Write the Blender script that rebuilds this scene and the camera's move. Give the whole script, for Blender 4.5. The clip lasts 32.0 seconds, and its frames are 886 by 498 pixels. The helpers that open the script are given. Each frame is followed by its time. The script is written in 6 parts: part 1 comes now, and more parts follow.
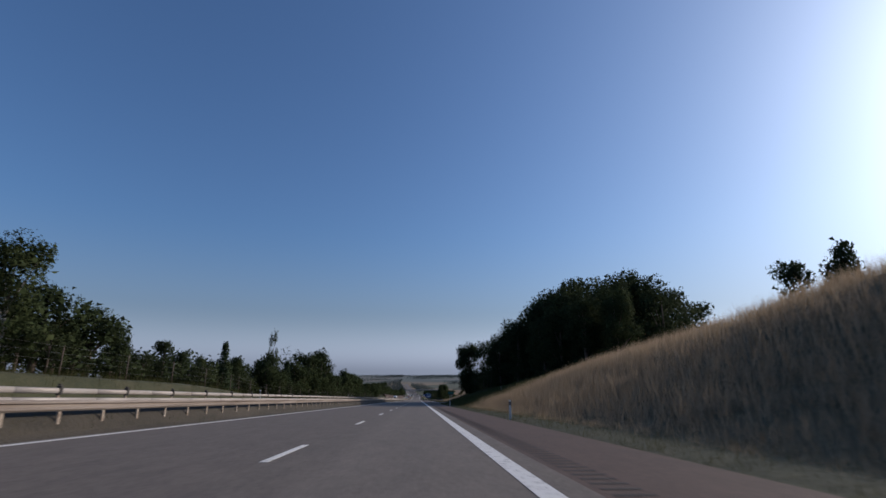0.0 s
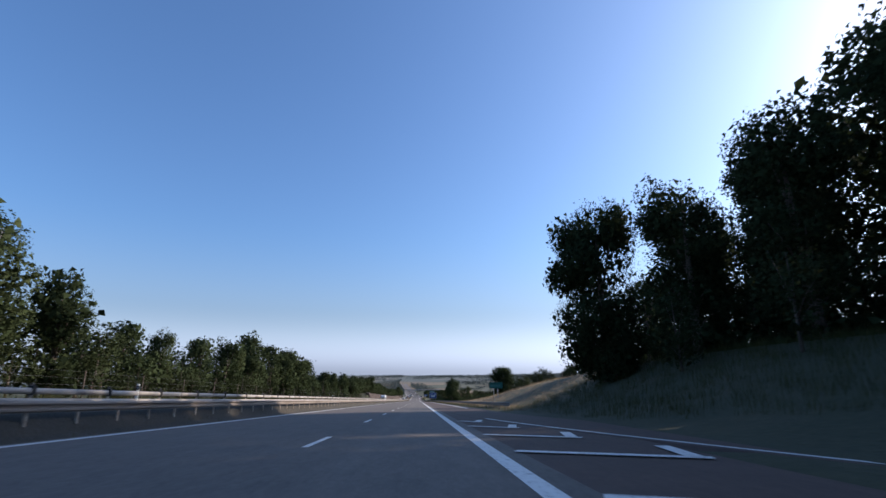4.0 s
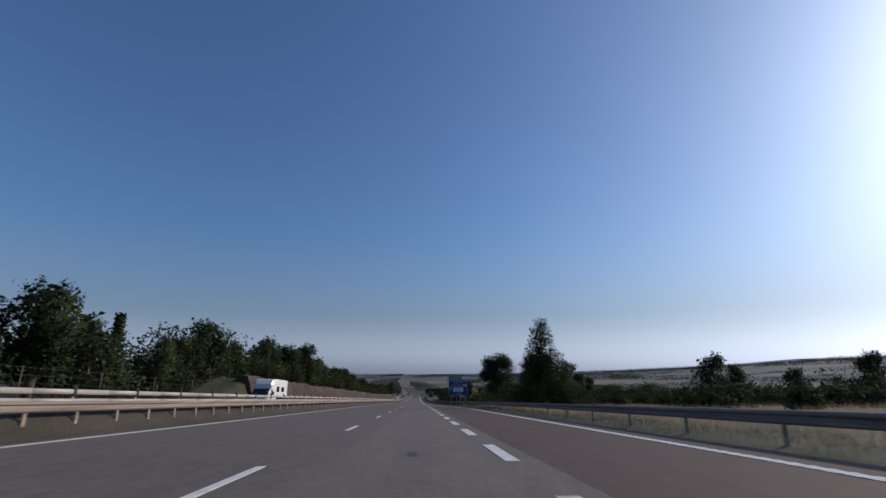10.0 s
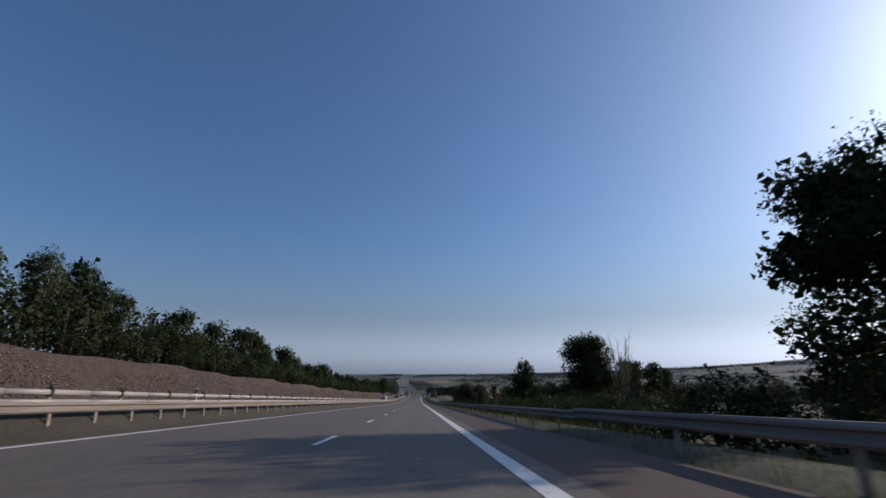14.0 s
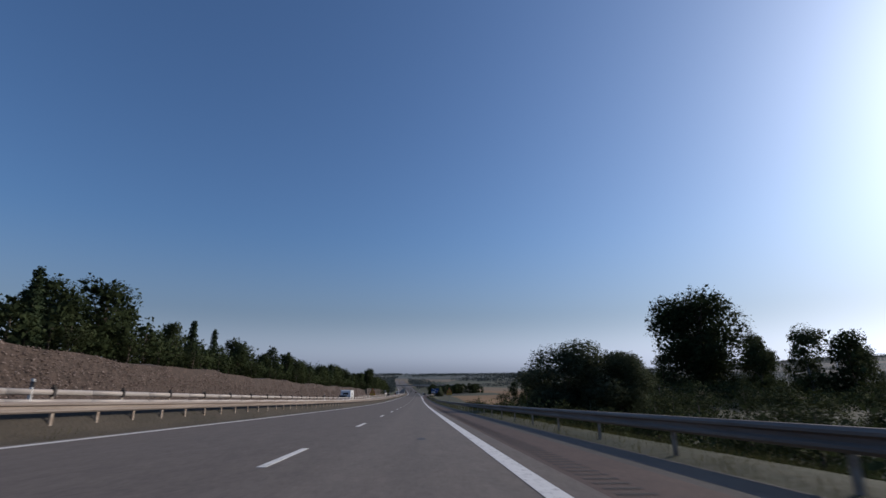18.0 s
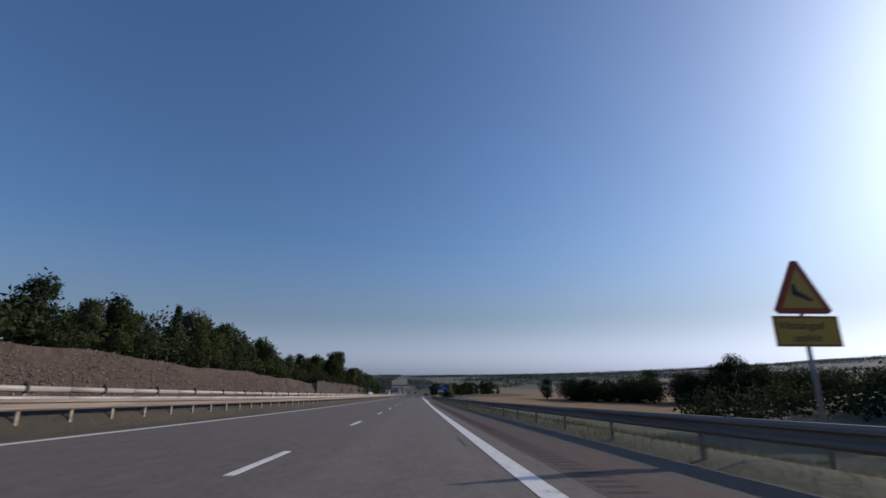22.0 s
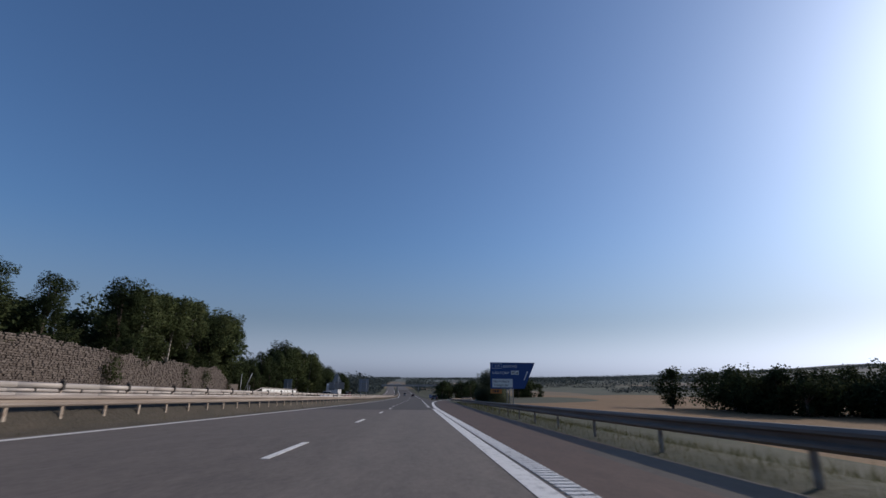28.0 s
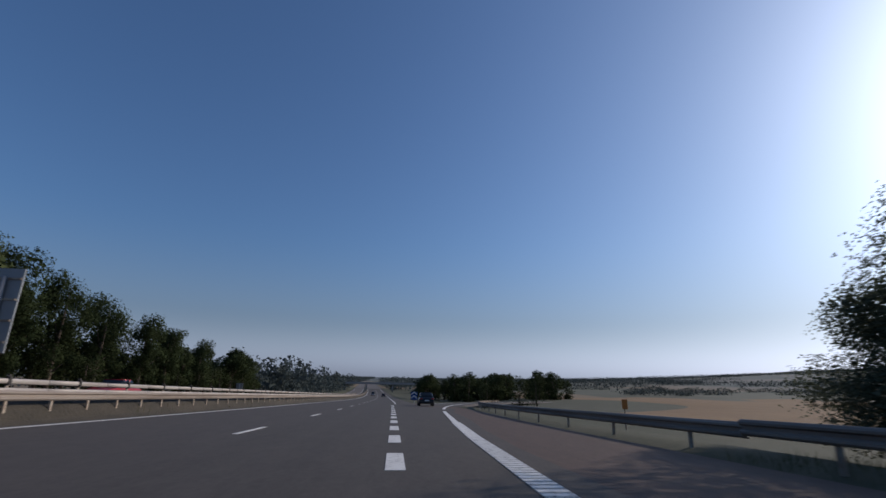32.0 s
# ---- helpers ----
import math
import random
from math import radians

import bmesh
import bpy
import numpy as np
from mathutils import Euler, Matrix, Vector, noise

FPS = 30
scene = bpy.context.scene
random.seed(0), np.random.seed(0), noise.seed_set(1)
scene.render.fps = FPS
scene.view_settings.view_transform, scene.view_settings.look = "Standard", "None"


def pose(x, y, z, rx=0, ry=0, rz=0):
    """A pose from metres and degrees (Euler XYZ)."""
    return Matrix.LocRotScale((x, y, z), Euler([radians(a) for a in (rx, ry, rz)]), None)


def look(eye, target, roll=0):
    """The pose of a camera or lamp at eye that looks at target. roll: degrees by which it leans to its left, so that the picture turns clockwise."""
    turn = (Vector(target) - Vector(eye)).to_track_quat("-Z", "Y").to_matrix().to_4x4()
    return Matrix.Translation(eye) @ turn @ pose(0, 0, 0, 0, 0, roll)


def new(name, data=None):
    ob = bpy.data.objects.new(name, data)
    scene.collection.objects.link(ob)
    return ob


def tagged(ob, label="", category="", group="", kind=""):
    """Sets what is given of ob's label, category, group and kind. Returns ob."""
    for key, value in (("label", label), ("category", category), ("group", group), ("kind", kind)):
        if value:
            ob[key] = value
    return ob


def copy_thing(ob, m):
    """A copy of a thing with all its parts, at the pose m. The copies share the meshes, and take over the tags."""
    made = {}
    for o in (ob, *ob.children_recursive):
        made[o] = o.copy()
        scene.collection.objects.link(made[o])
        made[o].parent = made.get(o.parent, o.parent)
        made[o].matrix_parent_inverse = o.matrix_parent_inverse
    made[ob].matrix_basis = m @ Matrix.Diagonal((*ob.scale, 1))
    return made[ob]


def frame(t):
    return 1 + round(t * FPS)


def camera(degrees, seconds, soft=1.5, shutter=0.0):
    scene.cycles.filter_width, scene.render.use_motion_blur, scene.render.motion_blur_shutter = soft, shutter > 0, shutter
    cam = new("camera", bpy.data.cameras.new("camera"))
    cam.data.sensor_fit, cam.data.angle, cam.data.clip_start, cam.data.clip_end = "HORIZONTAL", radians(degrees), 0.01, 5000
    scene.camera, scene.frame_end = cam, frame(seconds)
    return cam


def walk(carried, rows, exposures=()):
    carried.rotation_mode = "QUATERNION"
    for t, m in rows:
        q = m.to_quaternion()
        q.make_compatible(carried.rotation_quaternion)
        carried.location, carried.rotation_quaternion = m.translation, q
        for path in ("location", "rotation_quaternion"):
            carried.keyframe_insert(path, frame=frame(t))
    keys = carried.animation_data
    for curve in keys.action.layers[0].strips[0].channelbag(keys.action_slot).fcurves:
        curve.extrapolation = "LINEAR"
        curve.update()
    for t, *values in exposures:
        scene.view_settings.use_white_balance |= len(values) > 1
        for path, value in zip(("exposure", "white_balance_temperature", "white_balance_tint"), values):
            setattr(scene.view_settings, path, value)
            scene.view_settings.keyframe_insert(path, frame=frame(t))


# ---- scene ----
# ---- the road's line: y runs along it, downhill ----
def smooth(a, b, v):
    u = min(1.0, max(0.0, (v - a) / (b - a)))
    return u * u * (3 - 2 * u)


def grade(y):
    """The fall of the road, metres a metre."""
    return 0.056 - 0.017 * smooth(520, 720, y) - 0.005 * smooth(760, 960, y) - 0.034 * smooth(960, 1300, y)


STEP = 4.0
LEVELS = [20 * 0.056 * STEP]
for k in range(1, 1600):
    LEVELS.append(LEVELS[-1] - grade(-80 + (k - 0.5) * STEP) * STEP)


def road_z(y):
    """The height of the road's surface at y."""
    u = min(len(LEVELS) - 2, max(0, (y + 80) / STEP))
    k = int(u)
    return LEVELS[k] + (LEVELS[k + 1] - LEVELS[k]) * (u - k)


# ---- camera ----
cam = camera(88.0, 32.0, soft=1.5, shutter=0.12)
EYE = 1.0
# seconds, metres along, metres aside, yaw, pitch, roll
WAY = (
    (0.0, 0.0, 0.00, -2.9, 14.9, 0.0), (1.0, 29.4, -0.04, -2.9, 14.9, 0.0), (2.0, 58.7, -0.05, -2.9, 14.9, 0.0), (3.0, 88.0, -0.05, -2.9, 15.0, 0.0),
    (6.0, 175.4, -0.08, -2.9, 15.0, 0.0), (7.0, 204.2, -0.1, -2.9, 15.0, 0.0), (8.0, 233.4, -0.1, -2.9, 15.0, 0.0), (9.0, 262.6, -0.1, -2.9, 15.0, 0.0),
    (10.0, 291.4, -0.1, -2.9, 15.0, 0.0), (11.0, 320.0, -0.1, -2.9, 15.0, 0.0), (12.0, 348.4, -0.1, -2.9, 15.0, 0.0), (13.0, 376.6, -0.1, -2.9, 15.0, 0.0),
    (14.0, 404.5, -0.09, -2.9, 15.1, 0.0), (17.0, 488.4, -0.08, -2.9, 15.1, 0.0), (18.0, 516.4, -0.09, -2.9, 15.1, 0.0), (19.0, 543.2, -0.09, -2.9, 15.2, 0.0),
    (20.0, 570.9, -0.04, -2.9, 15.06, 0.0), (22.0, 625.5, 0.0, -2.9, 15.36, 0.0), (23.0, 652.4, 0.0, -2.9, 15.5, 0.0), (24.0, 679.0, 0.0, -2.9, 15.63, 0.0),
    (27.0, 755.9, -0.04, -2.9, 15.76, -0.2), (28.0, 779.9, 0.0, -2.9, 15.78, -0.5), (29.0, 803.8, 0.0, -3.1, 15.8, -0.8), (30.0, 827.0, 0.05, -3.5, 15.84, -1.1),
    (31.0, 849.4, 0.5, -4.6, 15.88, -1.15), (32.0, 871.0, 1.1, -5.8, 15.94, -1.15),
)
walk(cam, [(t, pose(x, y, road_z(y) + EYE, 90 + p, r, w)) for t, y, x, w, p, r in WAY],
     [(t, e, 6200, 12) for t, e in ((0.0, 0.07), (1.0, 0.1), (2.0, 0.4), (3.0, 0.85), (3.5, 0.95), (5.5, 0.35), (6.0, 0.05), (7.0, 0.0), (30.0, 0.0), (32.0, -0.1))])


def shift(y):
    """The road's bend to the left, far ahead."""
    if y < 880:
        return 0.0
    u = min(y - 880, 420.0)
    return -7e-5 * u * u - 0.0588 * max(0.0, y - 1300) * (1 - 0.5 * smooth(1500, 3200, y))


def table(keys, y):
    """Smooth values between keyed places."""
    if y <= keys[0][0]:
        return keys[0][1]
    for (a, va), (b, vb) in zip(keys, keys[1:]):
        if y <= b:
            return va + (vb - va) * smooth(a, b, y)
    return keys[-1][1]


def linear(keys, y):
    """Straight steps between keyed places."""
    for (a, va), (b, vb) in zip(keys, keys[1:]):
        if y <= b:
            return va + (vb - va) * (y - a) / (b - a)
    return keys[-1][1]


def place(x, y, up=0.0):
    return Vector((x + shift(y), y, road_z(y) + up))


# ---- world, sun, exposure ----
SUN_SIDE, SUN_HIGH = radians(71), radians(25)
world = bpy.data.worlds.new("sky")
scene.world = world
world.use_nodes = True
wn, wl = world.node_tree.nodes, world.node_tree.links
sky = wn.new("ShaderNodeTexSky")
sky.sky_type, sky.sun_disc = "NISHITA", False
sky.sun_elevation, sky.sun_rotation = SUN_HIGH, SUN_SIDE
sky.altitude, sky.air_density, sky.dust_density, sky.ozone_density = 100, 1.1, 2.6, 6.6
# low haze: the sky loses its colour towards the horizon all round
coords = wn.new("ShaderNodeTexCoord")
split = wn.new("ShaderNodeSeparateXYZ")
wl.new(coords.outputs["Generated"], split.inputs[0])
low = wn.new("ShaderNodeMapRange")
low.interpolation_type = "SMOOTHSTEP"
for socket, value in (("From Min", 0.0), ("From Max", 0.3), ("To Min", 0.6), ("To Max", 0.0)):
    low.inputs[socket].default_value = value
wl.new(split.outputs["Z"], low.inputs["Value"])
grey = wn.new("ShaderNodeRGBToBW")
wl.new(sky.outputs[0], grey.inputs[0])
tint = wn.new("ShaderNodeMix")
tint.data_type, tint.blend_type = "RGBA", "MULTIPLY"
tint.inputs[0].default_value = 1.0
bright = wn.new("ShaderNodeMapRange")
bright.interpolation_type = "SMOOTHSTEP"
for socket, value in (("From Min", -0.02), ("From Max", 0.13), ("To Min", 4.3), ("To Max", 1.4)):
    bright.inputs[socket].default_value = value
wl.new(split.outputs["Z"], bright.inputs["Value"])
lift = wn.new("ShaderNodeMath")
lift.operation = "MULTIPLY"
even = wn.new("ShaderNodeMath")
even.operation = "POWER"
even.inputs[1].default_value = 0.6
wl.new(grey.outputs[0], even.inputs[0])
wl.new(even.outputs[0], lift.inputs[0])
wl.new(bright.outputs[0], lift.inputs[1])
wl.new(lift.outputs[0], tint.inputs[6])
tint.inputs[7].default_value = (0.93, 1.02, 1.3, 1)
haze = wn.new("ShaderNodeMix")
haze.data_type = "RGBA"
wl.new(low.outputs[0], haze.inputs[0])
wl.new(sky.outputs[0], haze.inputs[6])
wl.new(tint.outputs[2], haze.inputs[7])
wn["Background"].inputs["Strength"].default_value = 0.106
cool = wn.new("ShaderNodeMix")
cool.data_type, cool.blend_type = "RGBA", "MULTIPLY"
cool.inputs[0].default_value = 1.0
cool.inputs[7].default_value = (0.96, 1.0, 1.02, 1)
wl.new(haze.outputs[2], cool.inputs[6])
wl.new(cool.outputs[2], wn["Background"].inputs["Color"])
sun = new("sun", bpy.data.lights.new("sun", "SUN"))
sun.data.energy, sun.data.angle, sun.data.color = 2.8, radians(0.6), (1.0, 0.86, 0.7)
to_sun = Vector((math.sin(SUN_SIDE) * math.cos(SUN_HIGH), math.cos(SUN_SIDE) * math.cos(SUN_HIGH), math.sin(SUN_HIGH)))
sun.matrix_world = look((0, 0, 0), -to_sun)


# ---- materials ----
def shade(name, colour, rough=0.8, metal=0.0):
    m = bpy.data.materials.new(name)
    m.use_nodes = True
    b = m.node_tree.nodes["Principled BSDF"]
    b.inputs["Base Color"].default_value = (*colour, 1)
    b.inputs["Roughness"].default_value, b.inputs["Metallic"].default_value = rough, metal
    return m


def add(m, kind, **values):
    n = m.node_tree.nodes.new(kind)
    for key, value in values.items():
        n.inputs[key.replace("_", " ")].default_value = value
    return n


def link(m, a, b):
    m.node_tree.links.new(a, b)


def noise_fac(m, scale, detail=4.0, rough=0.6, stretch=(1, 1, 1), seed=0.0):
    geo = add(m, "ShaderNodeNewGeometry")
    mapping = add(m, "ShaderNodeMapping")
    mapping.inputs["Scale"].default_value = stretch
    mapping.inputs["Location"].default_value = (seed, seed * 1.7, 0)
    tex = add(m, "ShaderNodeTexNoise", Scale=scale, Detail=detail, Roughness=rough)
    link(m, geo.outputs["Position"], mapping.inputs["Vector"])
    link(m, mapping.outputs[0], tex.inputs["Vector"])
    return tex.outputs["Fac"]


def ramp(m, fac, stops, step=False):
    r = add(m, "ShaderNodeValToRGB")
    r.color_ramp.interpolation = "CONSTANT" if step else "LINEAR"
    while len(r.color_ramp.elements) < len(stops):
        r.color_ramp.elements.new(0.5)
    for e, (at, c) in zip(r.color_ramp.elements, stops):
        e.position, e.color = at, (*c, 1)
    link(m, fac, r.inputs["Fac"])
    return r.outputs["Color"]


def blend(m, fac, a, b, mode="MIX"):
    n = m.node_tree.nodes.new("ShaderNodeMix")
    n.data_type, n.blend_type = "RGBA", mode
    for value, socket in ((fac, n.inputs[0]), (a, n.inputs[6]), (b, n.inputs[7])):
        if isinstance(value, (int, float)):
            socket.default_value = value
        elif isinstance(value, tuple):
            socket.default_value = (*value, 1)
        else:
            link(m, value, socket)
    return n.outputs[2]


def relief(m, fac, strength, distance):
    b = add(m, "ShaderNodeBump", Strength=strength, Distance=distance)
    link(m, fac, b.inputs["Height"])
    link(m, b.outputs[0], m.node_tree.nodes["Principled BSDF"].inputs["Normal"])


def base(m, colour):
    link(m, colour, m.node_tree.nodes["Principled BSDF"].inputs["Base Color"])


def maths(m, op, a, b=0.0):
    n = m.node_tree.nodes.new("ShaderNodeMath")
    n.operation = op
    for value, socket in ((a, n.inputs[0]), (b, n.inputs[1])):
        if isinstance(value, (int, float)):
            socket.default_value = value
        else:
            link(m, value, socket)
    return n.outputs[0]


def axes(m):
    geo = add(m, "ShaderNodeNewGeometry")
    sep = add(m, "ShaderNodeSeparateXYZ")
    link(m, geo.outputs["Position"], sep.inputs[0])
    return sep.outputs


def asphalt(name, dark, light, tracks=(), brown=None):
    """Worn asphalt: fine stones, long streaks, and polished wheel tracks at the given distances across."""
    dark, light = [(c[0] * 1.05, c[1], c[2] * 0.93) for c in (dark, light)]
    m = shade(name, light, 0.86)
    streak = noise_fac(m, 0.9, 5, 0.6, (1.0, 0.03, 1.0))
    patch = noise_fac(m, 0.16, 4, 0.6, (1, 0.35, 1), 9)
    colour = ramp(m, streak, ((0.3, dark), (0.7, light)))
    colour = blend(m, ramp(m, patch, ((0.42, (0, 0, 0)), (0.66, (1, 1, 1)))), colour, tuple(0.8 * c for c in light))
    xyz = axes(m)
    for x, w, tint in tracks:
        off = maths(m, "ABSOLUTE", maths(m, "SUBTRACT", xyz[0], x))
        near = maths(m, "MULTIPLY", maths(m, "SUBTRACT", 1.0, maths(m, "MINIMUM", maths(m, "DIVIDE", off, w), 1.0)), 0.75)
        colour = blend(m, near, colour, (tint[0] * 1.04, tint[1], tint[2] * 0.94))
    if brown:
        aside = maths(m, "MINIMUM", maths(m, "MAXIMUM", maths(m, "DIVIDE", maths(m, "SUBTRACT", -2.2, xyz[0]), 0.7), 0.0), 0.75)
        colour = blend(m, aside, colour, ramp(m, noise_fac(m, 1.3, 6, 0.7, (1, 0.15, 1), 4), ((0.3, tuple(0.75 * c for c in brown)), (0.7, tuple(1.2 * c for c in brown)))))
    grain = noise_fac(m, 60, 3, 0.7)
    colour = blend(m, 0.35, colour, ramp(m, grain, ((0.3, tuple(0.35 * c for c in light)), (0.7, tuple(1.6 * c for c in light)))))
    speck = noise_fac(m, 11, 5, 0.8, (1, 0.6, 1), 6)
    colour = blend(m, 0.34, colour, ramp(m, speck, ((0.35, tuple(0.25 * c for c in light)), (0.68, tuple(1.75 * c for c in light)))))
    blot = noise_fac(m, 2.6, 6, 0.75, (1, 0.3, 1), 12)
    colour = blend(m, 0.25, colour, ramp(m, blot, ((0.36, tuple(0.45 * c for c in light)), (0.66, tuple(1.45 * c for c in light)))))
    base(m, colour)
    relief(m, grain, 0.35, 0.006)
    return m


ASPHALT = asphalt("asphalt", (0.088, 0.075, 0.065), (0.14, 0.12, 0.105),
                  ((-0.1, 1.7, (0.16, 0.143, 0.129)), (-1.15, 0.5, (0.175, 0.157, 0.141)), (0.85, 0.5, (0.17, 0.152, 0.137)), (-0.15, 0.45, (0.105, 0.095, 0.087)),
                   (-2.2, 0.75, (0.08, 0.07, 0.063))), (0.085, 0.066, 0.055))
ASPHALT_NEW = asphalt("newer_dark_asphalt", (0.044, 0.037, 0.033), (0.064, 0.055, 0.05),
                      ((-1.25, 0.5, (0.07, 0.061, 0.055)), (0.75, 0.5, (0.07, 0.061, 0.055)), (-0.2, 0.55, (0.044, 0.038, 0.035)),
                       (-2.3, 0.4, (0.05, 0.043, 0.039))), (0.078, 0.063, 0.055))
# newer asphalt, its colour lowered further for willow and rail shadow
ASPHALT_EXIT = asphalt("dark_brown_exit_asphalt", (0.04, 0.034, 0.031), (0.063, 0.053, 0.047))
TAR = shade("oil_and_tar", (0.03, 0.026, 0.024), 0.6)
base(TAR, ramp(TAR, noise_fac(TAR, 9, 5), ((0.35, (0.035, 0.031, 0.028)), (0.65, (0.085, 0.076, 0.07)))))
ASPHALT_RED = asphalt("red_brown_asphalt", (0.055, 0.034, 0.026), (0.083, 0.051, 0.039))
ASPHALT_OLD = asphalt("old_asphalt", (0.1, 0.088, 0.082), (0.135, 0.12, 0.112))

PAINT = shade("road_paint", (0.72, 0.7, 0.66), 0.6)
worn = noise_fac(PAINT, 7, 6, 0.75)
base(PAINT, ramp(PAINT, worn, ((0.33, (0.3, 0.28, 0.26)), (0.46, (0.7, 0.67, 0.62)), (0.7, (0.78, 0.76, 0.72)))))
GROOVE = shade("milled_groove", (0.03, 0.027, 0.025), 0.9)
base(GROOVE, ramp(GROOVE, noise_fac(GROOVE, 20), ((0.3, (0.02, 0.018, 0.017)), (0.7, (0.05, 0.043, 0.04)))))

STEEL = shade("galvanised_steel", (0.4, 0.36, 0.325), 0.62, 0.25)
base(STEEL, blend(STEEL, ramp(STEEL, noise_fac(STEEL, 1.2, 6, 0.7, (1, 0.2, 3)), ((0.4, (0, 0, 0)), (0.75, (0.8, 0.8, 0.8)))), (0.43, 0.385, 0.345), (0.25, 0.2, 0.165)))
relief(STEEL, noise_fac(STEEL, 14), 0.1, 0.004)
# dirt mottling over a tone lowered for the backlit rails' shade
STEEL_DULL = shade("dirty_shade_toned_steel", (0.25, 0.21, 0.175), 0.8, 0.0)
base(STEEL_DULL, blend(STEEL_DULL, ramp(STEEL_DULL, noise_fac(STEEL_DULL, 1.0, 6, 0.7, (1, 0.15, 4)), ((0.38, (0, 0, 0)), (0.7, (0.9, 0.9, 0.9)))), (0.29, 0.24, 0.198), (0.14, 0.106, 0.082)))
relief(STEEL_DULL, noise_fac(STEEL_DULL, 14), 0.1, 0.004)
HEAD = shade("dark_rail_bracket", (0.035, 0.03, 0.027), 0.8)
POST = shade("weathered_post_steel", (0.34, 0.27, 0.2), 0.7, 0.15)
base(POST, ramp(POST, noise_fac(POST, 6), ((0.35, (0.24, 0.17, 0.12)), (0.65, (0.42, 0.36, 0.29)))))


def ground_material():
    m = shade("ground", (0.12, 0.12, 0.06), 0.95)
    grass = ramp(m, noise_fac(m, 0.22, 6, 0.65), ((0.34, (0.027, 0.034, 0.012)), (0.5, (0.045, 0.047, 0.018)), (0.7, (0.085, 0.07, 0.036))))
    fine = noise_fac(m, 3.5, 5, 0.7)
    grass = blend(m, 0.5, grass, ramp(m, fine, ((0.3, (0.022, 0.026, 0.009)), (0.7, (0.08, 0.073, 0.034)))))
    geo = add(m, "ShaderNodeNewGeometry")
    mapping = add(m, "ShaderNodeMapping")
    mapping.inputs["Scale"].default_value = (0.0042, 0.0024, 0)
    mapping.inputs["Rotation"].default_value = (0, 0, 0.3)
    cells = add(m, "ShaderNodeTexVoronoi", Scale=1.0, Randomness=0.85)
    link(m, geo.outputs["Position"], mapping.inputs["Vector"])
    link(m, mapping.outputs[0], cells.inputs["Vector"])
    sep = add(m, "ShaderNodeSeparateColor")
    link(m, cells.outputs["Color"], sep.inputs[0])
    fields = ramp(m, sep.outputs[0], ((0.0, (0.18, 0.116, 0.058)), (0.2, (0.045, 0.056, 0.03)), (0.46, (0.24, 0.16, 0.085)), (0.56, (0.05, 0.058, 0.032)), (0.82, (0.1, 0.074, 0.047))), True)
    fields = blend(m, 0.3, fields, ramp(m, noise_fac(m, 0.03, 5, 0.7, (3, 0.3, 1)), ((0.3, (0.04, 0.046, 0.025)), (0.7, (0.15, 0.112, 0.066)))))
    xyz = axes(m)
    far = maths(m, "MAXIMUM", maths(m, "GREATER_THAN", xyz[1], 1420.0), maths(m, "GREATER_THAN", maths(m, "ABSOLUTE", xyz[0]), 95.0))
    # far land greyed and blued: distance haze carried in the field colours
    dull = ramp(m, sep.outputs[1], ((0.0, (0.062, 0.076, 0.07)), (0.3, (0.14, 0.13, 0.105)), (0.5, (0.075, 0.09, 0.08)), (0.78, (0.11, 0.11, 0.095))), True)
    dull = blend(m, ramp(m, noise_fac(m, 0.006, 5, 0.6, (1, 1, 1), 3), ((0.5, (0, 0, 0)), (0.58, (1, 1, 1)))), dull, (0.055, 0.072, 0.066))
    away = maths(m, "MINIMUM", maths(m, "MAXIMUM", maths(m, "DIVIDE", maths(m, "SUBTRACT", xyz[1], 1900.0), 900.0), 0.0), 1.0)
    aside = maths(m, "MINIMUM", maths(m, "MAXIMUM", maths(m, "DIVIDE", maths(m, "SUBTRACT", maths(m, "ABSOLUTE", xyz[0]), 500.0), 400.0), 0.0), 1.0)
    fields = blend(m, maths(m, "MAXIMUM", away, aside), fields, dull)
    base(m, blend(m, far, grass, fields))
    relief(m, fine, 0.6, 0.08)
    return m


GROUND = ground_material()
WHEAT = shade("ripe_wheat", (0.4, 0.3, 0.16), 0.95)
base(WHEAT, blend(WHEAT, 0.45, ramp(WHEAT, noise_fac(WHEAT, 0.05, 6, 0.7, (1, 3, 1)), ((0.35, (0.15, 0.079, 0.027)), (0.65, (0.225, 0.126, 0.046)))),
                  ramp(WHEAT, noise_fac(WHEAT, 2.5, 5, 0.75), ((0.3, (0.1, 0.054, 0.019)), (0.7, (0.285, 0.17, 0.066))))))
relief(WHEAT, noise_fac(WHEAT, 3, 4), 0.7, 0.15)


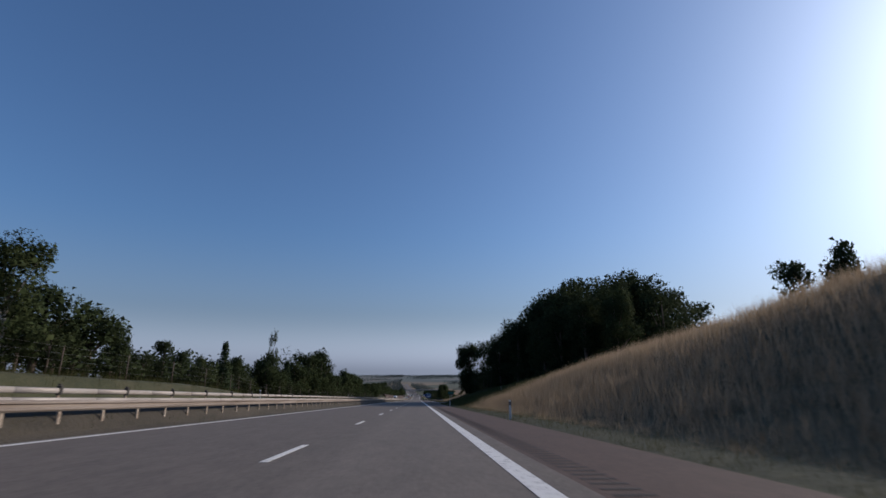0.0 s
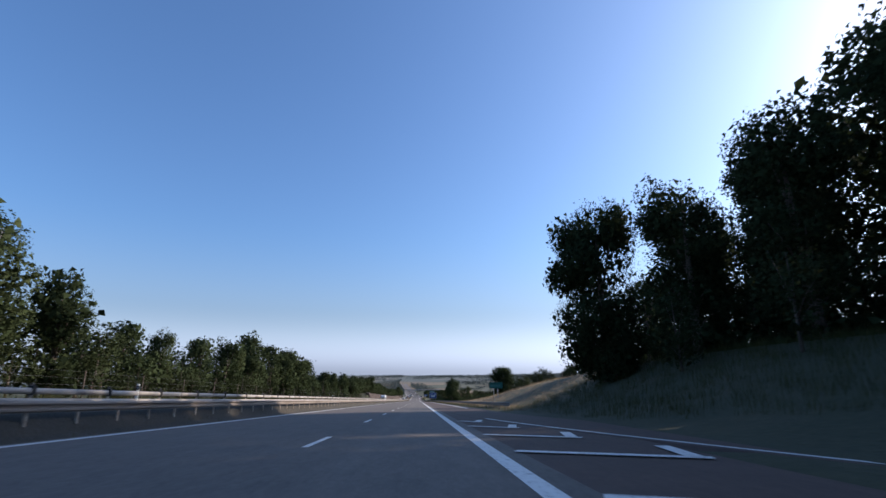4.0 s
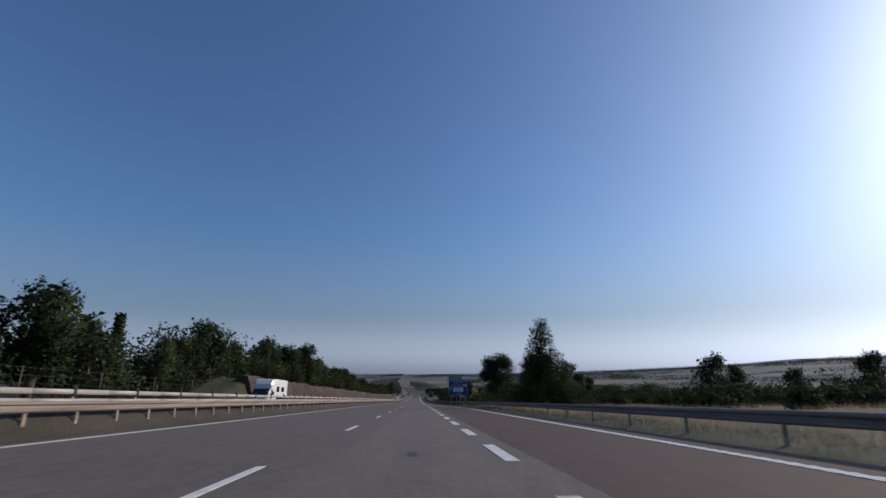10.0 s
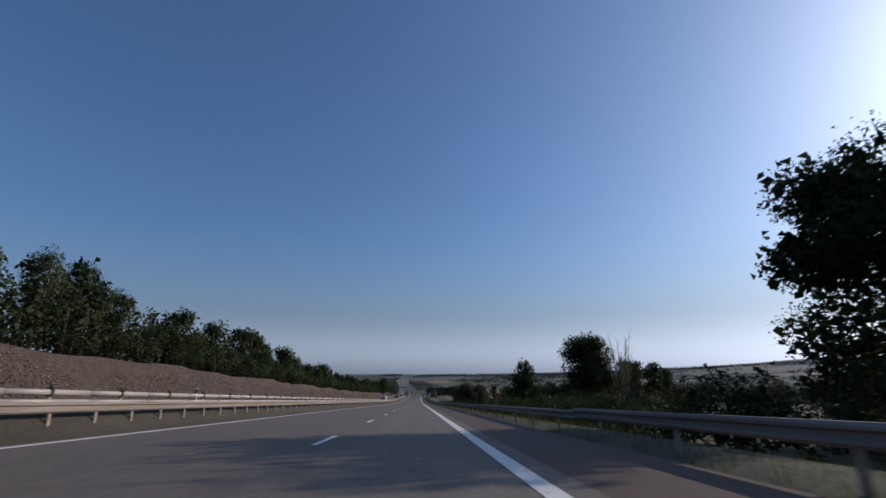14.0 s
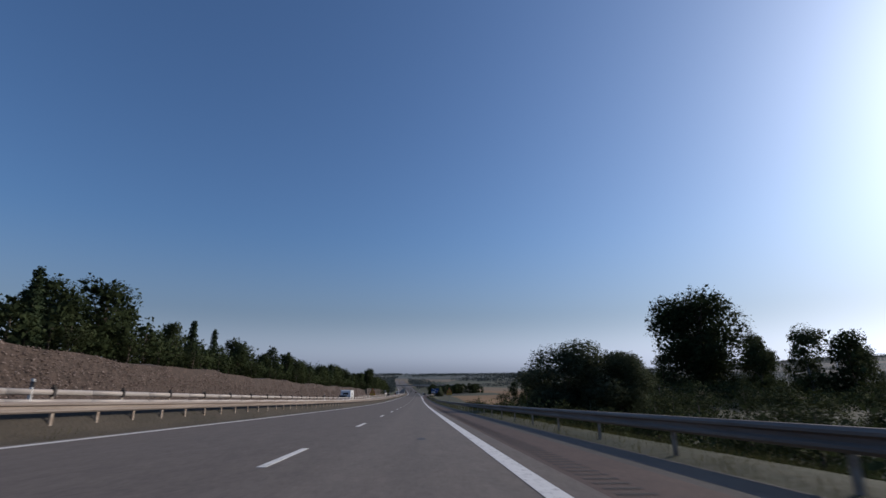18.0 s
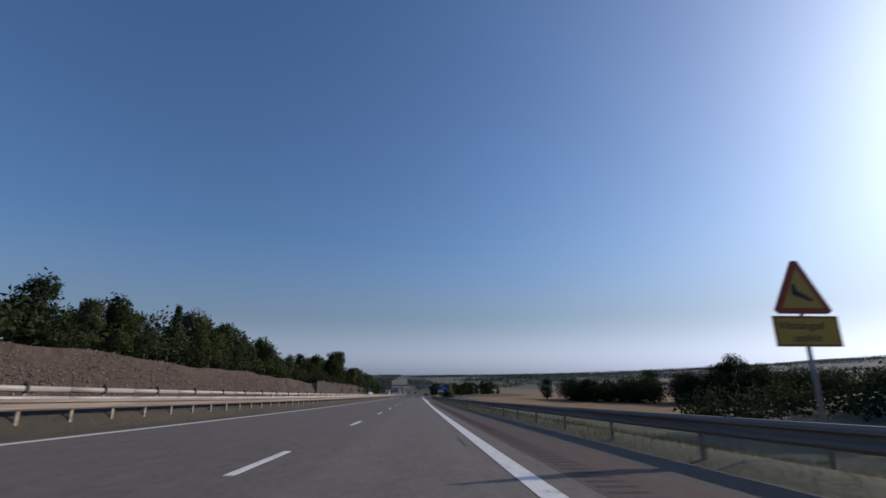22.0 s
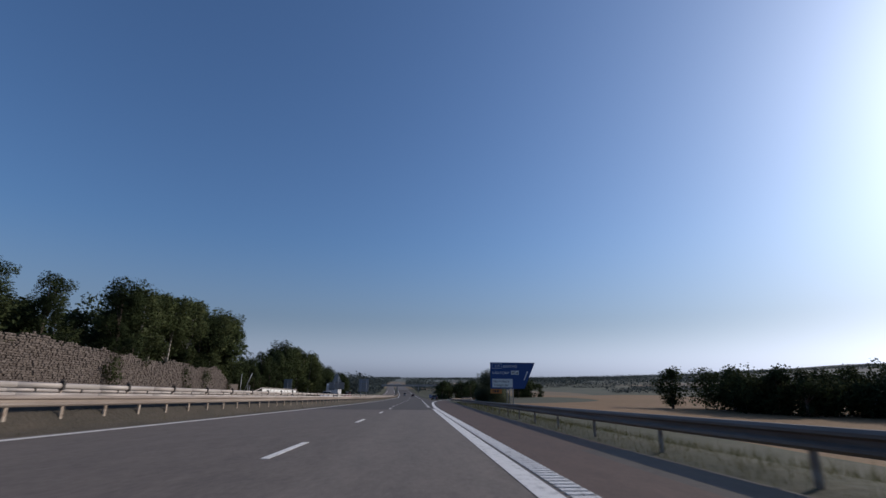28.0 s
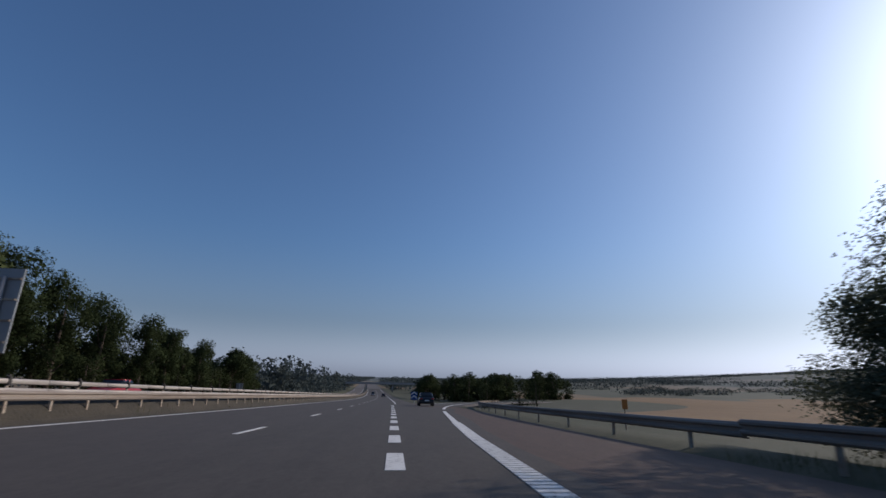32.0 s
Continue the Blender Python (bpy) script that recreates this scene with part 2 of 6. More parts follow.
def foliage(name, dark, mid, light, thinness=0.26):
    """Leaves: each clump has its own green, and light passes through them."""
    m = shade(name, mid, 0.9)
    geo = add(m, "ShaderNodeNewGeometry")
    info = add(m, "ShaderNodeObjectInfo")
    mix = maths(m, "ADD", maths(m, "MULTIPLY", geo.outputs["Random Per Island"], 0.7), maths(m, "MULTIPLY", info.outputs["Random"], 0.3))
    colour = ramp(m, mix, ((0.1, dark), (0.5, mid), (0.9, light)))
    base(m, colour)
    leaf = m.node_tree.nodes["Principled BSDF"]
    leaf.inputs["Specular IOR Level"].default_value = 0.05
    thin = add(m, "ShaderNodeBsdfTranslucent")
    link(m, colour, thin.inputs["Color"])
    both = add(m, "ShaderNodeMixShader", Fac=thinness)
    link(m, leaf.outputs[0], both.inputs[1])
    link(m, thin.outputs[0], both.inputs[2])
    link(m, both.outputs[0], m.node_tree.nodes["Material Output"].inputs["Surface"])
    return m


LEAF = foliage("broad_leaves", (0.022, 0.031, 0.013), (0.035, 0.048, 0.021), (0.055, 0.071, 0.032))
LEAF_BIRCH = foliage("birch_leaves", (0.034, 0.046, 0.019), (0.056, 0.072, 0.03), (0.09, 0.105, 0.05))
LEAF_WILLOW = foliage("willow_leaves", (0.04, 0.052, 0.027), (0.066, 0.08, 0.045), (0.11, 0.125, 0.078), 0.34)
LEAF_SALLOW = foliage("pale_willow_leaves", (0.07, 0.085, 0.05), (0.11, 0.128, 0.08), (0.18, 0.195, 0.135), 0.4)
LEAF_SPRUCE = foliage("spruce_needles", (0.022, 0.036, 0.019), (0.038, 0.056, 0.029), (0.06, 0.08, 0.042))
LEAF_BUSH = foliage("bush_leaves", (0.028, 0.037, 0.016), (0.041, 0.052, 0.022), (0.06, 0.07, 0.032), 0.18)
LEAF_RUST = foliage("rusty_leaves", (0.06, 0.04, 0.02), (0.1, 0.065, 0.03), (0.15, 0.1, 0.05))
GRASS_DRY = foliage("dry_grass", (0.18, 0.128, 0.075), (0.34, 0.25, 0.16), (0.52, 0.41, 0.29), 0.55)
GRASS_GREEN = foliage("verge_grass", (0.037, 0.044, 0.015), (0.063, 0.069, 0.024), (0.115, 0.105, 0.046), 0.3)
# paler, bluer far leaves, with distance haze put into their colour
FAR_WOOD = foliage("hazed_far_wood_leaves", (0.06, 0.078, 0.078), (0.075, 0.094, 0.094), (0.095, 0.112, 0.11))
BARK = shade("bark", (0.09, 0.065, 0.045), 0.9)
base(BARK, ramp(BARK, noise_fac(BARK, 5, 6, 0.7, (1, 1, 0.25)), ((0.35, (0.05, 0.037, 0.027)), (0.65, (0.14, 0.105, 0.08)))))
BARK_PALE = shade("pale_birch_bark", (0.4, 0.37, 0.33), 0.8)
base(BARK_PALE, ramp(BARK_PALE, noise_fac(BARK_PALE, 3, 5, 0.7, (1, 1, 3)), ((0.4, (0.08, 0.07, 0.06)), (0.52, (0.42, 0.39, 0.35)))))
STONE = shade("brown_bank_stone", (0.2, 0.14, 0.115), 0.9)
rock = add(STONE, "ShaderNodeNewGeometry")
base(STONE, blend(STONE, 0.25, ramp(STONE, rock.outputs["Random Per Island"], ((0.0, (0.08, 0.055, 0.045)), (0.5, (0.19, 0.14, 0.115)), (1.0, (0.33, 0.26, 0.22)))),
                  ramp(STONE, noise_fac(STONE, 1.5, 5), ((0.35, (0.11, 0.075, 0.06)), (0.65, (0.24, 0.18, 0.15))))))
EARTH = shade("bank_earth", (0.1, 0.07, 0.055), 0.95)
base(EARTH, ramp(EARTH, noise_fac(EARTH, 2.0, 6, 0.7), ((0.35, (0.038, 0.026, 0.019)), (0.65, (0.092, 0.064, 0.049)))))
relief(EARTH, noise_fac(EARTH, 5), 0.8, 0.1)
SOIL = shade("olive_brown_soil", (0.05, 0.042, 0.03), 0.95)
base(SOIL, blend(SOIL, 0.5, ramp(SOIL, noise_fac(SOIL, 1.1, 6, 0.7, (1, 0.25, 1)), ((0.34, (0.028, 0.024, 0.015)), (0.66, (0.075, 0.06, 0.042)))), ramp(SOIL, noise_fac(SOIL, 14, 5, 0.75), ((0.3, (0.02, 0.018, 0.012)), (0.7, (0.085, 0.068, 0.048))))))
relief(SOIL, noise_fac(SOIL, 7), 0.8, 0.08)
BLOCK = shade("grey_brown_wall_stone", (0.25, 0.2, 0.17), 0.9)
info = add(BLOCK, "ShaderNodeObjectInfo")
isle = add(BLOCK, "ShaderNodeNewGeometry")
base(BLOCK, blend(BLOCK, 0.5, ramp(BLOCK, maths(BLOCK, "FRACT", maths(BLOCK, "ADD", info.outputs["Random"], isle.outputs["Random Per Island"])), ((0.0, (0.07, 0.053, 0.044)), (0.5, (0.115, 0.09, 0.075)), (1.0, (0.18, 0.147, 0.124)))),
                  ramp(BLOCK, noise_fac(BLOCK, 3, 5), ((0.35, (0.065, 0.051, 0.042)), (0.65, (0.15, 0.12, 0.1))))))
relief(BLOCK, noise_fac(BLOCK, 9), 0.5, 0.03)


def plain(name, colour, rough=0.5, metal=0.0, wear=0.12, scale=4.0):
    """A painted or moulded surface with faint dirt."""
    m = shade(name, colour, rough, metal)
    dirt = ramp(m, noise_fac(m, scale, 6, 0.7), ((0.35, (0, 0, 0)), (0.75, (1, 1, 1))))
    base(m, blend(m, maths(m, "MULTIPLY", dirt, wear), colour, tuple(c * 0.5 + 0.06 for c in colour)))
    return m


SIGN_BLUE = plain("blue_sign_sheeting", (0.013, 0.055, 0.205), 0.5)
SIGN_GREEN = plain("green_sign_sheeting", (0.012, 0.11, 0.085), 0.45)
SIGN_WHITE = plain("white_sign_sheeting", (0.75, 0.74, 0.7), 0.5)
SIGN_YELLOW = plain("yellow_sign_sheeting", (0.62, 0.36, 0.05), 0.5)
SIGN_RED = plain("red_sign_border", (0.42, 0.06, 0.03), 0.5)
SIGN_ORANGE = plain("orange_sign_plate", (0.5, 0.17, 0.03), 0.5)
SIGN_BLACK = plain("black_sign_print", (0.02, 0.02, 0.02), 0.5)
ALU = plain("grey_aluminium", (0.3, 0.31, 0.32), 0.5, 0.4, 0.3)
CONCRETE = plain("concrete", (0.36, 0.33, 0.3), 0.85, 0.0, 0.5, 0.8)
WHITE_GLOSS = plain("white_vehicle_paint", (0.74, 0.74, 0.73), 0.25, 0.0, 0.1)
DARK_GLOSS = plain("dark_blue_black_car_paint", (0.02, 0.024, 0.034), 0.22, 0.3, 0.1)
RED_GLOSS = plain("red_car_paint", (0.35, 0.03, 0.03), 0.25, 0.2, 0.1)
SILVER_GLOSS = plain("silver_car_paint", (0.4, 0.41, 0.42), 0.3, 0.7, 0.1)
GLASS = plain("dark_window_glass", (0.012, 0.015, 0.018), 0.06, 0.0, 0.02)
RUBBER = plain("tyre_rubber", (0.022, 0.022, 0.022), 0.85)
TAIL = plain("red_tail_light", (0.32, 0.015, 0.012), 0.2)
LAMP = plain("clear_headlight", (0.7, 0.7, 0.68), 0.12)
BRICK_RED = plain("dark_brown_boarding", (0.07, 0.045, 0.035), 0.85, 0.0, 0.3, 1.0)
TILE = plain("grey_roof_tiles", (0.2, 0.19, 0.19), 0.8, 0.0, 0.3, 1.5)
ROOF_PALE = plain("pale_sheet_roof", (0.5, 0.5, 0.5), 0.5, 0.1, 0.2, 1.0)


# ---- mesh helpers ----
class Geo:
    """Collects corners and faces for one mesh."""

    def __init__(self):
        self.v, self.f = [], []

    def face(self, *pts):
        k = len(self.v)
        self.v.extend([tuple(p) for p in pts])
        self.f.append(tuple(range(k, k + len(pts))))

    def box(self, c, s, m=None):
        k = len(self.v)
        for dx, dy, dz in ((-1, -1, -1), (1, -1, -1), (1, 1, -1), (-1, 1, -1), (-1, -1, 1), (1, -1, 1), (1, 1, 1), (-1, 1, 1)):
            p = Vector((c[0] + dx * s[0] / 2, c[1] + dy * s[1] / 2, c[2] + dz * s[2] / 2))
            self.v.append(tuple(m @ p) if m else tuple(p))
        for q in ((0, 3, 2, 1), (4, 5, 6, 7), (0, 1, 5, 4), (1, 2, 6, 5), (2, 3, 7, 6), (3, 0, 4, 7)):
            self.f.append(tuple(k + i for i in q))
        return self

    def tube(self, pts, radii, sides=6):
        """A tapering tube through pts."""
        pts = [Vector(p) for p in pts]
        k = len(self.v)
        for i, p in enumerate(pts):
            d = (pts[min(i + 1, len(pts) - 1)] - pts[max(i - 1, 0)]).normalized()
            a = d.orthogonal().normalized()
            b = d.cross(a)
            for j in range(sides):
                w = 2 * math.pi * j / sides
                self.v.append(tuple(p + (a * math.cos(w) + b * math.sin(w)) * radii[i]))
        for i in range(len(pts) - 1):
            for j in range(sides):
                q = (j + 1) % sides
                self.f.append((k + i * sides + j, k + i * sides + q, k + (i + 1) * sides + q, k + (i + 1) * sides + j))
        self.f.append(tuple(k + (len(pts) - 1) * sides + j for j in range(sides)))
        self.f.append(tuple(k + sides - 1 - j for j in range(sides)))
        return self

    def prism(self, outline, a, b, axis="x"):
        """An outline drawn in the two other axes, drawn out from a to b along the axis."""
        n, k = len(outline), len(self.v)
        for w in (a, b):
            for p, q in outline:
                self.v.append({"x": (w, p, q), "y": (p, w, q), "z": (p, q, w)}[axis])
        self.f.append(tuple(k + i for i in range(n)))
        self.f.append(tuple(k + n + n - 1 - i for i in range(n)))
        for i in range(n):
            j = (i + 1) % n
            self.f.append((k + i, k + n + i, k + n + j, k + j))
        return self

    def mesh(self, name, material, smoothed=False, bevel=0.0, tidy=True):
        me = bpy.data.meshes.new(name)
        me.from_pydata(self.v, [], self.f)
        if tidy or bevel:
            bm = bmesh.new()
            bm.from_mesh(me)
            bmesh.ops.recalc_face_normals(bm, faces=bm.faces)
            if bevel:
                sharp = [e for e in bm.edges if len(e.link_faces) == 2 and e.calc_face_angle(0) > 0.5]
                bmesh.ops.bevel(bm, geom=sharp, offset=bevel, segments=2, affect="EDGES", profile=0.6, clamp_overlap=True)
            bm.to_mesh(me)
            bm.free()
        me.materials.append(material)
        if smoothed:
            me.polygons.foreach_set("use_smooth", [True] * len(me.polygons))
        return me


def part(name, geo, material, parent=None, label="", smoothed=False, bevel=0.0, tidy=True):
    """One mesh object, under a thing or on its own."""
    me = geo if isinstance(geo, bpy.types.Mesh) else geo.mesh(name, material, smoothed, bevel, tidy)
    ob = new(name, me)
    ob.parent = parent
    return tagged(ob, label)


def thing(name, label, category, group="", kind=""):
    return tagged(new(name), label, category, group, kind)


def along(x, y, up=0.0, heading=0.0):
    """A pose that stands on the road's plane at x, y, tipped with its fall."""
    p = place(x, y, up)
    return Matrix.Translation(p) @ Matrix.Rotation(math.atan2(-(shift(y + 2) - shift(y - 2)), 4) + radians(heading), 4, "Z") @ Matrix.Rotation(-math.atan(grade(y)) if heading == 0 else math.atan(grade(y)) * math.cos(radians(180 - heading)), 4, "X")


def upright(x, y, up=0.0, turn=0.0, size=1.0):
    return Matrix.Translation(place(x, y, up)) @ Matrix.Rotation(radians(turn), 4, "Z") @ Matrix.Diagonal((size, size, size, 1))


# ---- the plan across the road: 0 is the middle of the driven lane ----
LINE_DASH, LINE_RIGHT, LINE_LEFT = -2.57, 1.44, -9.5
RAIL_LEFT, RAIL_MID, WALL_X = -10.65, -12.95, -24.0
FAR_LEFT, FAR_RIGHT, FAR_UP = -22.6, -13.3, 0.35
EDGE_KEYS = ((-120, 4.5), (103, 4.5), (157, 7.0), (178, 7.1), (349, 7.1), (406, 4.3), (780, 4.3), (886, 7.2), (915, 8.2), (927, 8.6), (950, 4.4), (1300, 4.4))
LINE_KEYS = ((344, 5.9), (402, LINE_RIGHT))
EXIT_KEYS = ((806, LINE_RIGHT), (828, 1.75), (846, 2.08), (858, 2.36), (868, 2.66), (876, 2.93), (884, 3.3), (892, 3.82), (900, 4.42), (908, 5.05))
RAIL_KEYS = ((157, 8.1), (349, 8.1), (406, 5.0), (780, 5.0), (886, 8.0))
BANK_KEYS = ((-100, 7.0), (12, 6.7), (38, 5.5), (74, 4.0), (116, 3.3), (157, 4.8), (195, 4.4), (215, 3.8), (238, 2.5), (277, 0.9), (344, 0.2), (418, -1.0), (474, -2.6), (798, -2.4), (872, -0.9), (1300, -0.9))
LEFT_KEYS = ((-100, 3.0), (52, 2.8), (94, 1.2), (352, 1.2), (366, 4.3), (725, 4.3), (736, 4.0), (742, 4.0), (814, 4.0), (820, 3.6), (837, 3.5), (846, 1.2), (1300, 1.0))


def edge_right(y):
    return table(EDGE_KEYS, y)


def ground_up(x, y):
    """The ground's height above the road's surface, x metres aside of its line."""
    e = edge_right(y)
    if x > e:
        u = x - e
        amp = table(BANK_KEYS, y)
        near = amp * smooth(1.2, 18 if amp > 0 else 10, u) if y < 1300 else amp * smooth(1, 10, u)
        near -= 0.14 * (1 - smooth(0.1, 1.0, u)) - 0.0
        near += 0.05 * u * (1 - smooth(60, 120, y)) * smooth(15, 30, u)
        roll = noise.noise(Vector((x * 0.01, y * 0.008, 3.0)))
        far = math.hypot(x, y - 430)
        side = math.degrees(math.atan2(x, max(1.0, y - 430)))
        hill = far * math.tan(radians(0.0008 * min(side, 75) ** 2)) * smooth(900, 3000, far) * (1 + 0.22 * noise.noise(Vector((x * 0.0012, y * 0.0012, 5.0))))
        knoll = 8 * math.exp(-((x - 97) ** 2 + (y - 679) ** 2) / 1600) if abs(y - 679) < 150 else 0.0
        flat = smooth(12, 75, u) * smooth(690, 780, y) * (1 - smooth(1000, 1180, y))
        near += (-49.2 - road_z(y) - near) * flat if flat else 0.0
        return near + roll * 2.5 * smooth(20, 120, u) * (1 - 0.8 * flat) + hill + knoll
    if x > -10.1:
        return -0.14
    if x > -13.2:
        return -0.1 + 0.1 * smooth(10.05, 10.25, -x) + 0.62 * smooth(10.35, 11.0, -x) - 0.32 * smooth(12.7, 13.2, -x)
    if x > -23.0:
        return FAR_UP - 0.14
    v = -x - 23.0
    amp = table(LEFT_KEYS, y)
    roll = noise.noise(Vector((x * 0.01, y * 0.008, 7.0)))
    return FAR_UP - 0.1 + (amp - 0.3) * smooth(0.9, 3.0, v) + roll * 2.0 * smooth(20, 120, v)


def far_up(y):
    """The land rises again towards the horizon."""
    return 9 * smooth(1900, 4900, y)


def ground_z(x, y):
    """World height of the ground at road distance x, y."""
    return road_z(y) + ground_up(x, y) + far_up(y)


def build_ground():
    lefts = [-3600, -2500, -1700, -1100, -750, -500, -340, -230, -160, -110, -80, -60, -48, -40, -34, -30, -28, -26.6, -25.6, -24.8, -24.2, -23.6, -23.0, -22.4, -18, -13.4, -13.0, -12.7, -12.2, -11.6, -11.0, -10.75, -10.5, -10.35, -10.25, -10.05, -5, 0]
    rights = [-0.3, 0.05, 0.5, 1.0, 1.7, 2.5, 3.5, 5, 6.5, 8, 10, 12.5, 15, 18, 22, 27, 33, 41, 52, 66, 84, 110, 150, 210, 300, 430, 620, 880, 1250, 1800, 2600, 3600]
    rows = [-900, -500, -300, -200, -150] + list(range(-120, 1320, 6))
    y = 1320
    while y < 4950:
        rows.append(y)
        y += 15 + (y - 1320) * 0.05
    rows.append(4960)
    g = Geo()
    n = len(lefts) + len(rights)
    for y in rows:
        e = edge_right(y)
        for x in lefts + [e + u for u in rights]:
            g.v.append((x + shift(y), y, ground_z(x, y)))
    for i in range(len(rows) - 1):
        for j in range(n - 1):
            g.f.append((i * n + j, i * n + j + 1, (i + 1) * n + j + 1, (i + 1) * n + j))
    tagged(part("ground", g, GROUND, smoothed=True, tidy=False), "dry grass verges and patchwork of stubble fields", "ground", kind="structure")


def strip(name, left, right, y0, y1, up, material, step=6.0, cols=1, thick=0.0, parent=None):
    """A band laid along the road between two lines, each a number or a function of y."""
    g = Geo()
    n = max(1, int(round((y1 - y0) / step)))
    for i in range(n + 1):
        y = y0 + (y1 - y0) * i / n
        a = left(y) if callable(left) else left
        b = right(y) if callable(right) else right
        for j in range(cols + 1):
            g.v.append(tuple(place(a + (b - a) * j / cols, y, up + far_up(y))))
    m = cols + 1
    for i in range(n):
        for j in range(cols):
            g.f.append((i * m + j, i * m + j + 1, (i + 1) * m + j + 1, (i + 1) * m + j))
    if thick:
        k = len(g.v)
        for i in range(n + 1):
            for j in (0, cols):
                p = g.v[i * m + j]
                g.v.append((p[0] + (-thick if j == 0 else thick), p[1], p[2] - thick * 2))
        for i in range(n):
            g.f.append((i * m, (i + 1) * m, k + 2 * (i + 1), k + 2 * i))
            g.f.append((i * m + cols, k + 2 * i + 1, k + 2 * (i + 1) + 1, (i + 1) * m + cols))
    return part(name, g, material, parent, tidy=False)


def build_median():
    """Bare brown earth under and between the median rails."""
    g = Geo()
    cols = (-9.98, -10.3, -10.5, -10.75, -11.05, -12.6, -13.25)
    rows = list(range(-60, 1322, 6))
    for y in rows:
        for x in cols:
            g.v.append(tuple(place(x, y, ground_up(x, y) + 0.05 + 0.03 * noise.noise(Vector((x, y * 0.3, 1))))))
    for i in range(len(rows) - 1):
        for j in range(6):
            g.f.append((7 * i + j + 1, 7 * i + j, 7 * i + 7 + j, 7 * i + 8 + j))
    tagged(part("median", g, SOIL, smoothed=True, tidy=False), "bare brown earth of the median", "median", kind="structure")


build_ground()
build_median()
tagged(strip("road", -10.0, 2.0, -120, 821.5, 0.0, ASPHALT, cols=5, thick=0.06), "grey-brown worn asphalt carriageway with dark wheel tracks", "road", kind="structure")
tagged(strip("road_resurfaced", -10.0, 2.0, 821.5, 1330, 0.0, ASPHALT_NEW, cols=5, thick=0.06), "darker newer asphalt of the carriageway", "road", kind="structure")
# outer shoulder strip in darker asphalt, painting in the guardrail's shadow
tagged(strip("road_rail_shade", lambda y: min(3.35, edge_right(y) - 0.05), edge_right, 424, 790, 0.0, ASPHALT_EXIT, cols=2, thick=0.06), "asphalt strip before the guardrail, coloured dark for the rail's shadow", "road", kind="structure")
tagged(strip("road_shoulder_lower", 2.0, lambda y: min(3.35, edge_right(y) - 0.05), 424, 790, 0.0, ASPHALT_RED, cols=2, thick=0.0), "reddish-brown asphalt shoulder", "road", kind="structure")
tagged(strip("road_shoulder_end", 2.0, edge_right, 790, 821.5, 0.0, ASPHALT_RED, cols=2, thick=0.06), "reddish-brown asphalt shoulder before the exit", "road", kind="structure")
tagged(strip("road_shoulder", 2.0, edge_right, -120, 424, 0.0, ASPHALT_RED, cols=2, thick=0.06), "reddish-brown asphalt shoulder and side lane", "road", kind="structure")
SHOULDER_KEYS = ((821, 2.1), (858, 3.1), (880, 3.8), (902, 5.3), (920, 7.2), (930, 4.3))
tagged(strip("road_exit_lane", 2.0, lambda y: min(edge_right(y) - 0.1, table(SHOULDER_KEYS, y)), 821.5, 1330, 0.0, ASPHALT_EXIT, cols=2, thick=0.06), "dark brown newer asphalt of the exit lane, darkened further for shadow", "road", kind="structure")
tagged(strip("road_exit_shoulder", lambda y: min(edge_right(y) - 0.1, table(SHOULDER_KEYS, y)), edge_right, 821.5, 1330, 0.0, ASPHALT_RED, cols=2, thick=0.06), "reddish asphalt shoulder of the exit lane", "road", kind="structure")
tagged(strip("road_far_carriageway", FAR_LEFT, FAR_RIGHT, -120, 1330, FAR_UP, ASPHALT_OLD, cols=3, thick=0.08), "pale asphalt of the opposite carriageway", "road", kind="structure")
tagged(strip("road_ahead", -10.0, 4.4, 1330, 2080, 0.3, ASPHALT_OLD, 25, 2, 0.2), "pale far stretch of the motorway", "road", kind="structure")
tagged(strip("road_ahead_far_side", FAR_LEFT, FAR_RIGHT, 1330, 2080, 0.5, ASPHALT_OLD, 25, 2, 0.2), "pale far stretch of the opposite carriageway", "road", kind="structure")


def ribbon(name, path, width, up, material, label, category="road"):
    """A side road along a path of (x, y) places."""
    g = Geo()
    pts = [Vector(p) for p in path]
    for i, p in enumerate(pts):
        d = (pts[min(i + 1, len(pts) - 1)] - pts[max(i - 1, 0)]).normalized()
        s = Vector((d.y, -d.x))
        for w in (-width / 2 - 0.4, -width / 2, width / 2, width / 2 + 0.4):
            q = p + s * w
            g.v.append(tuple(place(q.x, q.y, up - (0.3 if abs(w) > width / 2 else 0))))
    for i in range(len(pts) - 1):
        for j in range(3):
            g.f.append((4 * i + j, 4 * i + j + 1, 4 * i + 5 + j, 4 * i + 4 + j))
    return tagged(part(name, g, material, tidy=False), label, category, kind="structure")


def arc(x, y, heading, radius, sweep, n):
    """Places along a bend to the right (or left, for a negative radius)."""
    h = radians(heading)
    cx, cy = x + radius * math.cos(h), y - radius * math.sin(h)
    out = []
    for i in range(n + 1):
        a = h + radians(sweep) * i / n
        out.append((cx - radius * math.cos(a), cy + radius * math.sin(a)))
    return out


EXIT = arc(3.0, 892, 0, 200, 62, 30)
EXIT += [(EXIT[-1][0] + 12 * k, EXIT[-1][1] + 0.4 * k) for k in range(1, 9)]
ribbon("road_exit_ramp", EXIT[5:], 5.8, 0.012, ASPHALT_EXIT, "pale asphalt exit ramp bending away from the motorway")
ENTRY = [(4.6 + 0.006 * (180 - y) + 0.0042 * max(0, 157 - y) ** 2, y) for y in range(164, 68, -4)]
ribbon("road_entry_ramp", ENTRY, 4.4, 0.012, ASPHALT_RED, "shaded asphalt entry ramp joining from under the trees")

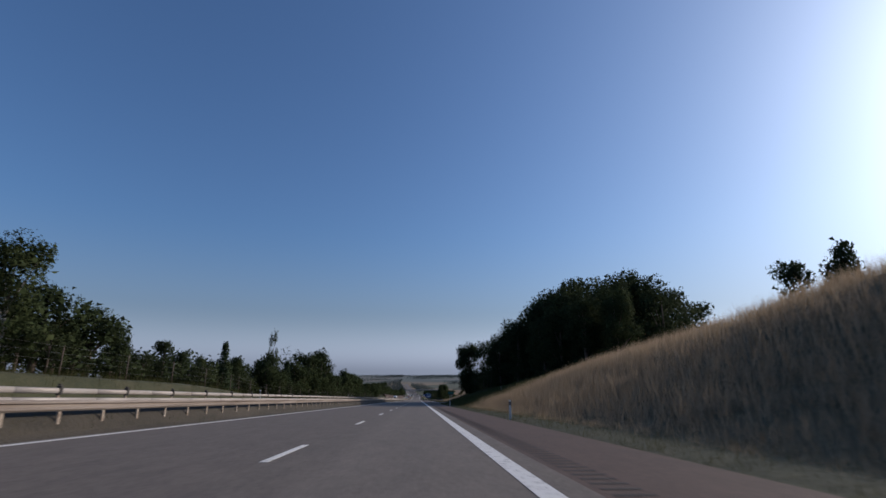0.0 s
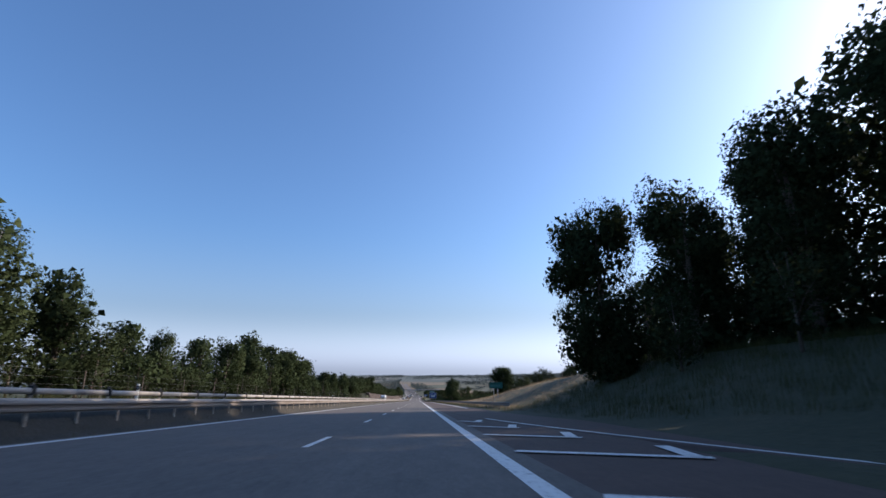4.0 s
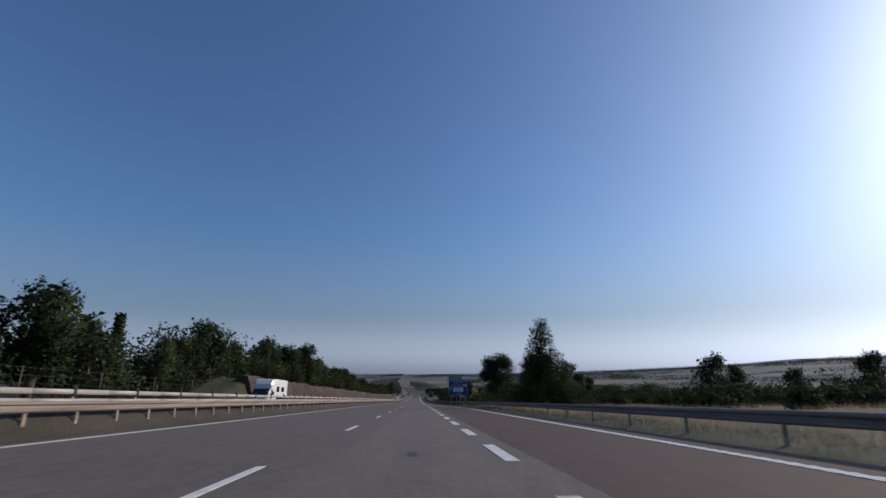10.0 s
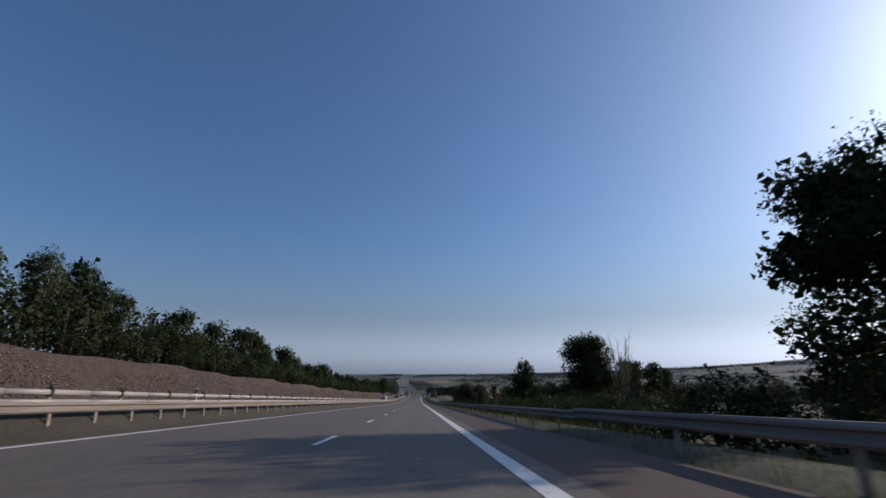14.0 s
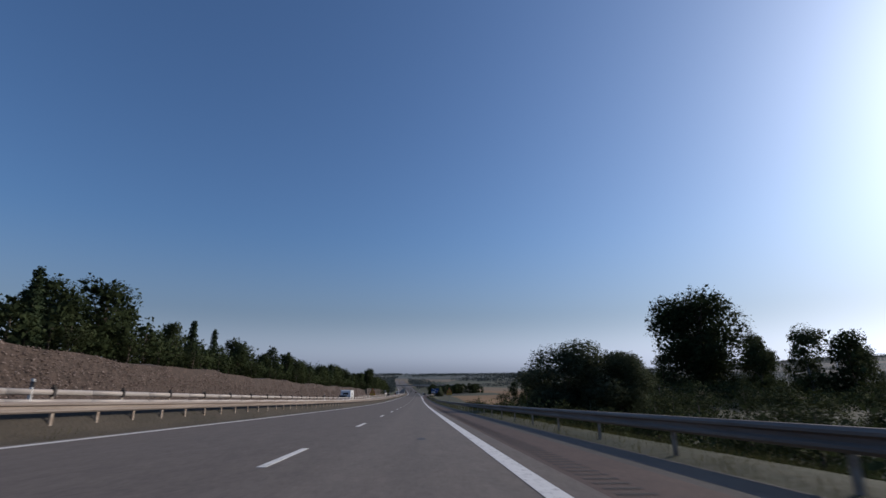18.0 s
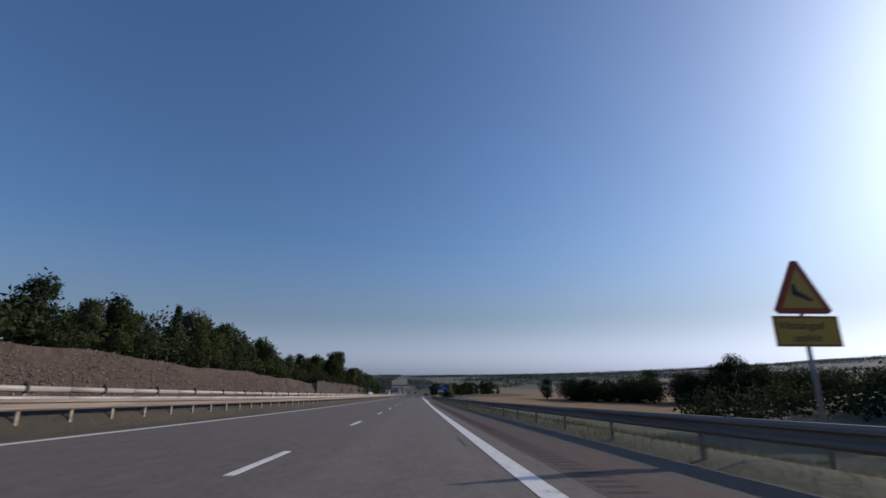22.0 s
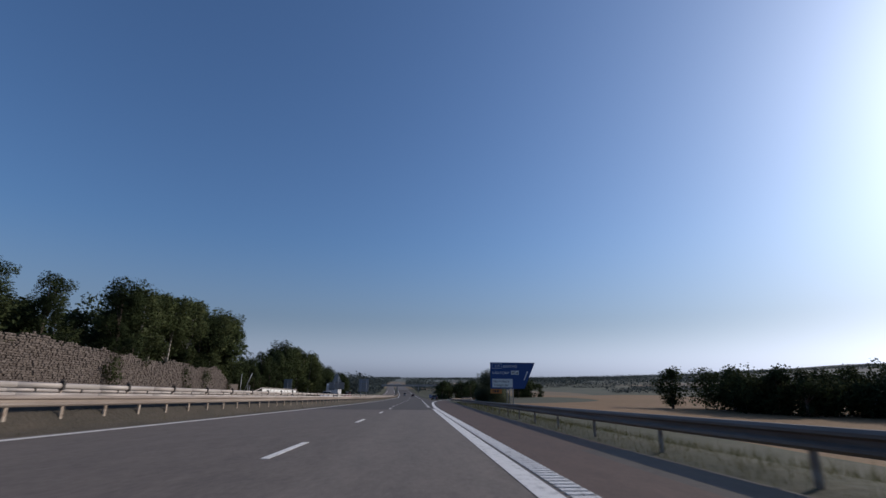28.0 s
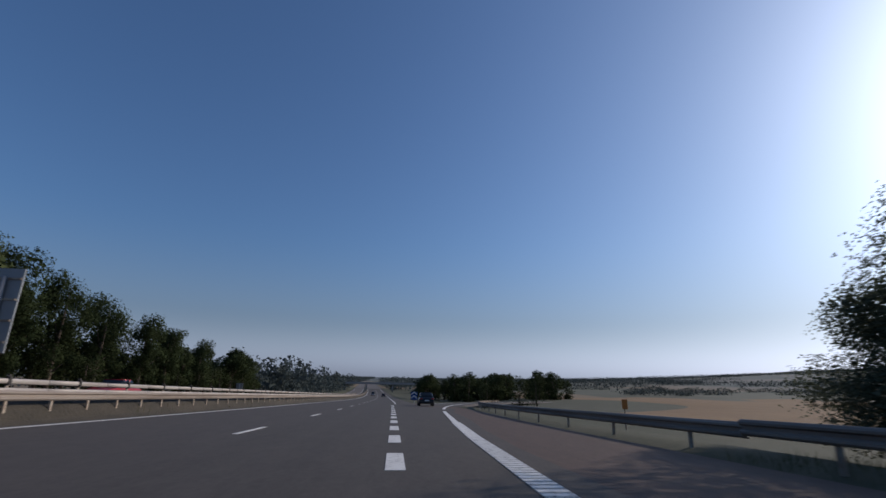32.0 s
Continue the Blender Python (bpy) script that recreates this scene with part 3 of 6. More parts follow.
# ---- markings ----
markings = thing("lane_markings", "worn white lane lines and edge lines on asphalt", "road marking", kind="structure")
PAINT_UP = 0.006
DASH_PHASE = 8.45


def dash_mesh(length, width):
    g = Geo()
    g.box((0, length / 2, 0), (width, length, 0.006))
    return g.mesh("dash", PAINT)


DASH = dash_mesh(3.0, 0.15)
k = -4
while DASH_PHASE + 12 * k < 1320:
    y = DASH_PHASE + 12 * k
    ob = part("dash", DASH, PAINT, markings)
    ob.matrix_world = along(LINE_DASH - 0.45 * smooth(820, 842, y), y, PAINT_UP)
    if y < 1000:
        ob = part("dash", DASH, PAINT, markings)
        ob.matrix_world = along(-17.9, y + 5, FAR_UP + PAINT_UP)
    k += 1
WIDE = dash_mesh(3.0, 0.26)
for k in range(17):
    part("dash", WIDE, PAINT, markings).matrix_world = along(LINE_RIGHT + 0.08, 269.8 + 6 * k, PAINT_UP)
SHORT = dash_mesh(2.1, 0.3)
for k in range(24):
    part("dash", SHORT, PAINT, markings).matrix_world = along(1.17, 832.0 + 4.2 * k, PAINT_UP)
strip("edge_line", LINE_RIGHT - 0.15, LINE_RIGHT + 0.15, -60, 268, PAINT_UP, PAINT, parent=markings)
strip("edge_line", LINE_RIGHT - 0.15, LINE_RIGHT + 0.15, 402, 825, PAINT_UP, PAINT, parent=markings)
strip("edge_line", lambda y: linear(EXIT_KEYS, y) - 0.15, lambda y: linear(EXIT_KEYS, y) + 0.13, 884, 908, PAINT_UP + 0.008, PAINT, 2, parent=markings)
strip("edge_line", lambda y: table(LINE_KEYS, y) - 0.13, lambda y: table(LINE_KEYS, y) + 0.13, 176, 404, PAINT_UP + 0.002, PAINT, 4, parent=markings)
strip("edge_line", LINE_LEFT - 0.16, LINE_LEFT + 0.16, -60, 1320, PAINT_UP, PAINT, parent=markings)
strip("edge_line", FAR_RIGHT - 0.65, FAR_RIGHT - 0.45, -60, 1320, FAR_UP + PAINT_UP, PAINT, parent=markings)
strip("edge_line", FAR_LEFT + 1.3, FAR_LEFT + 1.55, -60, 1320, FAR_UP + PAINT_UP, PAINT, parent=markings)
strip("edge_line", 1.55, 1.75, 940, 1320, PAINT_UP, PAINT, parent=markings)


def line_along(path, off, width, up):
    g = Geo()
    pts = [Vector(p) for p in path]
    for i, p in enumerate(pts):
        d = (pts[min(i + 1, len(pts) - 1)] - pts[max(i - 1, 0)]).normalized()
        s = Vector((d.y, -d.x))
        for w in (off - width / 2, off + width / 2):
            q = p + s * w
            g.v.append(tuple(place(q.x, q.y, up)))
    g.f = [(2 * i, 2 * i + 1, 2 * i + 3, 2 * i + 2) for i in range(len(pts) - 1)]
    return part("edge_line", g, PAINT, markings, tidy=False)


line_along([p for p in EXIT if p[1] > 907], 1.43, 0.28, 0.026)
line_along(EXIT[7:], -2.5, 0.2, 0.022)
line_along(ENTRY[5:], 1.9, 0.18, 0.022)
# the hatched wedge between the entry ramp and the carriageway
for k in range(6):
    y = 116.5 + 4.6 * k
    x1 = 6.6 - 0.75 * k
    g = Geo()
    for a, b in (((1.9, y + 1.4), (x1, y)), ((x1 - 0.25, y), (x1 + 0.2, y + 2.2))):
        a, b = Vector(a), Vector(b)
        s = (b - a).normalized()
        s = Vector((-s.y, s.x)) * 0.16
        g.face(*[place(q.x, q.y, 0.03) for q in (a - s, b - s, b + s, a + s)])
    part("hatch_line", g, PAINT, markings, tidy=False)

rumble = Geo()
for a, b in ((-8, 100), (456, 703)):
    y = a
    while y < b:
        p = [place(x, v, 0.005) for x, v in ((2.12, y), (2.6, y), (2.6, y + 0.1), (2.12, y + 0.1))]
        rumble.face(*p)
        y += 0.36
tagged(part("rumble_strip", rumble, GROOVE, markings, tidy=False), "dark milled rumble grooves", kind="stuff")
teeth = Geo()
for y0, y1, off, long, wide, gap in ((176, 344, lambda y: table(LINE_KEYS, y), 0.16, 0.26, 0.36), (706, 826, lambda y: max(LINE_RIGHT + 0.36, linear(EXIT_KEYS, max(806, y))), 0.11, 0.3, 0.22), (826, 892, lambda y: max(LINE_RIGHT + 0.36, linear(EXIT_KEYS, y)), 0.14, 0.38, 0.24)):
    y = y0
    while y < y1:
        teeth.box(tuple(place(off(y), y, 0.008)), (wide, long, 0.012))
        y += gap
tagged(part("profiled_line", teeth, PAINT, markings), "raised cross ribs of the edge line", kind="stuff")


# ---- oil spots and tarred cracks ----
spot_rng = random.Random(33)
for x, y, w, l in ((0.0, 212.6, 0.3, 0.8), (-0.1, 216.2, 0.25, 0.6), (0.05, 186.0, 0.3, 0.7), (-0.3, 194.5, 0.22, 1.1), (0.1, 228.0, 0.28, 0.6), (-0.2, 233.4, 0.3, 1.0), (-3.1, 203.0, 0.25, 0.9), (-0.15, 96.0, 0.25, 0.7), (0.0, 143.0, 0.3, 0.9), (-0.2, 301.0, 0.25, 0.8), (-0.1, 467.0, 0.25, 0.9), (0.0, 530.0, 0.25, 0.7), (-0.2, 611.0, 0.3, 0.7), (0.05, 700.0, 0.25, 0.8), (-0.1, 772.0, 0.25, 0.6), (1.05, 637.5, 0.06, 2.6), (0.6, 829.0, 0.05, 0.05)):
    g = Geo()
    n = 11
    g.face(*[place(x + math.cos(6.283 * k / n) * w * 0.6 * spot_rng.uniform(0.55, 1.1), y + math.sin(6.283 * k / n) * l * 0.6 * spot_rng.uniform(0.55, 1.1), 0.004) for k in range(n)])
    tagged(part("oil_spot", g, TAR, tidy=False), "dark oil stain on the driven lane", "stain", "oil stains")
g = Geo()
for k in range(24):
    x0, x1 = -9.9 + 0.495 * k, -9.9 + 0.495 * (k + 1)
    wob = [0.05 * math.sin(2.1 * x) + 0.03 * math.sin(5.3 * x) for x in (x0, x1)]
    g.face(place(x0, 821.47 + wob[0], 0.004), place(x1, 821.47 + wob[1], 0.004), place(x1, 821.59 + wob[1], 0.004), place(x0, 821.59 + wob[0], 0.004))
tagged(part("asphalt_seam", g, TAR, tidy=False), "dark tarred seam across the carriageway", "road seam", kind="structure")


# ---- guardrails ----
def beam_mesh(length):
    """A W-shaped steel beam, its hollow side to the posts."""
    section = ((0.0, -0.155), (0.035, -0.15), (0.08, -0.105), (0.08, -0.065), (0.012, -0.03), (0.012, 0.03), (0.08, 0.065), (0.08, 0.105), (0.035, 0.15), (0.0, 0.155))
    g = Geo()
    for y in (0, length + 0.03):
        for x, z in section:
            g.v.append((x, y, z))
        for x, z in section:
            g.v.append((x - 0.006, y, z))
    n = len(section)
    for i in range(n - 1):
        g.f.append((i, i + 1, 2 * n + i + 1, 2 * n + i))
        g.f.append((n + i, 3 * n + i, 3 * n + i + 1, n + i + 1))
    g.f.append((0, 2 * n, 3 * n, n))
    g.f.append((n - 1, 2 * n - 1, 4 * n - 1, 3 * n - 1))
    return g.mesh("beam", STEEL_DULL)


def post_mesh(height):
    g = Geo()
    for c, s in (((0.05, 0, height / 2 - 0.15), (0.006, 0.1, height + 0.3)), ((0.025, 0.05, height / 2 - 0.15), (0.05, 0.006, height + 0.3)), ((0.025, -0.05, height / 2 - 0.15), (0.05, 0.006, height + 0.3))):
        g.box(c, s)
    return g.mesh("post", POST)


def pipe_mesh(length, h=0.2, w=0.1):
    g = Geo()
    o = [(w / 2 * math.cos(radians(a)), h / 2 * math.sin(radians(a))) for a in range(0, 360, 45)]
    g.prism(o, 0, length + 0.02, "y")
    return g.mesh("rail_beam", STEEL, True)


def head_mesh():
    """The dark bracket that clasps the rail on each post."""
    g = Geo().box((0.0, 0, -0.05), (0.15, 0.13, 0.3))
    g.box((-0.02, 0, 0.13), (0.09, 0.09, 0.08))
    return g.mesh("bracket", HEAD)


BRACKET = head_mesh()
BEAM, RAIL_POST, PIPE, HEAD_POST = beam_mesh(4.0), post_mesh(0.74), pipe_mesh(4.0), post_mesh(1.17)


def run_pose(x, y, up, flip, step=4.0):
    """The pose of a rail length that starts at y and ends one step on."""
    xa = x(y) if callable(x) else x
    xb = x(y + step) if callable(x) else x
    a, b = place(xa, y, up), place(xb, y + step, up)
    d = (b - a).normalized()
    side = Vector((d.y, -d.x, 0)).normalized() * (-1 if flip else 1)
    m = Matrix((side, d, d.cross(side) * -1 if flip else side.cross(d))).transposed().to_4x4()
    if m.to_3x3().determinant() < 0:
        m = Matrix((side, d, -(d.cross(side) * -1 if flip else side.cross(d)))).transposed().to_4x4()
    m.translation = a
    return m


def guardrail(label, x, y0, y1, up, flip, beams=("beam",), gaps=1, top=0.82, stand=False):
    rail = thing("guardrail", label, "guardrail")
    rail.matrix_world = Matrix.Translation(place(x(y0) if callable(x) else x, y0, up))
    inv = rail.matrix_world.inverted()
    y = y0
    while y < y1:
        for kind in beams:
            mesh, height = {"beam": (BEAM, top - 0.155), "pipe_top": (PIPE, top - 0.07), "pipe_low": (PIPE, top - 0.4)}[kind]
            ob = part("beam", mesh, STEEL, rail)
            ob.matrix_basis = inv @ run_pose(x, y, up + height, flip)
        for k in range(gaps):
            yy = y + 4.0 * (k + 0.5) / gaps
            ob = part("post", HEAD_POST if stand else RAIL_POST, POST, rail)
            xx = x(yy) if callable(x) else x
            ob.matrix_basis = inv @ Matrix.Translation(place(xx + (0.05 if flip else -0.05), yy, up)) @ Matrix.Rotation(math.pi if flip else 0, 4, "Z")
            if stand:
                part("bracket", BRACKET, HEAD, rail).matrix_basis = inv @ Matrix.Translation(place(xx, yy, up + top))
        y += 4.0
    return rail


for a, b in ((-48, 400), (400, 848), (848, 1320)):
    guardrail("weathered galvanised W-beam guardrail on steel posts along the median", RAIL_LEFT, a, b, 0.0, False, gaps=2, top=1.0)
for a, b in ((-48, 500), (500, 1100)):
    guardrail("galvanised rail with dark post heads beside the opposite carriageway", RAIL_MID, a, b, 0.36, False, ("pipe_top", "pipe_low"), top=1.03, stand=True)
guardrail("galvanised W-beam guardrail before the grassy verge", lambda y: table(RAIL_KEYS, y), 160, 420, 0.0, True, top=0.76)
guardrail("galvanised W-beam guardrail before the grassy verge", lambda y: table(RAIL_KEYS, y), 420, 880, -0.04, True, top=0.74)
RAMP_RAIL = lambda y: 3.0 + 200 * (1 - math.cos(math.asin(max(0.0, y - 892) / 200))) + 5.1
guardrail("galvanised guardrail curving along the exit ramp", RAMP_RAIL, 880, 968, -0.1, True, top=0.74)
guardrail("outer pipe rail of the opposite carriageway below the stone wall", -23.1, 700, 880, 0.35, False, ("pipe_top", "pipe_low"), top=1.0, stand=True)


# ---- bank of stones, and the wall of stone blocks ----
rng = random.Random(4)
bank = thing("stone_bank", "long brown bank covered in loose stones beside the road", "stone bank", kind="structure")
bank.matrix_world = Matrix.Translation(place(WALL_X, 363, FAR_UP))
BANK = bank.matrix_world.inverted()


def bank_top(y):
    return 4.35 - 0.5 * smooth(705, 738, y) + 0.15 * math.sin(y * 0.21) + 0.1 * math.sin(y * 0.57)


g = Geo()
rows = list(range(363, 742, 3))
for y in rows:
    h = bank_top(y)
    for x, up in ((-23.3, 0.1), (-23.8, 0.9), (-24.5, 2.2), (-25.3, h), (-26.4, h + 0.1), (-27.2, h - 0.6)):
        j = noise.noise(Vector((x * 2, y * 0.4, 0))) * 0.2
        g.v.append(tuple(BANK @ place(x + j, y, up + j * 0.5)))
for i in range(len(rows) - 1):
    for j in range(5):
        g.f.append((6 * i + j, 6 * i + j + 1, 6 * i + 7 + j, 6 * i + 6 + j))
for base_row in (0, len(rows) - 1):
    g.f.append(tuple(6 * base_row + j for j in range(6)))
part("bank_body", g, EARTH, bank)
stones = Geo()
OCT = ((0, 2, 4), (2, 1, 4), (1, 3, 4), (3, 0, 4), (2, 0, 5), (1, 2, 5), (3, 1, 5), (0, 3, 5))
for k in range(36000):
    y = rng.uniform(363, 740)
    w = rng.random()
    h = bank_top(y)
    up = 0.15 + (h - 0.1) * w
    x = -23.35 - 1.95 * w - 0.06
    p = BANK @ place(x, y, up)
    s = rng.uniform(0.035, 0.09)
    q = len(stones.v)
    for d in ((1, 0, 0), (-1, 0, 0), (0, 1, 0), (0, -1, 0), (0, 0, 1), (0, 0, -1)):
        stones.v.append(tuple(p + Vector((d[0] * s * rng.uniform(.6, 1.2), d[1] * s * rng.uniform(.7, 1.6), d[2] * s * rng.uniform(.5, 1.0))) + Vector((rng.uniform(-.3, .3), rng.uniform(-.3, .3), rng.uniform(-.3, .3))) * s))
    stones.f.extend([tuple(q + i for i in f) for f in OCT])
tagged(part("stones", stones, STONE, bank, tidy=False), "loose brown and grey stones", kind="stuff")

wall = thing("stone_wall", "grey-brown wall of stacked stone blocks overgrown by trees", "stone wall", kind="structure")
wall.matrix_world = Matrix.Translation(place(WALL_X, 740, FAR_UP))
WALL = wall.matrix_world.inverted()


def wall_top(y):
    """The wall's ragged crest, falling along the road."""
    return 4.25 - 0.4 * smooth(815, 819, y) - 1.4 * smooth(837, 843, y) + 0.14 * math.sin(y * 0.7) + 0.1 * math.sin(y * 1.9 + 1)


core = Geo()
y = 740.0
while y < 843:
    h = wall_top(y + 1.5) - 0.35
    a = place(WALL_X - 0.36, y + 1.5, FAR_UP + h / 2 - 0.2)
    core.box(tuple(WALL @ a), (0.6, 3.05, h + 0.3))
    y += 3.0
part("wall_core", core, BLOCK, wall)

def block_mesh(seed):
    r = random.Random(seed)
    g = Geo()
    for dy in (-1, 1):
        for dz in (-1, 1):
            g.v.append((-0.15, dy * 0.18, dz * 0.12))
    for dy in (-1, 1):
        for dz in (-1, 1):
            g.v.append((0.05 + r.uniform(-.02, .02), dy * 0.17 * r.uniform(.85, 1), dz * 0.11 * r.uniform(.8, 1)))
    g.v.append((0.09 + r.uniform(-.03, .03), r.uniform(-.05, .05), r.uniform(-.03, .03)))
    g.f = [(0, 1, 5, 4), (1, 3, 7, 5), (3, 2, 6, 7), (2, 0, 4, 6), (4, 5, 8), (5, 7, 8), (7, 6, 8), (6, 4, 8)]
    return g.mesh("stone_block", BLOCK)


BLOCKS = [block_mesh(s) for s in range(6)]
rest = Geo()
count = 0
up = 0.15
while up < 5.0:
    y = 740.2 + rng.uniform(0, 0.3)
    while y < 842.5:
        if up < wall_top(y) - 0.05 - rng.random() * 0.12:
            m = WALL @ Matrix.Translation(place(WALL_X + rng.uniform(-.03, .03), y + rng.uniform(-.05, .05), FAR_UP + up + rng.uniform(-.02, .02))) @ Matrix.Rotation(rng.uniform(-.1, .1), 4, "X") @ Matrix.Diagonal((0.35, rng.uniform(.4, .85), rng.uniform(.42, 0.72), 1))
            me = rng.choice(BLOCKS)
            if 818 < y < 843 and count < 300:
                part("stone_block", me, BLOCK, wall).matrix_basis = m
                count += 1
            else:
                q = len(rest.v)
                rest.v.extend([tuple(m @ v.co) for v in me.vertices])
                rest.f.extend([tuple(q + i for i in p.vertices) for p in me.polygons])
        y += rng.uniform(0.2, 0.29)
    up += 0.145
tagged(part("stone_blocks", rest, BLOCK, wall, tidy=False), "stacked rough stone blocks", kind="stuff")


# ---- trees ----
def outward(c, r):
    """Places and the ways that they face; loose places face up and aside."""
    if c.shape[1] == 6:
        return c[:, :3], c[:, 3:]
    way = r.normal(0, 1, c.shape) + np.array((0, 0, 0.8))
    return c, way


def facing(v, way):
    """Leaf corners (n, k, 3) wound to face outwards, and soft normals for them."""
    flat = np.cross(v[:, 1] - v[:, 0], v[:, 2] - v[:, 0])
    flat /= np.linalg.norm(flat, axis=1, keepdims=True) + 1e-9
    away = (flat * way).sum(1) < 0
    v[away] = v[away][:, ::-1]
    flat[away] *= -1
    soft = way / (np.linalg.norm(way, axis=1, keepdims=True) + 1e-9) + 0.45 * flat
    soft /= np.linalg.norm(soft, axis=1, keepdims=True) + 1e-9
    return v.reshape(-1, 3), np.repeat(soft, v.shape[1], 0)


def leaf_cloud(centres, size, seed, flat=0.0, leaves=4):
    """Small leaf faces of four corners scattered round the given clump centres."""
    r = np.random.default_rng(seed)
    c, way = outward(np.asarray(centres, float), r)
    n = len(c) * leaves
    pos = np.repeat(c, leaves, 0) + np.clip(r.normal(0, size * 0.5, (n, 3)), -size * 0.8, size * 0.8)
    a = r.normal(0, 1, (n, 3))
    a[:, 2] *= 1 - flat
    a /= np.linalg.norm(a, axis=1, keepdims=True)
    b = np.cross(a, r.normal(0, 1, (n, 3)))
    b /= np.linalg.norm(b, axis=1, keepdims=True)
    s = size * r.uniform(0.45, 1.0, (n, 1))
    w = s * r.uniform(0.45, 0.75, (n, 1))
    bend = np.cross(a, b) * s * 0.25
    v = np.stack([pos - a * s * 0.5, pos + b * w * 0.5 + bend, pos + a * s * 0.5, pos - b * w * 0.5 + bend], 1)
    return facing(v, np.repeat(way, leaves, 0)) + (4,)


def leaf_tips(centres, size, seed, leaves=3):
    """Small pointed leaves of three corners round the given places."""
    r = np.random.default_rng(seed + 500)
    c, way = outward(np.asarray(centres, float), r)
    n = len(c) * leaves
    pos = np.repeat(c, leaves, 0) + np.clip(r.normal(0, size * 0.7, (n, 3)), -size * 1.2, size * 1.2)
    a = r.normal(0, 1, (n, 3))
    a /= np.linalg.norm(a, axis=1, keepdims=True)
    b = np.cross(a, r.normal(0, 1, (n, 3)))
    b /= np.linalg.norm(b, axis=1, keepdims=True)
    s = size * r.uniform(0.6, 1.2, (n, 1))
    w = s * r.uniform(0.26, 0.46, (n, 1))
    v = np.stack([pos - a * s * 0.4 - b * w, pos - a * s * 0.3 + b * w, pos + a * s * 0.6], 1)
    return facing(v, np.repeat(way, leaves, 0)) + (3,)


def leaf_mesh(name, pieces, material):
    """One mesh of leaf pieces: corners, their normals and the corners of each leaf."""
    faces, at = [], 0
    for v, _, k in pieces:
        faces += (at + np.arange(len(v)).reshape(-1, k)).tolist()
        at += len(v)
    me = bpy.data.meshes.new(name)
    me.from_pydata(np.concatenate([p[0] for p in pieces]).tolist(), [], faces)
    me.polygons.foreach_set("use_smooth", [True] * len(me.polygons))
    me.normals_split_custom_set_from_vertices(np.concatenate([p[1] for p in pieces]).tolist())
    me.materials.append(material)
    return me


def leafy_crown(outer, inner, size, thick, seed, material):
    """A crown of small leaves over a closer inside."""
    pieces = [leaf_tips(outer, size, seed)]
    if len(inner):
        pieces.append(leaf_cloud(inner, thick, seed + 9, 0.0, 1))
    return leaf_mesh("crown", pieces, material)


def crown_mesh(name, centres, size, seed, material, flat=0.0, leaves=4):
    return leaf_mesh(name, [leaf_cloud(centres, size, seed, flat, leaves)], material)


def lobes(r, n, height, low, spread, slim=1.0):
    """Rounded masses of a broad crown: middle and three radii each."""
    out = [((0, 0, height * 0.66), (spread * 0.62, spread * 0.62, height * 0.3))]
    for _ in range(n):
        a, w = r.uniform(0, 6.28), r.uniform(0.25, 0.72) * spread
        z = r.uniform(low, 0.9) * height
        fit = max(0.35, 1 - abs(z / height - 0.5) * 1.1)
        rad = spread * r.uniform(0.28, 0.46) * slim
        out.append(((math.cos(a) * w * fit, math.sin(a) * w * fit, z), (rad, rad, rad * r.uniform(0.7, 1.1))))
    return out


def fill(r, masses, n):
    """Clump centres on and under the skin of the masses."""
    vol = [m[1][0] * m[1][1] + m[1][0] * m[1][2] for m in masses]
    out = []
    for _ in range(n):
        c, s = r.choices(masses, vol)[0]
        d = Vector((r.gauss(0, 1), r.gauss(0, 1), r.gauss(0, 1))).normalized() * (r.random() ** 0.28) * r.uniform(0.9, 1.08)
        p = Vector((c[0] + d.x * s[0], c[1] + d.y * s[1], max(0.15, c[2] + d.z * s[2])))
        way = d.normalized() * 0.6 + Vector((p.x, p.y, p.z - 4.5)).normalized() * 0.4
        out.append((*p, *way))
    return out


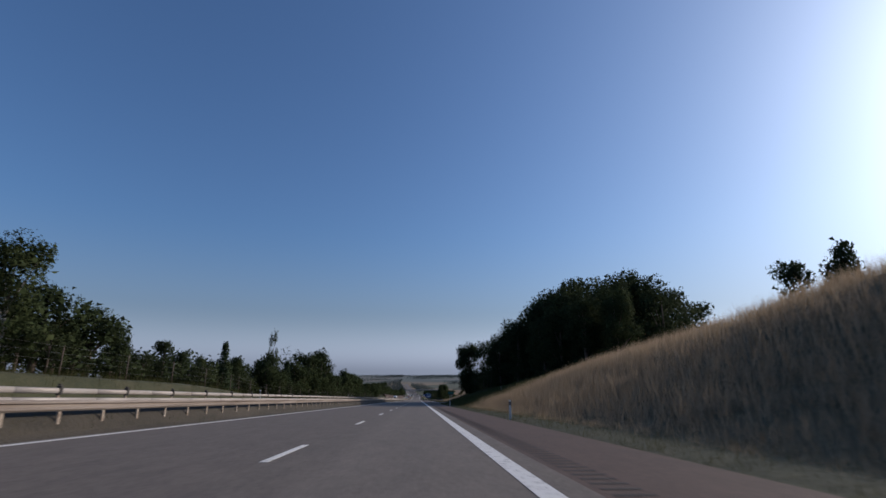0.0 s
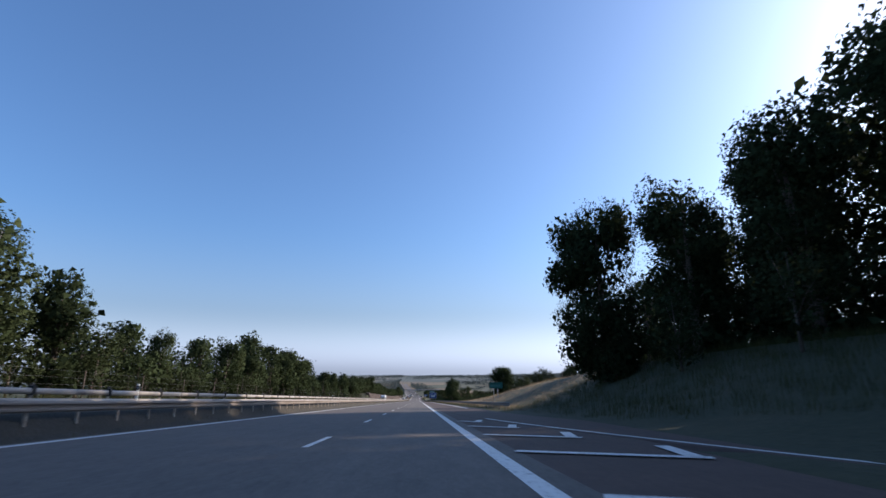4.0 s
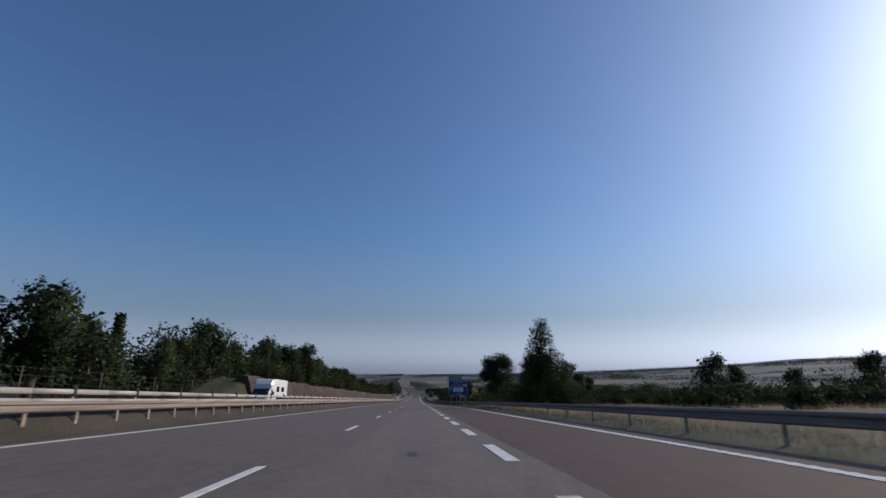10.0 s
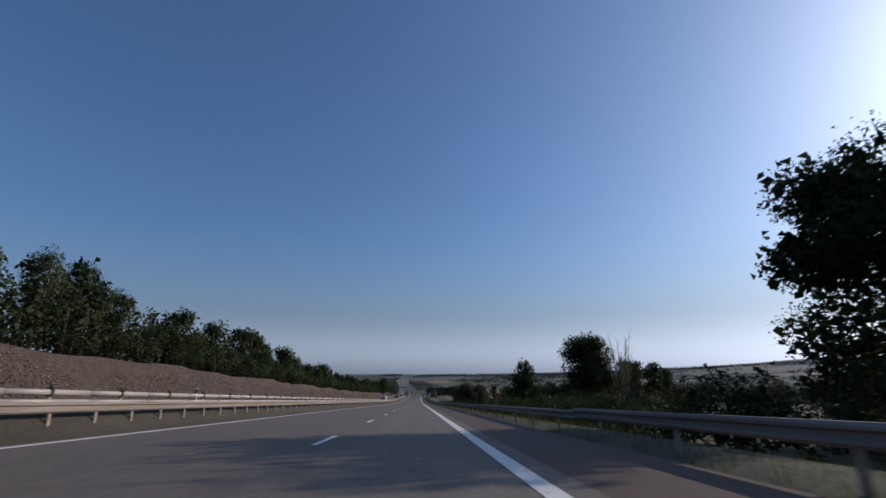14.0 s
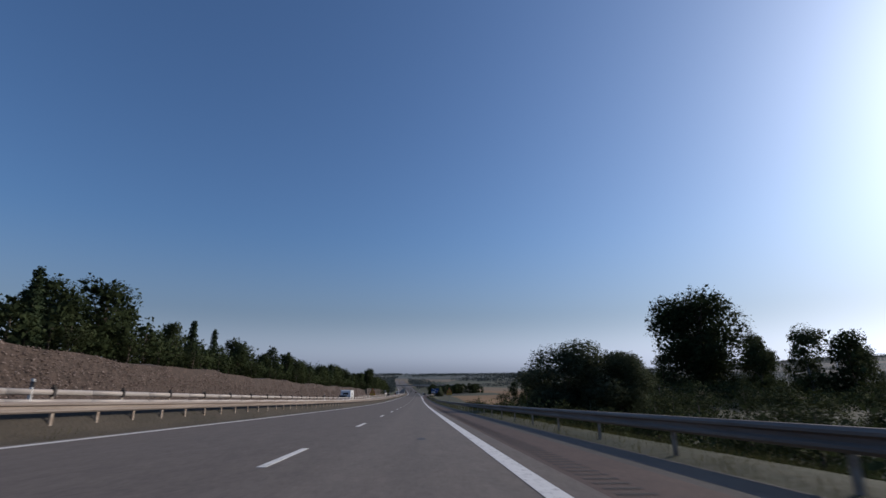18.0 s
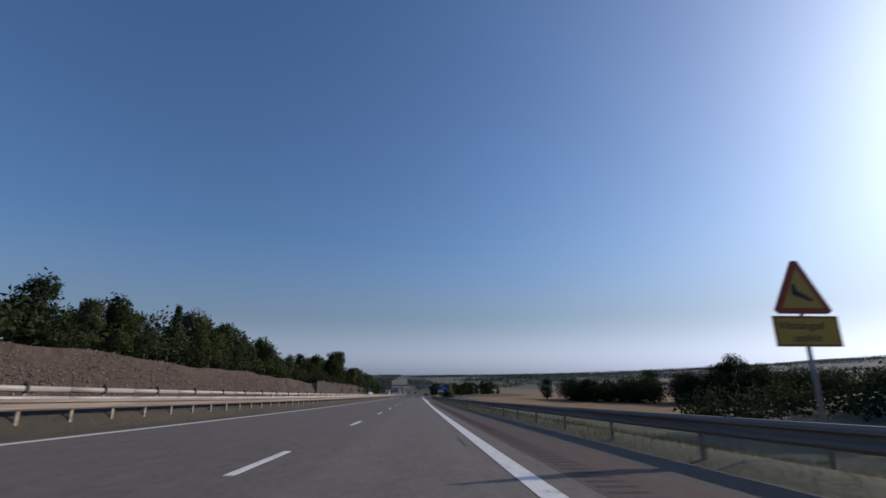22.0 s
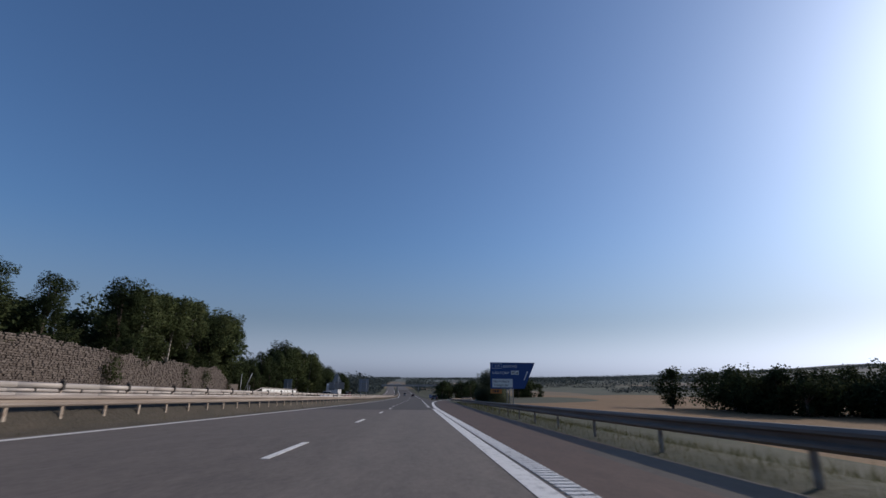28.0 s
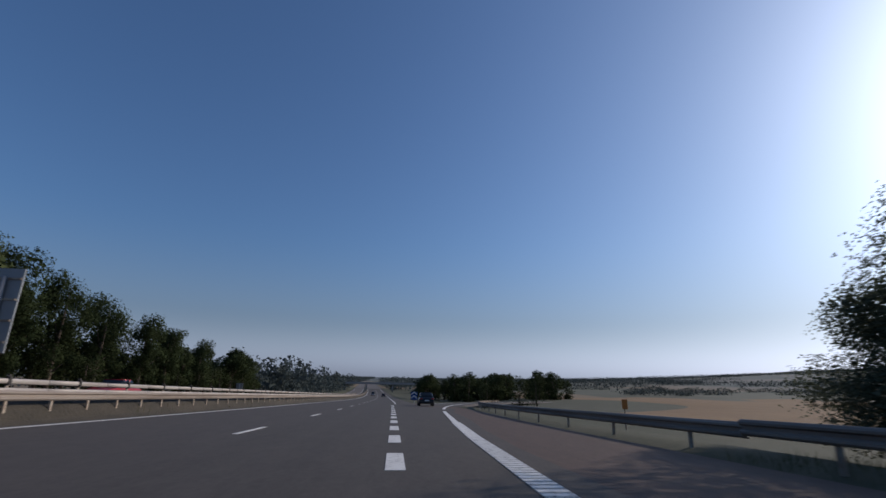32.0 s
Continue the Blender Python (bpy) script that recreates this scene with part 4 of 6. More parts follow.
def tree_kind(kind, seed):
    """Meshes of one tree about ten metres high: trunk with limbs, and crown."""
    pale = kind == "sallow"
    kind = "willow" if pale else kind
    r = random.Random(seed)
    g = Geo()
    if kind == "spruce":
        g.tube([(0, 0, -0.4), (0, 0, 4), (0.05, 0, 9.6)], [0.17, 0.12, 0.02], 7)
        pts = []
        for k in range(620):
            z = 0.6 + 9.6 * r.random() ** 1.25
            rad = (10.2 - z) * 0.3 * (0.55 + 0.45 * abs(math.sin(z * 3.3 + r.uniform(-.4, .4))))
            a, w = r.uniform(0, 6.28), rad * r.random() ** 0.45
            pts.append((math.cos(a) * w, math.sin(a) * w, z - w * 0.28, math.cos(a), math.sin(a), 0.35))
        crown = crown_mesh("crown", pts, 0.55, seed, LEAF_SPRUCE, 0.6, 4)
        return g.mesh("trunk", BARK, True), crown
    if kind == "bare":
        for k in range(17):
            a = r.uniform(0, 6.28)
            e = (math.cos(a) * r.uniform(0.4, 2.9), math.sin(a) * r.uniform(0.4, 2.9), r.uniform(6.5, 10))
            mid = (e[0] * 0.4, e[1] * 0.4, e[2] * 0.5)
            g.tube([(e[0] * 0.05, e[1] * 0.05, -0.3), mid, e], [0.07, 0.035, 0.008], 5)
            for _ in range(14):
                t = r.uniform(0.2, 0.97)
                s = Vector(mid).lerp(Vector(e), t)
                g.tube([s, s + Vector((r.uniform(-.7, .7), r.uniform(-.7, .7), r.uniform(.5, 1.5)))], [0.016, 0.005], 3)
        pts = [(r.gauss(0, 1.2), r.gauss(0, 1.2), r.uniform(1.5, 6)) for _ in range(60)]
        return g.mesh("trunk", BARK, True), crown_mesh("crown", pts, 0.2, seed, LEAF_RUST)
    broad = {"tall": (0.05, 4.0, 20, 0.85), "oak": (0.2, 4.6, 14, 1.0), "ash": (0.09, 3.6, 15, 1.05), "birch": (0.12, 2.6, 13, 1.0), "bush": (0.08, 4.4, 13, 1.0), "willow": (0.07, 4.2, 12, 1.0), "open": (0.2, 3.6, 16, 0.75), "great": (0.16, 5.2, 32, 0.95), "maple": (0.05, 4.3, 24, 0.8), "cone": (0.05, 3.4, 1, 1.0), "forest": (0.02, 3.7, 30, 0.75), "far": (0.06, 4.2, 13, 1.0)}[kind]
    low, spread, n, slim = broad
    masses = lobes(r, n, 10, low, spread, slim)
    if kind == "open":
        masses = masses[1:]
    if kind == "cone":
        masses = []
        for k in range(34):
            z = 0.5 + 9.0 * (k + r.random()) / 34
            a, w = r.uniform(0, 6.28), (10.2 - z) * 0.22
            rad = 0.5 + (10.2 - z) * r.uniform(0.1, 0.16)
            masses.append(((math.cos(a) * w, math.sin(a) * w, z), (rad, rad, rad * 1.1)))
    bole = {"tall": 0.2, "oak": 0.34, "ash": 0.22, "birch": 0.13, "bush": 0.14, "willow": 0.15, "open": 0.13, "great": 0.4, "maple": 0.22, "cone": 0.15, "forest": 0.2, "far": 0.25}[kind]
    lean = (r.uniform(-.3, .3), r.uniform(-.3, .3))
    g.tube([(0, 0, -0.5), (lean[0] * 0.4, lean[1] * 0.4, 2.5), (lean[0], lean[1], 5.5), (lean[0] * 1.4, lean[1] * 1.4, 8.6)], [bole * 1.25, bole, bole * 0.65, bole * 0.15], 8)
    for c, s in masses[1:9]:
        z0 = max(1.0, c[2] * 0.5)
        g.tube([(lean[0] * z0 / 6, lean[1] * z0 / 6, z0), (c[0] * 0.55, c[1] * 0.55, (z0 + c[2]) / 2 + 0.3), c], [bole * 0.42, bole * 0.28, bole * 0.08], 5)
    number, size, inside, thick = {"tall": (2600, 0.205, 900, 0.65), "oak": (2300, 0.22, 800, 1.0), "ash": (2300, 0.19, 760, 0.9), "birch": (3000, 0.15, 700, 0.65), "bush": (460, 0.3, 180, 0.85), "far": (480, 0.5, 200, 1.0),
                                   "willow": (13000, 0.115, 4600, 0.45), "maple": (14000, 0.11, 5000, 0.52), "cone": (9000, 0.12, 1700, 0.4), "forest": (4200, 0.165, 1300, 0.5), "open": (1900, 0.24, 160, 0.5), "great": (15000, 0.1, 7000, 0.5)}[kind]
    if pale:
        number, size, inside, thick = 16000, 0.1, 7000, 0.28
    pts = fill(r, masses, number)
    core = fill(r, [(c, tuple(0.8 * q for q in s)) for c, s in masses], inside)
    if kind in ("birch", "willow"):
        hang = []
        for p in pts:
            hang.append(p)
            if r.random() < 0.3:
                hang.append((p[0] * 1.05, p[1] * 1.05, max(0.2, p[2] - r.uniform(0.3, 0.8)), *p[3:]))
        pts = hang
    # loose shoots that break the outline
    for _ in range({"willow": 40, "maple": 36, "great": 40, "forest": 36}.get(kind, 18)):
        c, s = r.choice(masses)
        d = Vector((r.gauss(0, 1), r.gauss(0, 1), r.uniform(0.2, 1.8))).normalized()
        rise = Vector((d.x * 0.5, d.y * 0.5, 1.0)).normalized()
        long = r.uniform(0.2, 0.55)
        for j in range(7):
            p = Vector((c[0] + d.x * s[0], c[1] + d.y * s[1], c[2] + d.z * s[2])) + rise * long * (j / 6 - 0.25)
            pts.append((p.x, p.y, max(0.2, p.z), *d))
    leaf = {"tall": LEAF, "oak": LEAF, "ash": LEAF, "birch": LEAF_BIRCH, "bush": LEAF_BUSH, "willow": LEAF_WILLOW, "open": LEAF_BIRCH, "great": LEAF, "maple": LEAF, "cone": LEAF, "forest": LEAF, "far": LEAF}[kind]
    return g.mesh("trunk", BARK_PALE if kind == "birch" else BARK, True), leafy_crown(pts, core, size, thick, seed, LEAF_SALLOW if pale else leaf)


KINDS = {}
for kind, many in (("tall", 3), ("oak", 3), ("ash", 4), ("birch", 3), ("spruce", 2), ("bush", 4), ("willow", 2), ("sallow", 1), ("open", 2), ("bare", 1), ("great", 1), ("maple", 1), ("cone", 1), ("forest", 2), ("far", 4)):
    KINDS[kind] = [tree_kind(kind, 31 * k + len(kind) * 7 + 5) for k in range(many)]
LABELS = {
    "tall": ("tall dark tree of the dense roadside wood", "tree"),
    "oak": ("dark green broad oak with a full rounded crown", "tree"), "ash": ("dark green leafy roadside tree", "tree"),
    "birch": ("slender birch with hanging grey-green twigs", "tree"), "spruce": ("dark pointed spruce among the broadleaf trees", "tree"),
    "bush": ("dense dark green bush growing from the ground", "bush"), "willow": ("wide grey-green willow bush beside the rail", "bush"),
    "sallow": ("wide grey-green willow bush beside the rail", "bush"),
    "open": ("thin sunlit tree with sparse leaves", "tree"), "great": ("great old oak with a broad dark crown", "tree"), "maple": ("wide dark leafy tree", "tree"), "cone": ("tall pointed birch", "tree"), "far": ("dark green leafy tree", "tree"), "forest": ("tall dark tree of the dense roadside wood", "tree"), "bare": ("dead pale leafless tree with fine twigs", "tree")}
tree_rng = random.Random(11)


STATION = ((-60, -63), (0, 0), (83.7, 88), (167.4, 175.8), (251, 262.9), (334.8, 348.4), (390.6, 404.4), (474, 488.4), (558, 571.2), (642, 652.4), (753, 755.4), (808, 803.8), (834, 827), (893, 871), (1893, 1871))


def station(y):
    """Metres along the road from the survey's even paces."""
    for (a, va), (b, vb) in zip(STATION, STATION[1:]):
        if y <= b:
            return va + (vb - va) * (y - a) / (b - a)
    return y


def tree(kind, x, y, height, wide=1.0, group="", label="", sink=0.0, which=None):
    """A tree of that height at road place x, y, on the ground."""
    y = station(y)
    meshes = KINDS[kind]
    trunk, crown = meshes[which % len(meshes)] if which is not None else tree_rng.choice(meshes)
    ob = thing("bush" if kind in ("bush", "willow", "sallow") else "tree", label or LABELS[kind][0], LABELS[kind][1], group)
    s = height / 10.0
    ob.matrix_world = Matrix.Translation(Vector((x + shift(y), y, ground_z(x, y) - sink))) @ Matrix.Rotation(tree_rng.uniform(0, 6.28), 4, "Z") @ Matrix.Diagonal((s * wide, s * wide, s, 1))
    part("trunk", trunk, BARK, ob)
    part("crown", crown, LEAF, ob)
    return ob


# left woodland: front row and a second row behind it
LEFT_TOP = ((-60, 12), (20, 12), (30, 12), (36, 9.5), (42, 6.5), (52, 5.0), (62, 5.2), (74, 7.0), (100, 7.2), (122, 8.2), (133, 13), (142, 13), (152, 10), (165, 8), (190, 9), (205, 11), (222, 10.5), (240, 9), (255, 7.8), (290, 8.5), (320, 8), (345, 7.2), (365, 8), (385, 9.5), (405, 10), (420, 9), (470, 8.5), (500, 8), (530, 6.6), (548, 7.2), (566, 7.4), (580, 6.6), (640, 6.6), (665, 6.0), (685, 8.2), (712, 8.6), (730, 6.6), (745, 7.2), (770, 7.6), (780, 7.8), (786, 9), (799, 9.5), (804, 5.5), (817, 5), (824, 4.5), (828, 3), (833, 6.5), (849, 8), (865, 9), (868, 6), (873, 4), (889, 5.5), (898, 5.5), (903, 8.5), (912, 9), (927, 9), (938, 8.5), (952, 7.5), (972, 7), (1000, 7.5))
y = -55.0
while y < 1010:
    h = table(LEFT_TOP, y) * tree_rng.uniform(0.85, 1.16)
    bank_here = 349 < y < 735
    x = -29.5 - tree_rng.uniform(0, 3.5) - (1.0 if bank_here else 0.0)
    kind = tree_rng.choices(("ash", "oak", "birch", "spruce", "bush"), (6, 3, 1.6, 3.5 if 85 < y < 125 else 1.6 if y < 640 else 0.6, 1.6))[0]
    if kind == "bush":
        h *= 0.62
    tree(kind, x, y, h, tree_rng.uniform(0.85, 1.15), "trees of the woodland edge")
    if tree_rng.random() < (0.3 if 190 < y < 335 else 0.95):
        tree("bush", x + 1.9, y + 2, tree_rng.uniform(2.6, 4.4), 1.35, "undergrowth of the woodland edge", "dark undergrowth bush at the woodland edge")
    y += tree_rng.uniform(4.6, 6.6)


def woodland():
    """The wood behind its edge, one mass of leaves over its trunks."""
    r = random.Random(17)
    clouds, stems, k = [], Geo(), 0
    y = -60.0
    while y < 1010:
        h = table(LEFT_TOP, y) * r.uniform(0.9, 1.2)
        at = station(y)
        for x, scale in ((-37 - r.uniform(0, 5), r.uniform(0.9, 1.1)), (-33.5 - r.uniform(0, 2), r.uniform(0.7, 0.95)), (-30.6 - r.uniform(0, 1.5), r.uniform(0.45, 0.75))):
            z = ground_z(x, at)
            tall = h * scale
            w = max(2.2, tall * r.uniform(0.3, 0.4))
            stems.tube([(x + shift(at), at, z - 0.3), (x + shift(at), at, z + tall * 0.7)], [0.16, 0.06], 5)
            pts = []
            for _ in range(120):
                d = Vector((r.gauss(0, 1), r.gauss(0, 1), r.gauss(0, 1))).normalized() * r.random() ** 0.3
                u = 0.5 + 0.45 * d.z
                pts.append((x + shift(at) + d.x * w * (1.15 - u * 0.6), at + d.y * w * (1.15 - u * 0.6), z + 0.1 + tall * u, d.x, d.y, d.z + 0.2))
            clouds.append(leaf_cloud(pts[:70], 0.75, k, 0.1, 2))
            clouds.append(leaf_tips(pts, 0.4, k + 4000, 2))
            k += 1
        y += r.uniform(3.4, 4.6)
    ob = tagged(new("woodland", leaf_mesh("woodland", clouds, LEAF)), "dense dark green woodland behind its edge", "woods", kind="stuff")
    part("stems", stems, BARK, ob)


woodland()
# the tall trees over the stone wall and beyond the opposite bridge rail
grove = random.Random(41)
for y, h in ((786, 11.0), (791, 11.8), (796, 12.2), (800, 10.8), (806, 6.0), (812, 6.2), (817, 6.5), (822, 6.4), (832, 8.4), (836, 8.9), (841, 9.2), (846, 9.5), (851, 10.4), (856, 11.4), (860, 12.2), (864, 12.4), (867, 11.8), (877, 6), (883, 6.3), (889, 7.8), (894, 7.2), (900, 8.5), (904, 11.4), (909, 11.3), (914, 10.8), (920, 11), (926, 11.6), (932, 11), (938, 10.4), (945, 9.8), (952, 9), (960, 8.5), (970, 8)):
    kind = "birch" if (830 < y < 870 or 900 < y < 930) and grove.random() < 0.7 else "forest"
    tree(kind, -28.2 - grove.uniform(0, 1.4), y, h, grove.uniform(0.85, 1.1) * (1.2 if kind == "birch" else 0.95), "trees over the stone wall", "tall drooping birch over the stone wall" if kind == "birch" else "tall dark leafy tree over the stone wall")
tree("open", -33, 102.7, 16, 0.3, "", "tall slender birch standing above the woodland edge", which=0)
for y in (748, 756, 766, 775, 783, 794, 803, 812, 820, 829):
    tree("bush", -25.1, y, tree_rng.uniform(2.6, 4.6), 1.15, "bushes over the stone wall", "dark bush spilling over the stone wall")

for y, h in ((776, 3.0), (797, 4.0), (824, 4.3), (838, 3.6), (844, 3.9), (853, 3.2)):
    tree("bush", -24.1, y, h, 0.75, "bushes over the stone wall", "dark bush hanging down the stone wall")

# the dark wood on the cutting
for x, y, h in ((31.5, 83, 15.5), (36, 79, 16), (29.5, 91, 15.5), (33.5, 93, 17), (28, 99, 15.5), (40, 90, 20), (49, 87, 19), (35, 104, 23), (43, 97, 24), (52, 98, 24), (60, 102, 23), (68, 108, 22), (41, 111, 27), (51, 108, 28), (60, 114, 26), (27, 122, 19), (34, 117, 26), (44, 121, 31), (30, 131, 20), (25, 138, 16), (38, 129, 27), (50, 128, 29), (22, 146, 15), (30, 144, 19), (40, 141, 28), (55, 136, 25), (66, 130, 24), (27, 153, 16), (37, 152, 20), (48, 150, 22), (60, 146, 22), (34, 161, 16), (44, 161, 17)):
    tree("forest" if x < 46 and y < 132 or x < 32 else "tall", x, y, h, tree_rng.uniform(0.9, 1.1), "trees of the dark wood", "tall dark tree of the dense roadside wood")
for x, y, h in ((19, 133, 6), (17.5, 141, 5.5), (20, 126, 6), (17, 150, 5), (23, 160, 6), (26, 117, 6), (31, 108, 7), (33, 126, 7), (36, 136, 8), (30, 138, 7), (28, 147, 7), (34, 146, 8), (40, 116, 8), (42, 132, 8)):
    tree("bush", x, y, h, 1.0, "undergrowth of the dark wood", "dark undergrowth bush at the wood's foot")
tree("maple", 17.0, 152, 18.0, 0.8, "", "dark tree standing out from the wood")
tree("ash", 47, 52, 10.5, 0.8, "trees on the grassy crest", "small tree on the grassy crest", which=0)
tree("ash", 49, 47.5, 11, 0.7, "trees on the grassy crest", "small leafy tree on the grassy crest", which=1)
for x, y, h in ((46, 88, 4.5), (50, 78, 4.5), (52, 70, 4.0), (50, 62, 3.2)):
    tree("bush", x, y, h, 1.0, "bushes on the grassy crest")
tree("forest", 36.8, 209, 12.2, 1.0, "", "lone dark tree with a dense rounded crown on the bank", which=1)
for x, y, h in ((34, 176, 14), (40, 184, 13), (46, 192, 10)):
    tree("oak", x, y, h, 1.0, "trees behind the entry ramp")
for x, y, h in ((27, 214, 3.6), (30, 225, 4.6), (34, 236, 6), (38, 206, 3.5), (40, 248, 5), (27, 229, 5.5), (30, 234, 5.5), (26, 206, 3.6), (24, 203, 3), (28, 210, 3.8), (33, 243, 6.5), (36, 250, 6)):
    tree("bush", x, y, h, 1.3, "hedge on the bank")
for x, y, h, k in ((68.7, 386, 12.6, "ash"), (66, 374, 9, "ash"), (65, 329.5, 11.4, "ash"), (69.4, 322.6, 15.8, "forest"), (64.2, 307, 12.8, "oak"), (62.7, 298, 14.2, "forest"), (71.3, 299, 15.5, "birch"), (63.1, 280.5, 13.2, "birch"), (66, 287, 10, "birch"), (64, 268, 13, "oak"), (67, 345, 8, "ash"), (67, 360, 7, "ash"), (44, 345, 3, "bush"), (37, 338, 3.0, "bush"), (34, 355, 2.6, "bush"), (40, 372, 3.2, "bush"), (45, 338, 3, "bush"), (52, 335, 3.4, "bush"), (56, 360, 3.6, "bush"), (50, 380, 6, "bush"), (44, 388, 6, "bush")):
    tree(k, x, y, h, 1.0, "trees on the field edge")
tree("cone", 16.3, 340, 11.5, 1.1, "", "tall bushy birch beside the guardrail")
tree("bush", 12.5, 344, 5.0, 0.7, "", "low bush at the birch's foot")
tree("maple", 22.4, 409.5, 15.6, 1.12, "", "wide dark leafy tree beside the guardrail")
tree("bush", 15.0, 394, 5.6, 1.1, "", "dark bush behind the direction sign")
tree("open", 26, 392, 9, 1.2, "", "thin sunlit shrub with loose branches")
tree("open", 26.5, 364, 8.5, 1.2, "", "loose sunlit shrub on the field edge")
for x, y, h in ((18, 366, 3.5), (22, 370, 4), (26, 374, 4.2), (19, 379, 3.2), (24, 383, 4.5), (28, 388, 4), (21, 390, 4), (31, 380, 4.5), (21, 398, 4), (35, 372, 4)):
    tree("bush", x, y, h, 1.4, "bushes beside the rail")
for k in range(16):
    tree("bush", tree_rng.uniform(15, 32), 482 + 4.6 * k, tree_rng.uniform(3, 4.6), 1.4, "bushes below the motorway", "dark bush on the slope below the motorway")
for x, y, h in ((21, 399, 6), (25, 403, 6.5), (30, 405, 7), (35, 402, 7), (28, 412, 6), (18, 404, 4.5), (34, 392, 6.5), (40, 398, 7.5)):
    tree("bush", x, y, h, 1.15, "bushes beside the rail")
tree("bare", 21, 439, 9.5, 0.9)
for x, y, h in ((10.5, 424, 2.4), (11, 432, 2.6), (10, 441, 2.2), (12, 449, 2.6), (10.5, 458, 2.4), (11.5, 467, 2.8), (16, 455, 3.6), (10, 486, 2.4), (11, 495, 2.6), (10, 505, 2.4), (10.5, 516, 2.6), (11, 527, 2.4), (24, 452, 4), (26, 470, 4.5), (10.2, 560, 2.6), (11, 570, 2.2), (10, 582, 2.4), (11, 595, 2.0)):
    tree("bush", x, y, h, tree_rng.uniform(1.1, 1.6), "low bushes along the guardrail")
for k in range(46):
    y = 392 + 4.7 * k
    tree("bush", 9.6 + tree_rng.uniform(0, 2.5), y, tree_rng.uniform(1.8, 2.9), tree_rng.uniform(1.0, 1.5), "low bushes along the guardrail")
    if k < 18:
        tree("bush", 16 + tree_rng.uniform(0, 5), y, tree_rng.uniform(2.8, 4.4), tree_rng.uniform(1.1, 1.5), "low bushes along the guardrail")
tree("open", 10.5, 475, 6.0, 0.75, "", "upright leafy shrub beside the guardrail", which=0)
tree("bush", 8.6 + 2, 469, 3.4, 0.7, "low bushes along the guardrail")
tree("willow", 20.5, 551, 8.6, 1.35, "", "wide grey-green shrub beside the guardrail", which=1)
tree("willow", 14.4, 551, 9.6, 1.5, "", "wide grey-green shrub beside the guardrail", which=0)
tree("open", 19.4, 590.6, 8.4, 0.5, "", "small spindly birch above the bushes", which=1)
tree("ash", 21.5, 489, 11.5, 0.95, "", "sunlit leafy tree below the motorway")
tree("great", 100, 670.7, 35.5, 1.2, "", "great old oak with a broad dark crown", which=0)
for k in range(16):
    tree("bush", tree_rng.uniform(18, 46), tree_rng.uniform(572, 625), tree_rng.uniform(3.5, 6), 1.3, "bushes below the motorway", "dark bush on the slope below the motorway")
for x, y, h, k in ((101, 675, 20, "birch"), (112, 685, 19, "ash"), (95, 690, 14, "ash"), (122, 675, 24, "birch"), (55, 612, 8, "bush"), (48, 600, 5, "bush"), (60, 590, 6, "bush"), (40, 590, 4.5, "bush"), (134, 685, 21, "birch"), (42, 636, 9, "open"), (110, 634, 22, "birch"), (120, 631, 20, "ash"), (100, 640, 15, "ash"), (130, 638, 19, "birch"), (92, 676, 10, "bush"), (84, 668, 9, "bush"), (98, 664, 9, "bush"), (106, 673, 11, "bush"), (76, 660, 7, "bush")):
    tree(k, x, y, h, 1.1, "trees round the great oak")
# trees of the farm in the valley
farm_rng = random.Random(8)
for k in range(26):
    x = farm_rng.uniform(94, 250)
    y = 952 - (x - 76) * 0.8 + farm_rng.uniform(-4, 26)
    tree(farm_rng.choice(("far", "far", "bush", "far")), x, y, farm_rng.uniform(10, 16), 1.15, "trees round the farm")
for x, y, h in ((137, 925, 19), (166, 901, 23), (173, 897, 27), (181, 892, 22), (151, 914, 17)):
    tree("forest", x, y, h, 1.15, "trees round the farm", "tall dark leafy tree beside the farm")
tree("sallow", 14.8, 901, 8.1, 1.55, "", "wide grey-green willow bush behind the bridge rail", sink=0.4, which=0)
tree("sallow", 15.6, 902.5, 5.6, 2.1, "", "low shoots at the willow's foot", sink=0.4, which=0)
tree("ash", 83.8, 957, 13.4, 1.15, "", "small leafy tree at the field's edge", which=2)
for x, y, h in ((26, 985, 6), (31, 990, 6.5), (22, 996, 6.5)):
    tree("bush", x, y, h, 1.1, "bushes inside the ramp's bend")
ramp_rng = random.Random(3)
for k in range(46):
    x = ramp_rng.uniform(14, 75)
    tree(ramp_rng.choice(("far", "far", "far", "far")), x, 1065 + ramp_rng.uniform(0, 60), ramp_rng.uniform(6.5, 10.5), 1.3, "wood beyond the exit ramp")


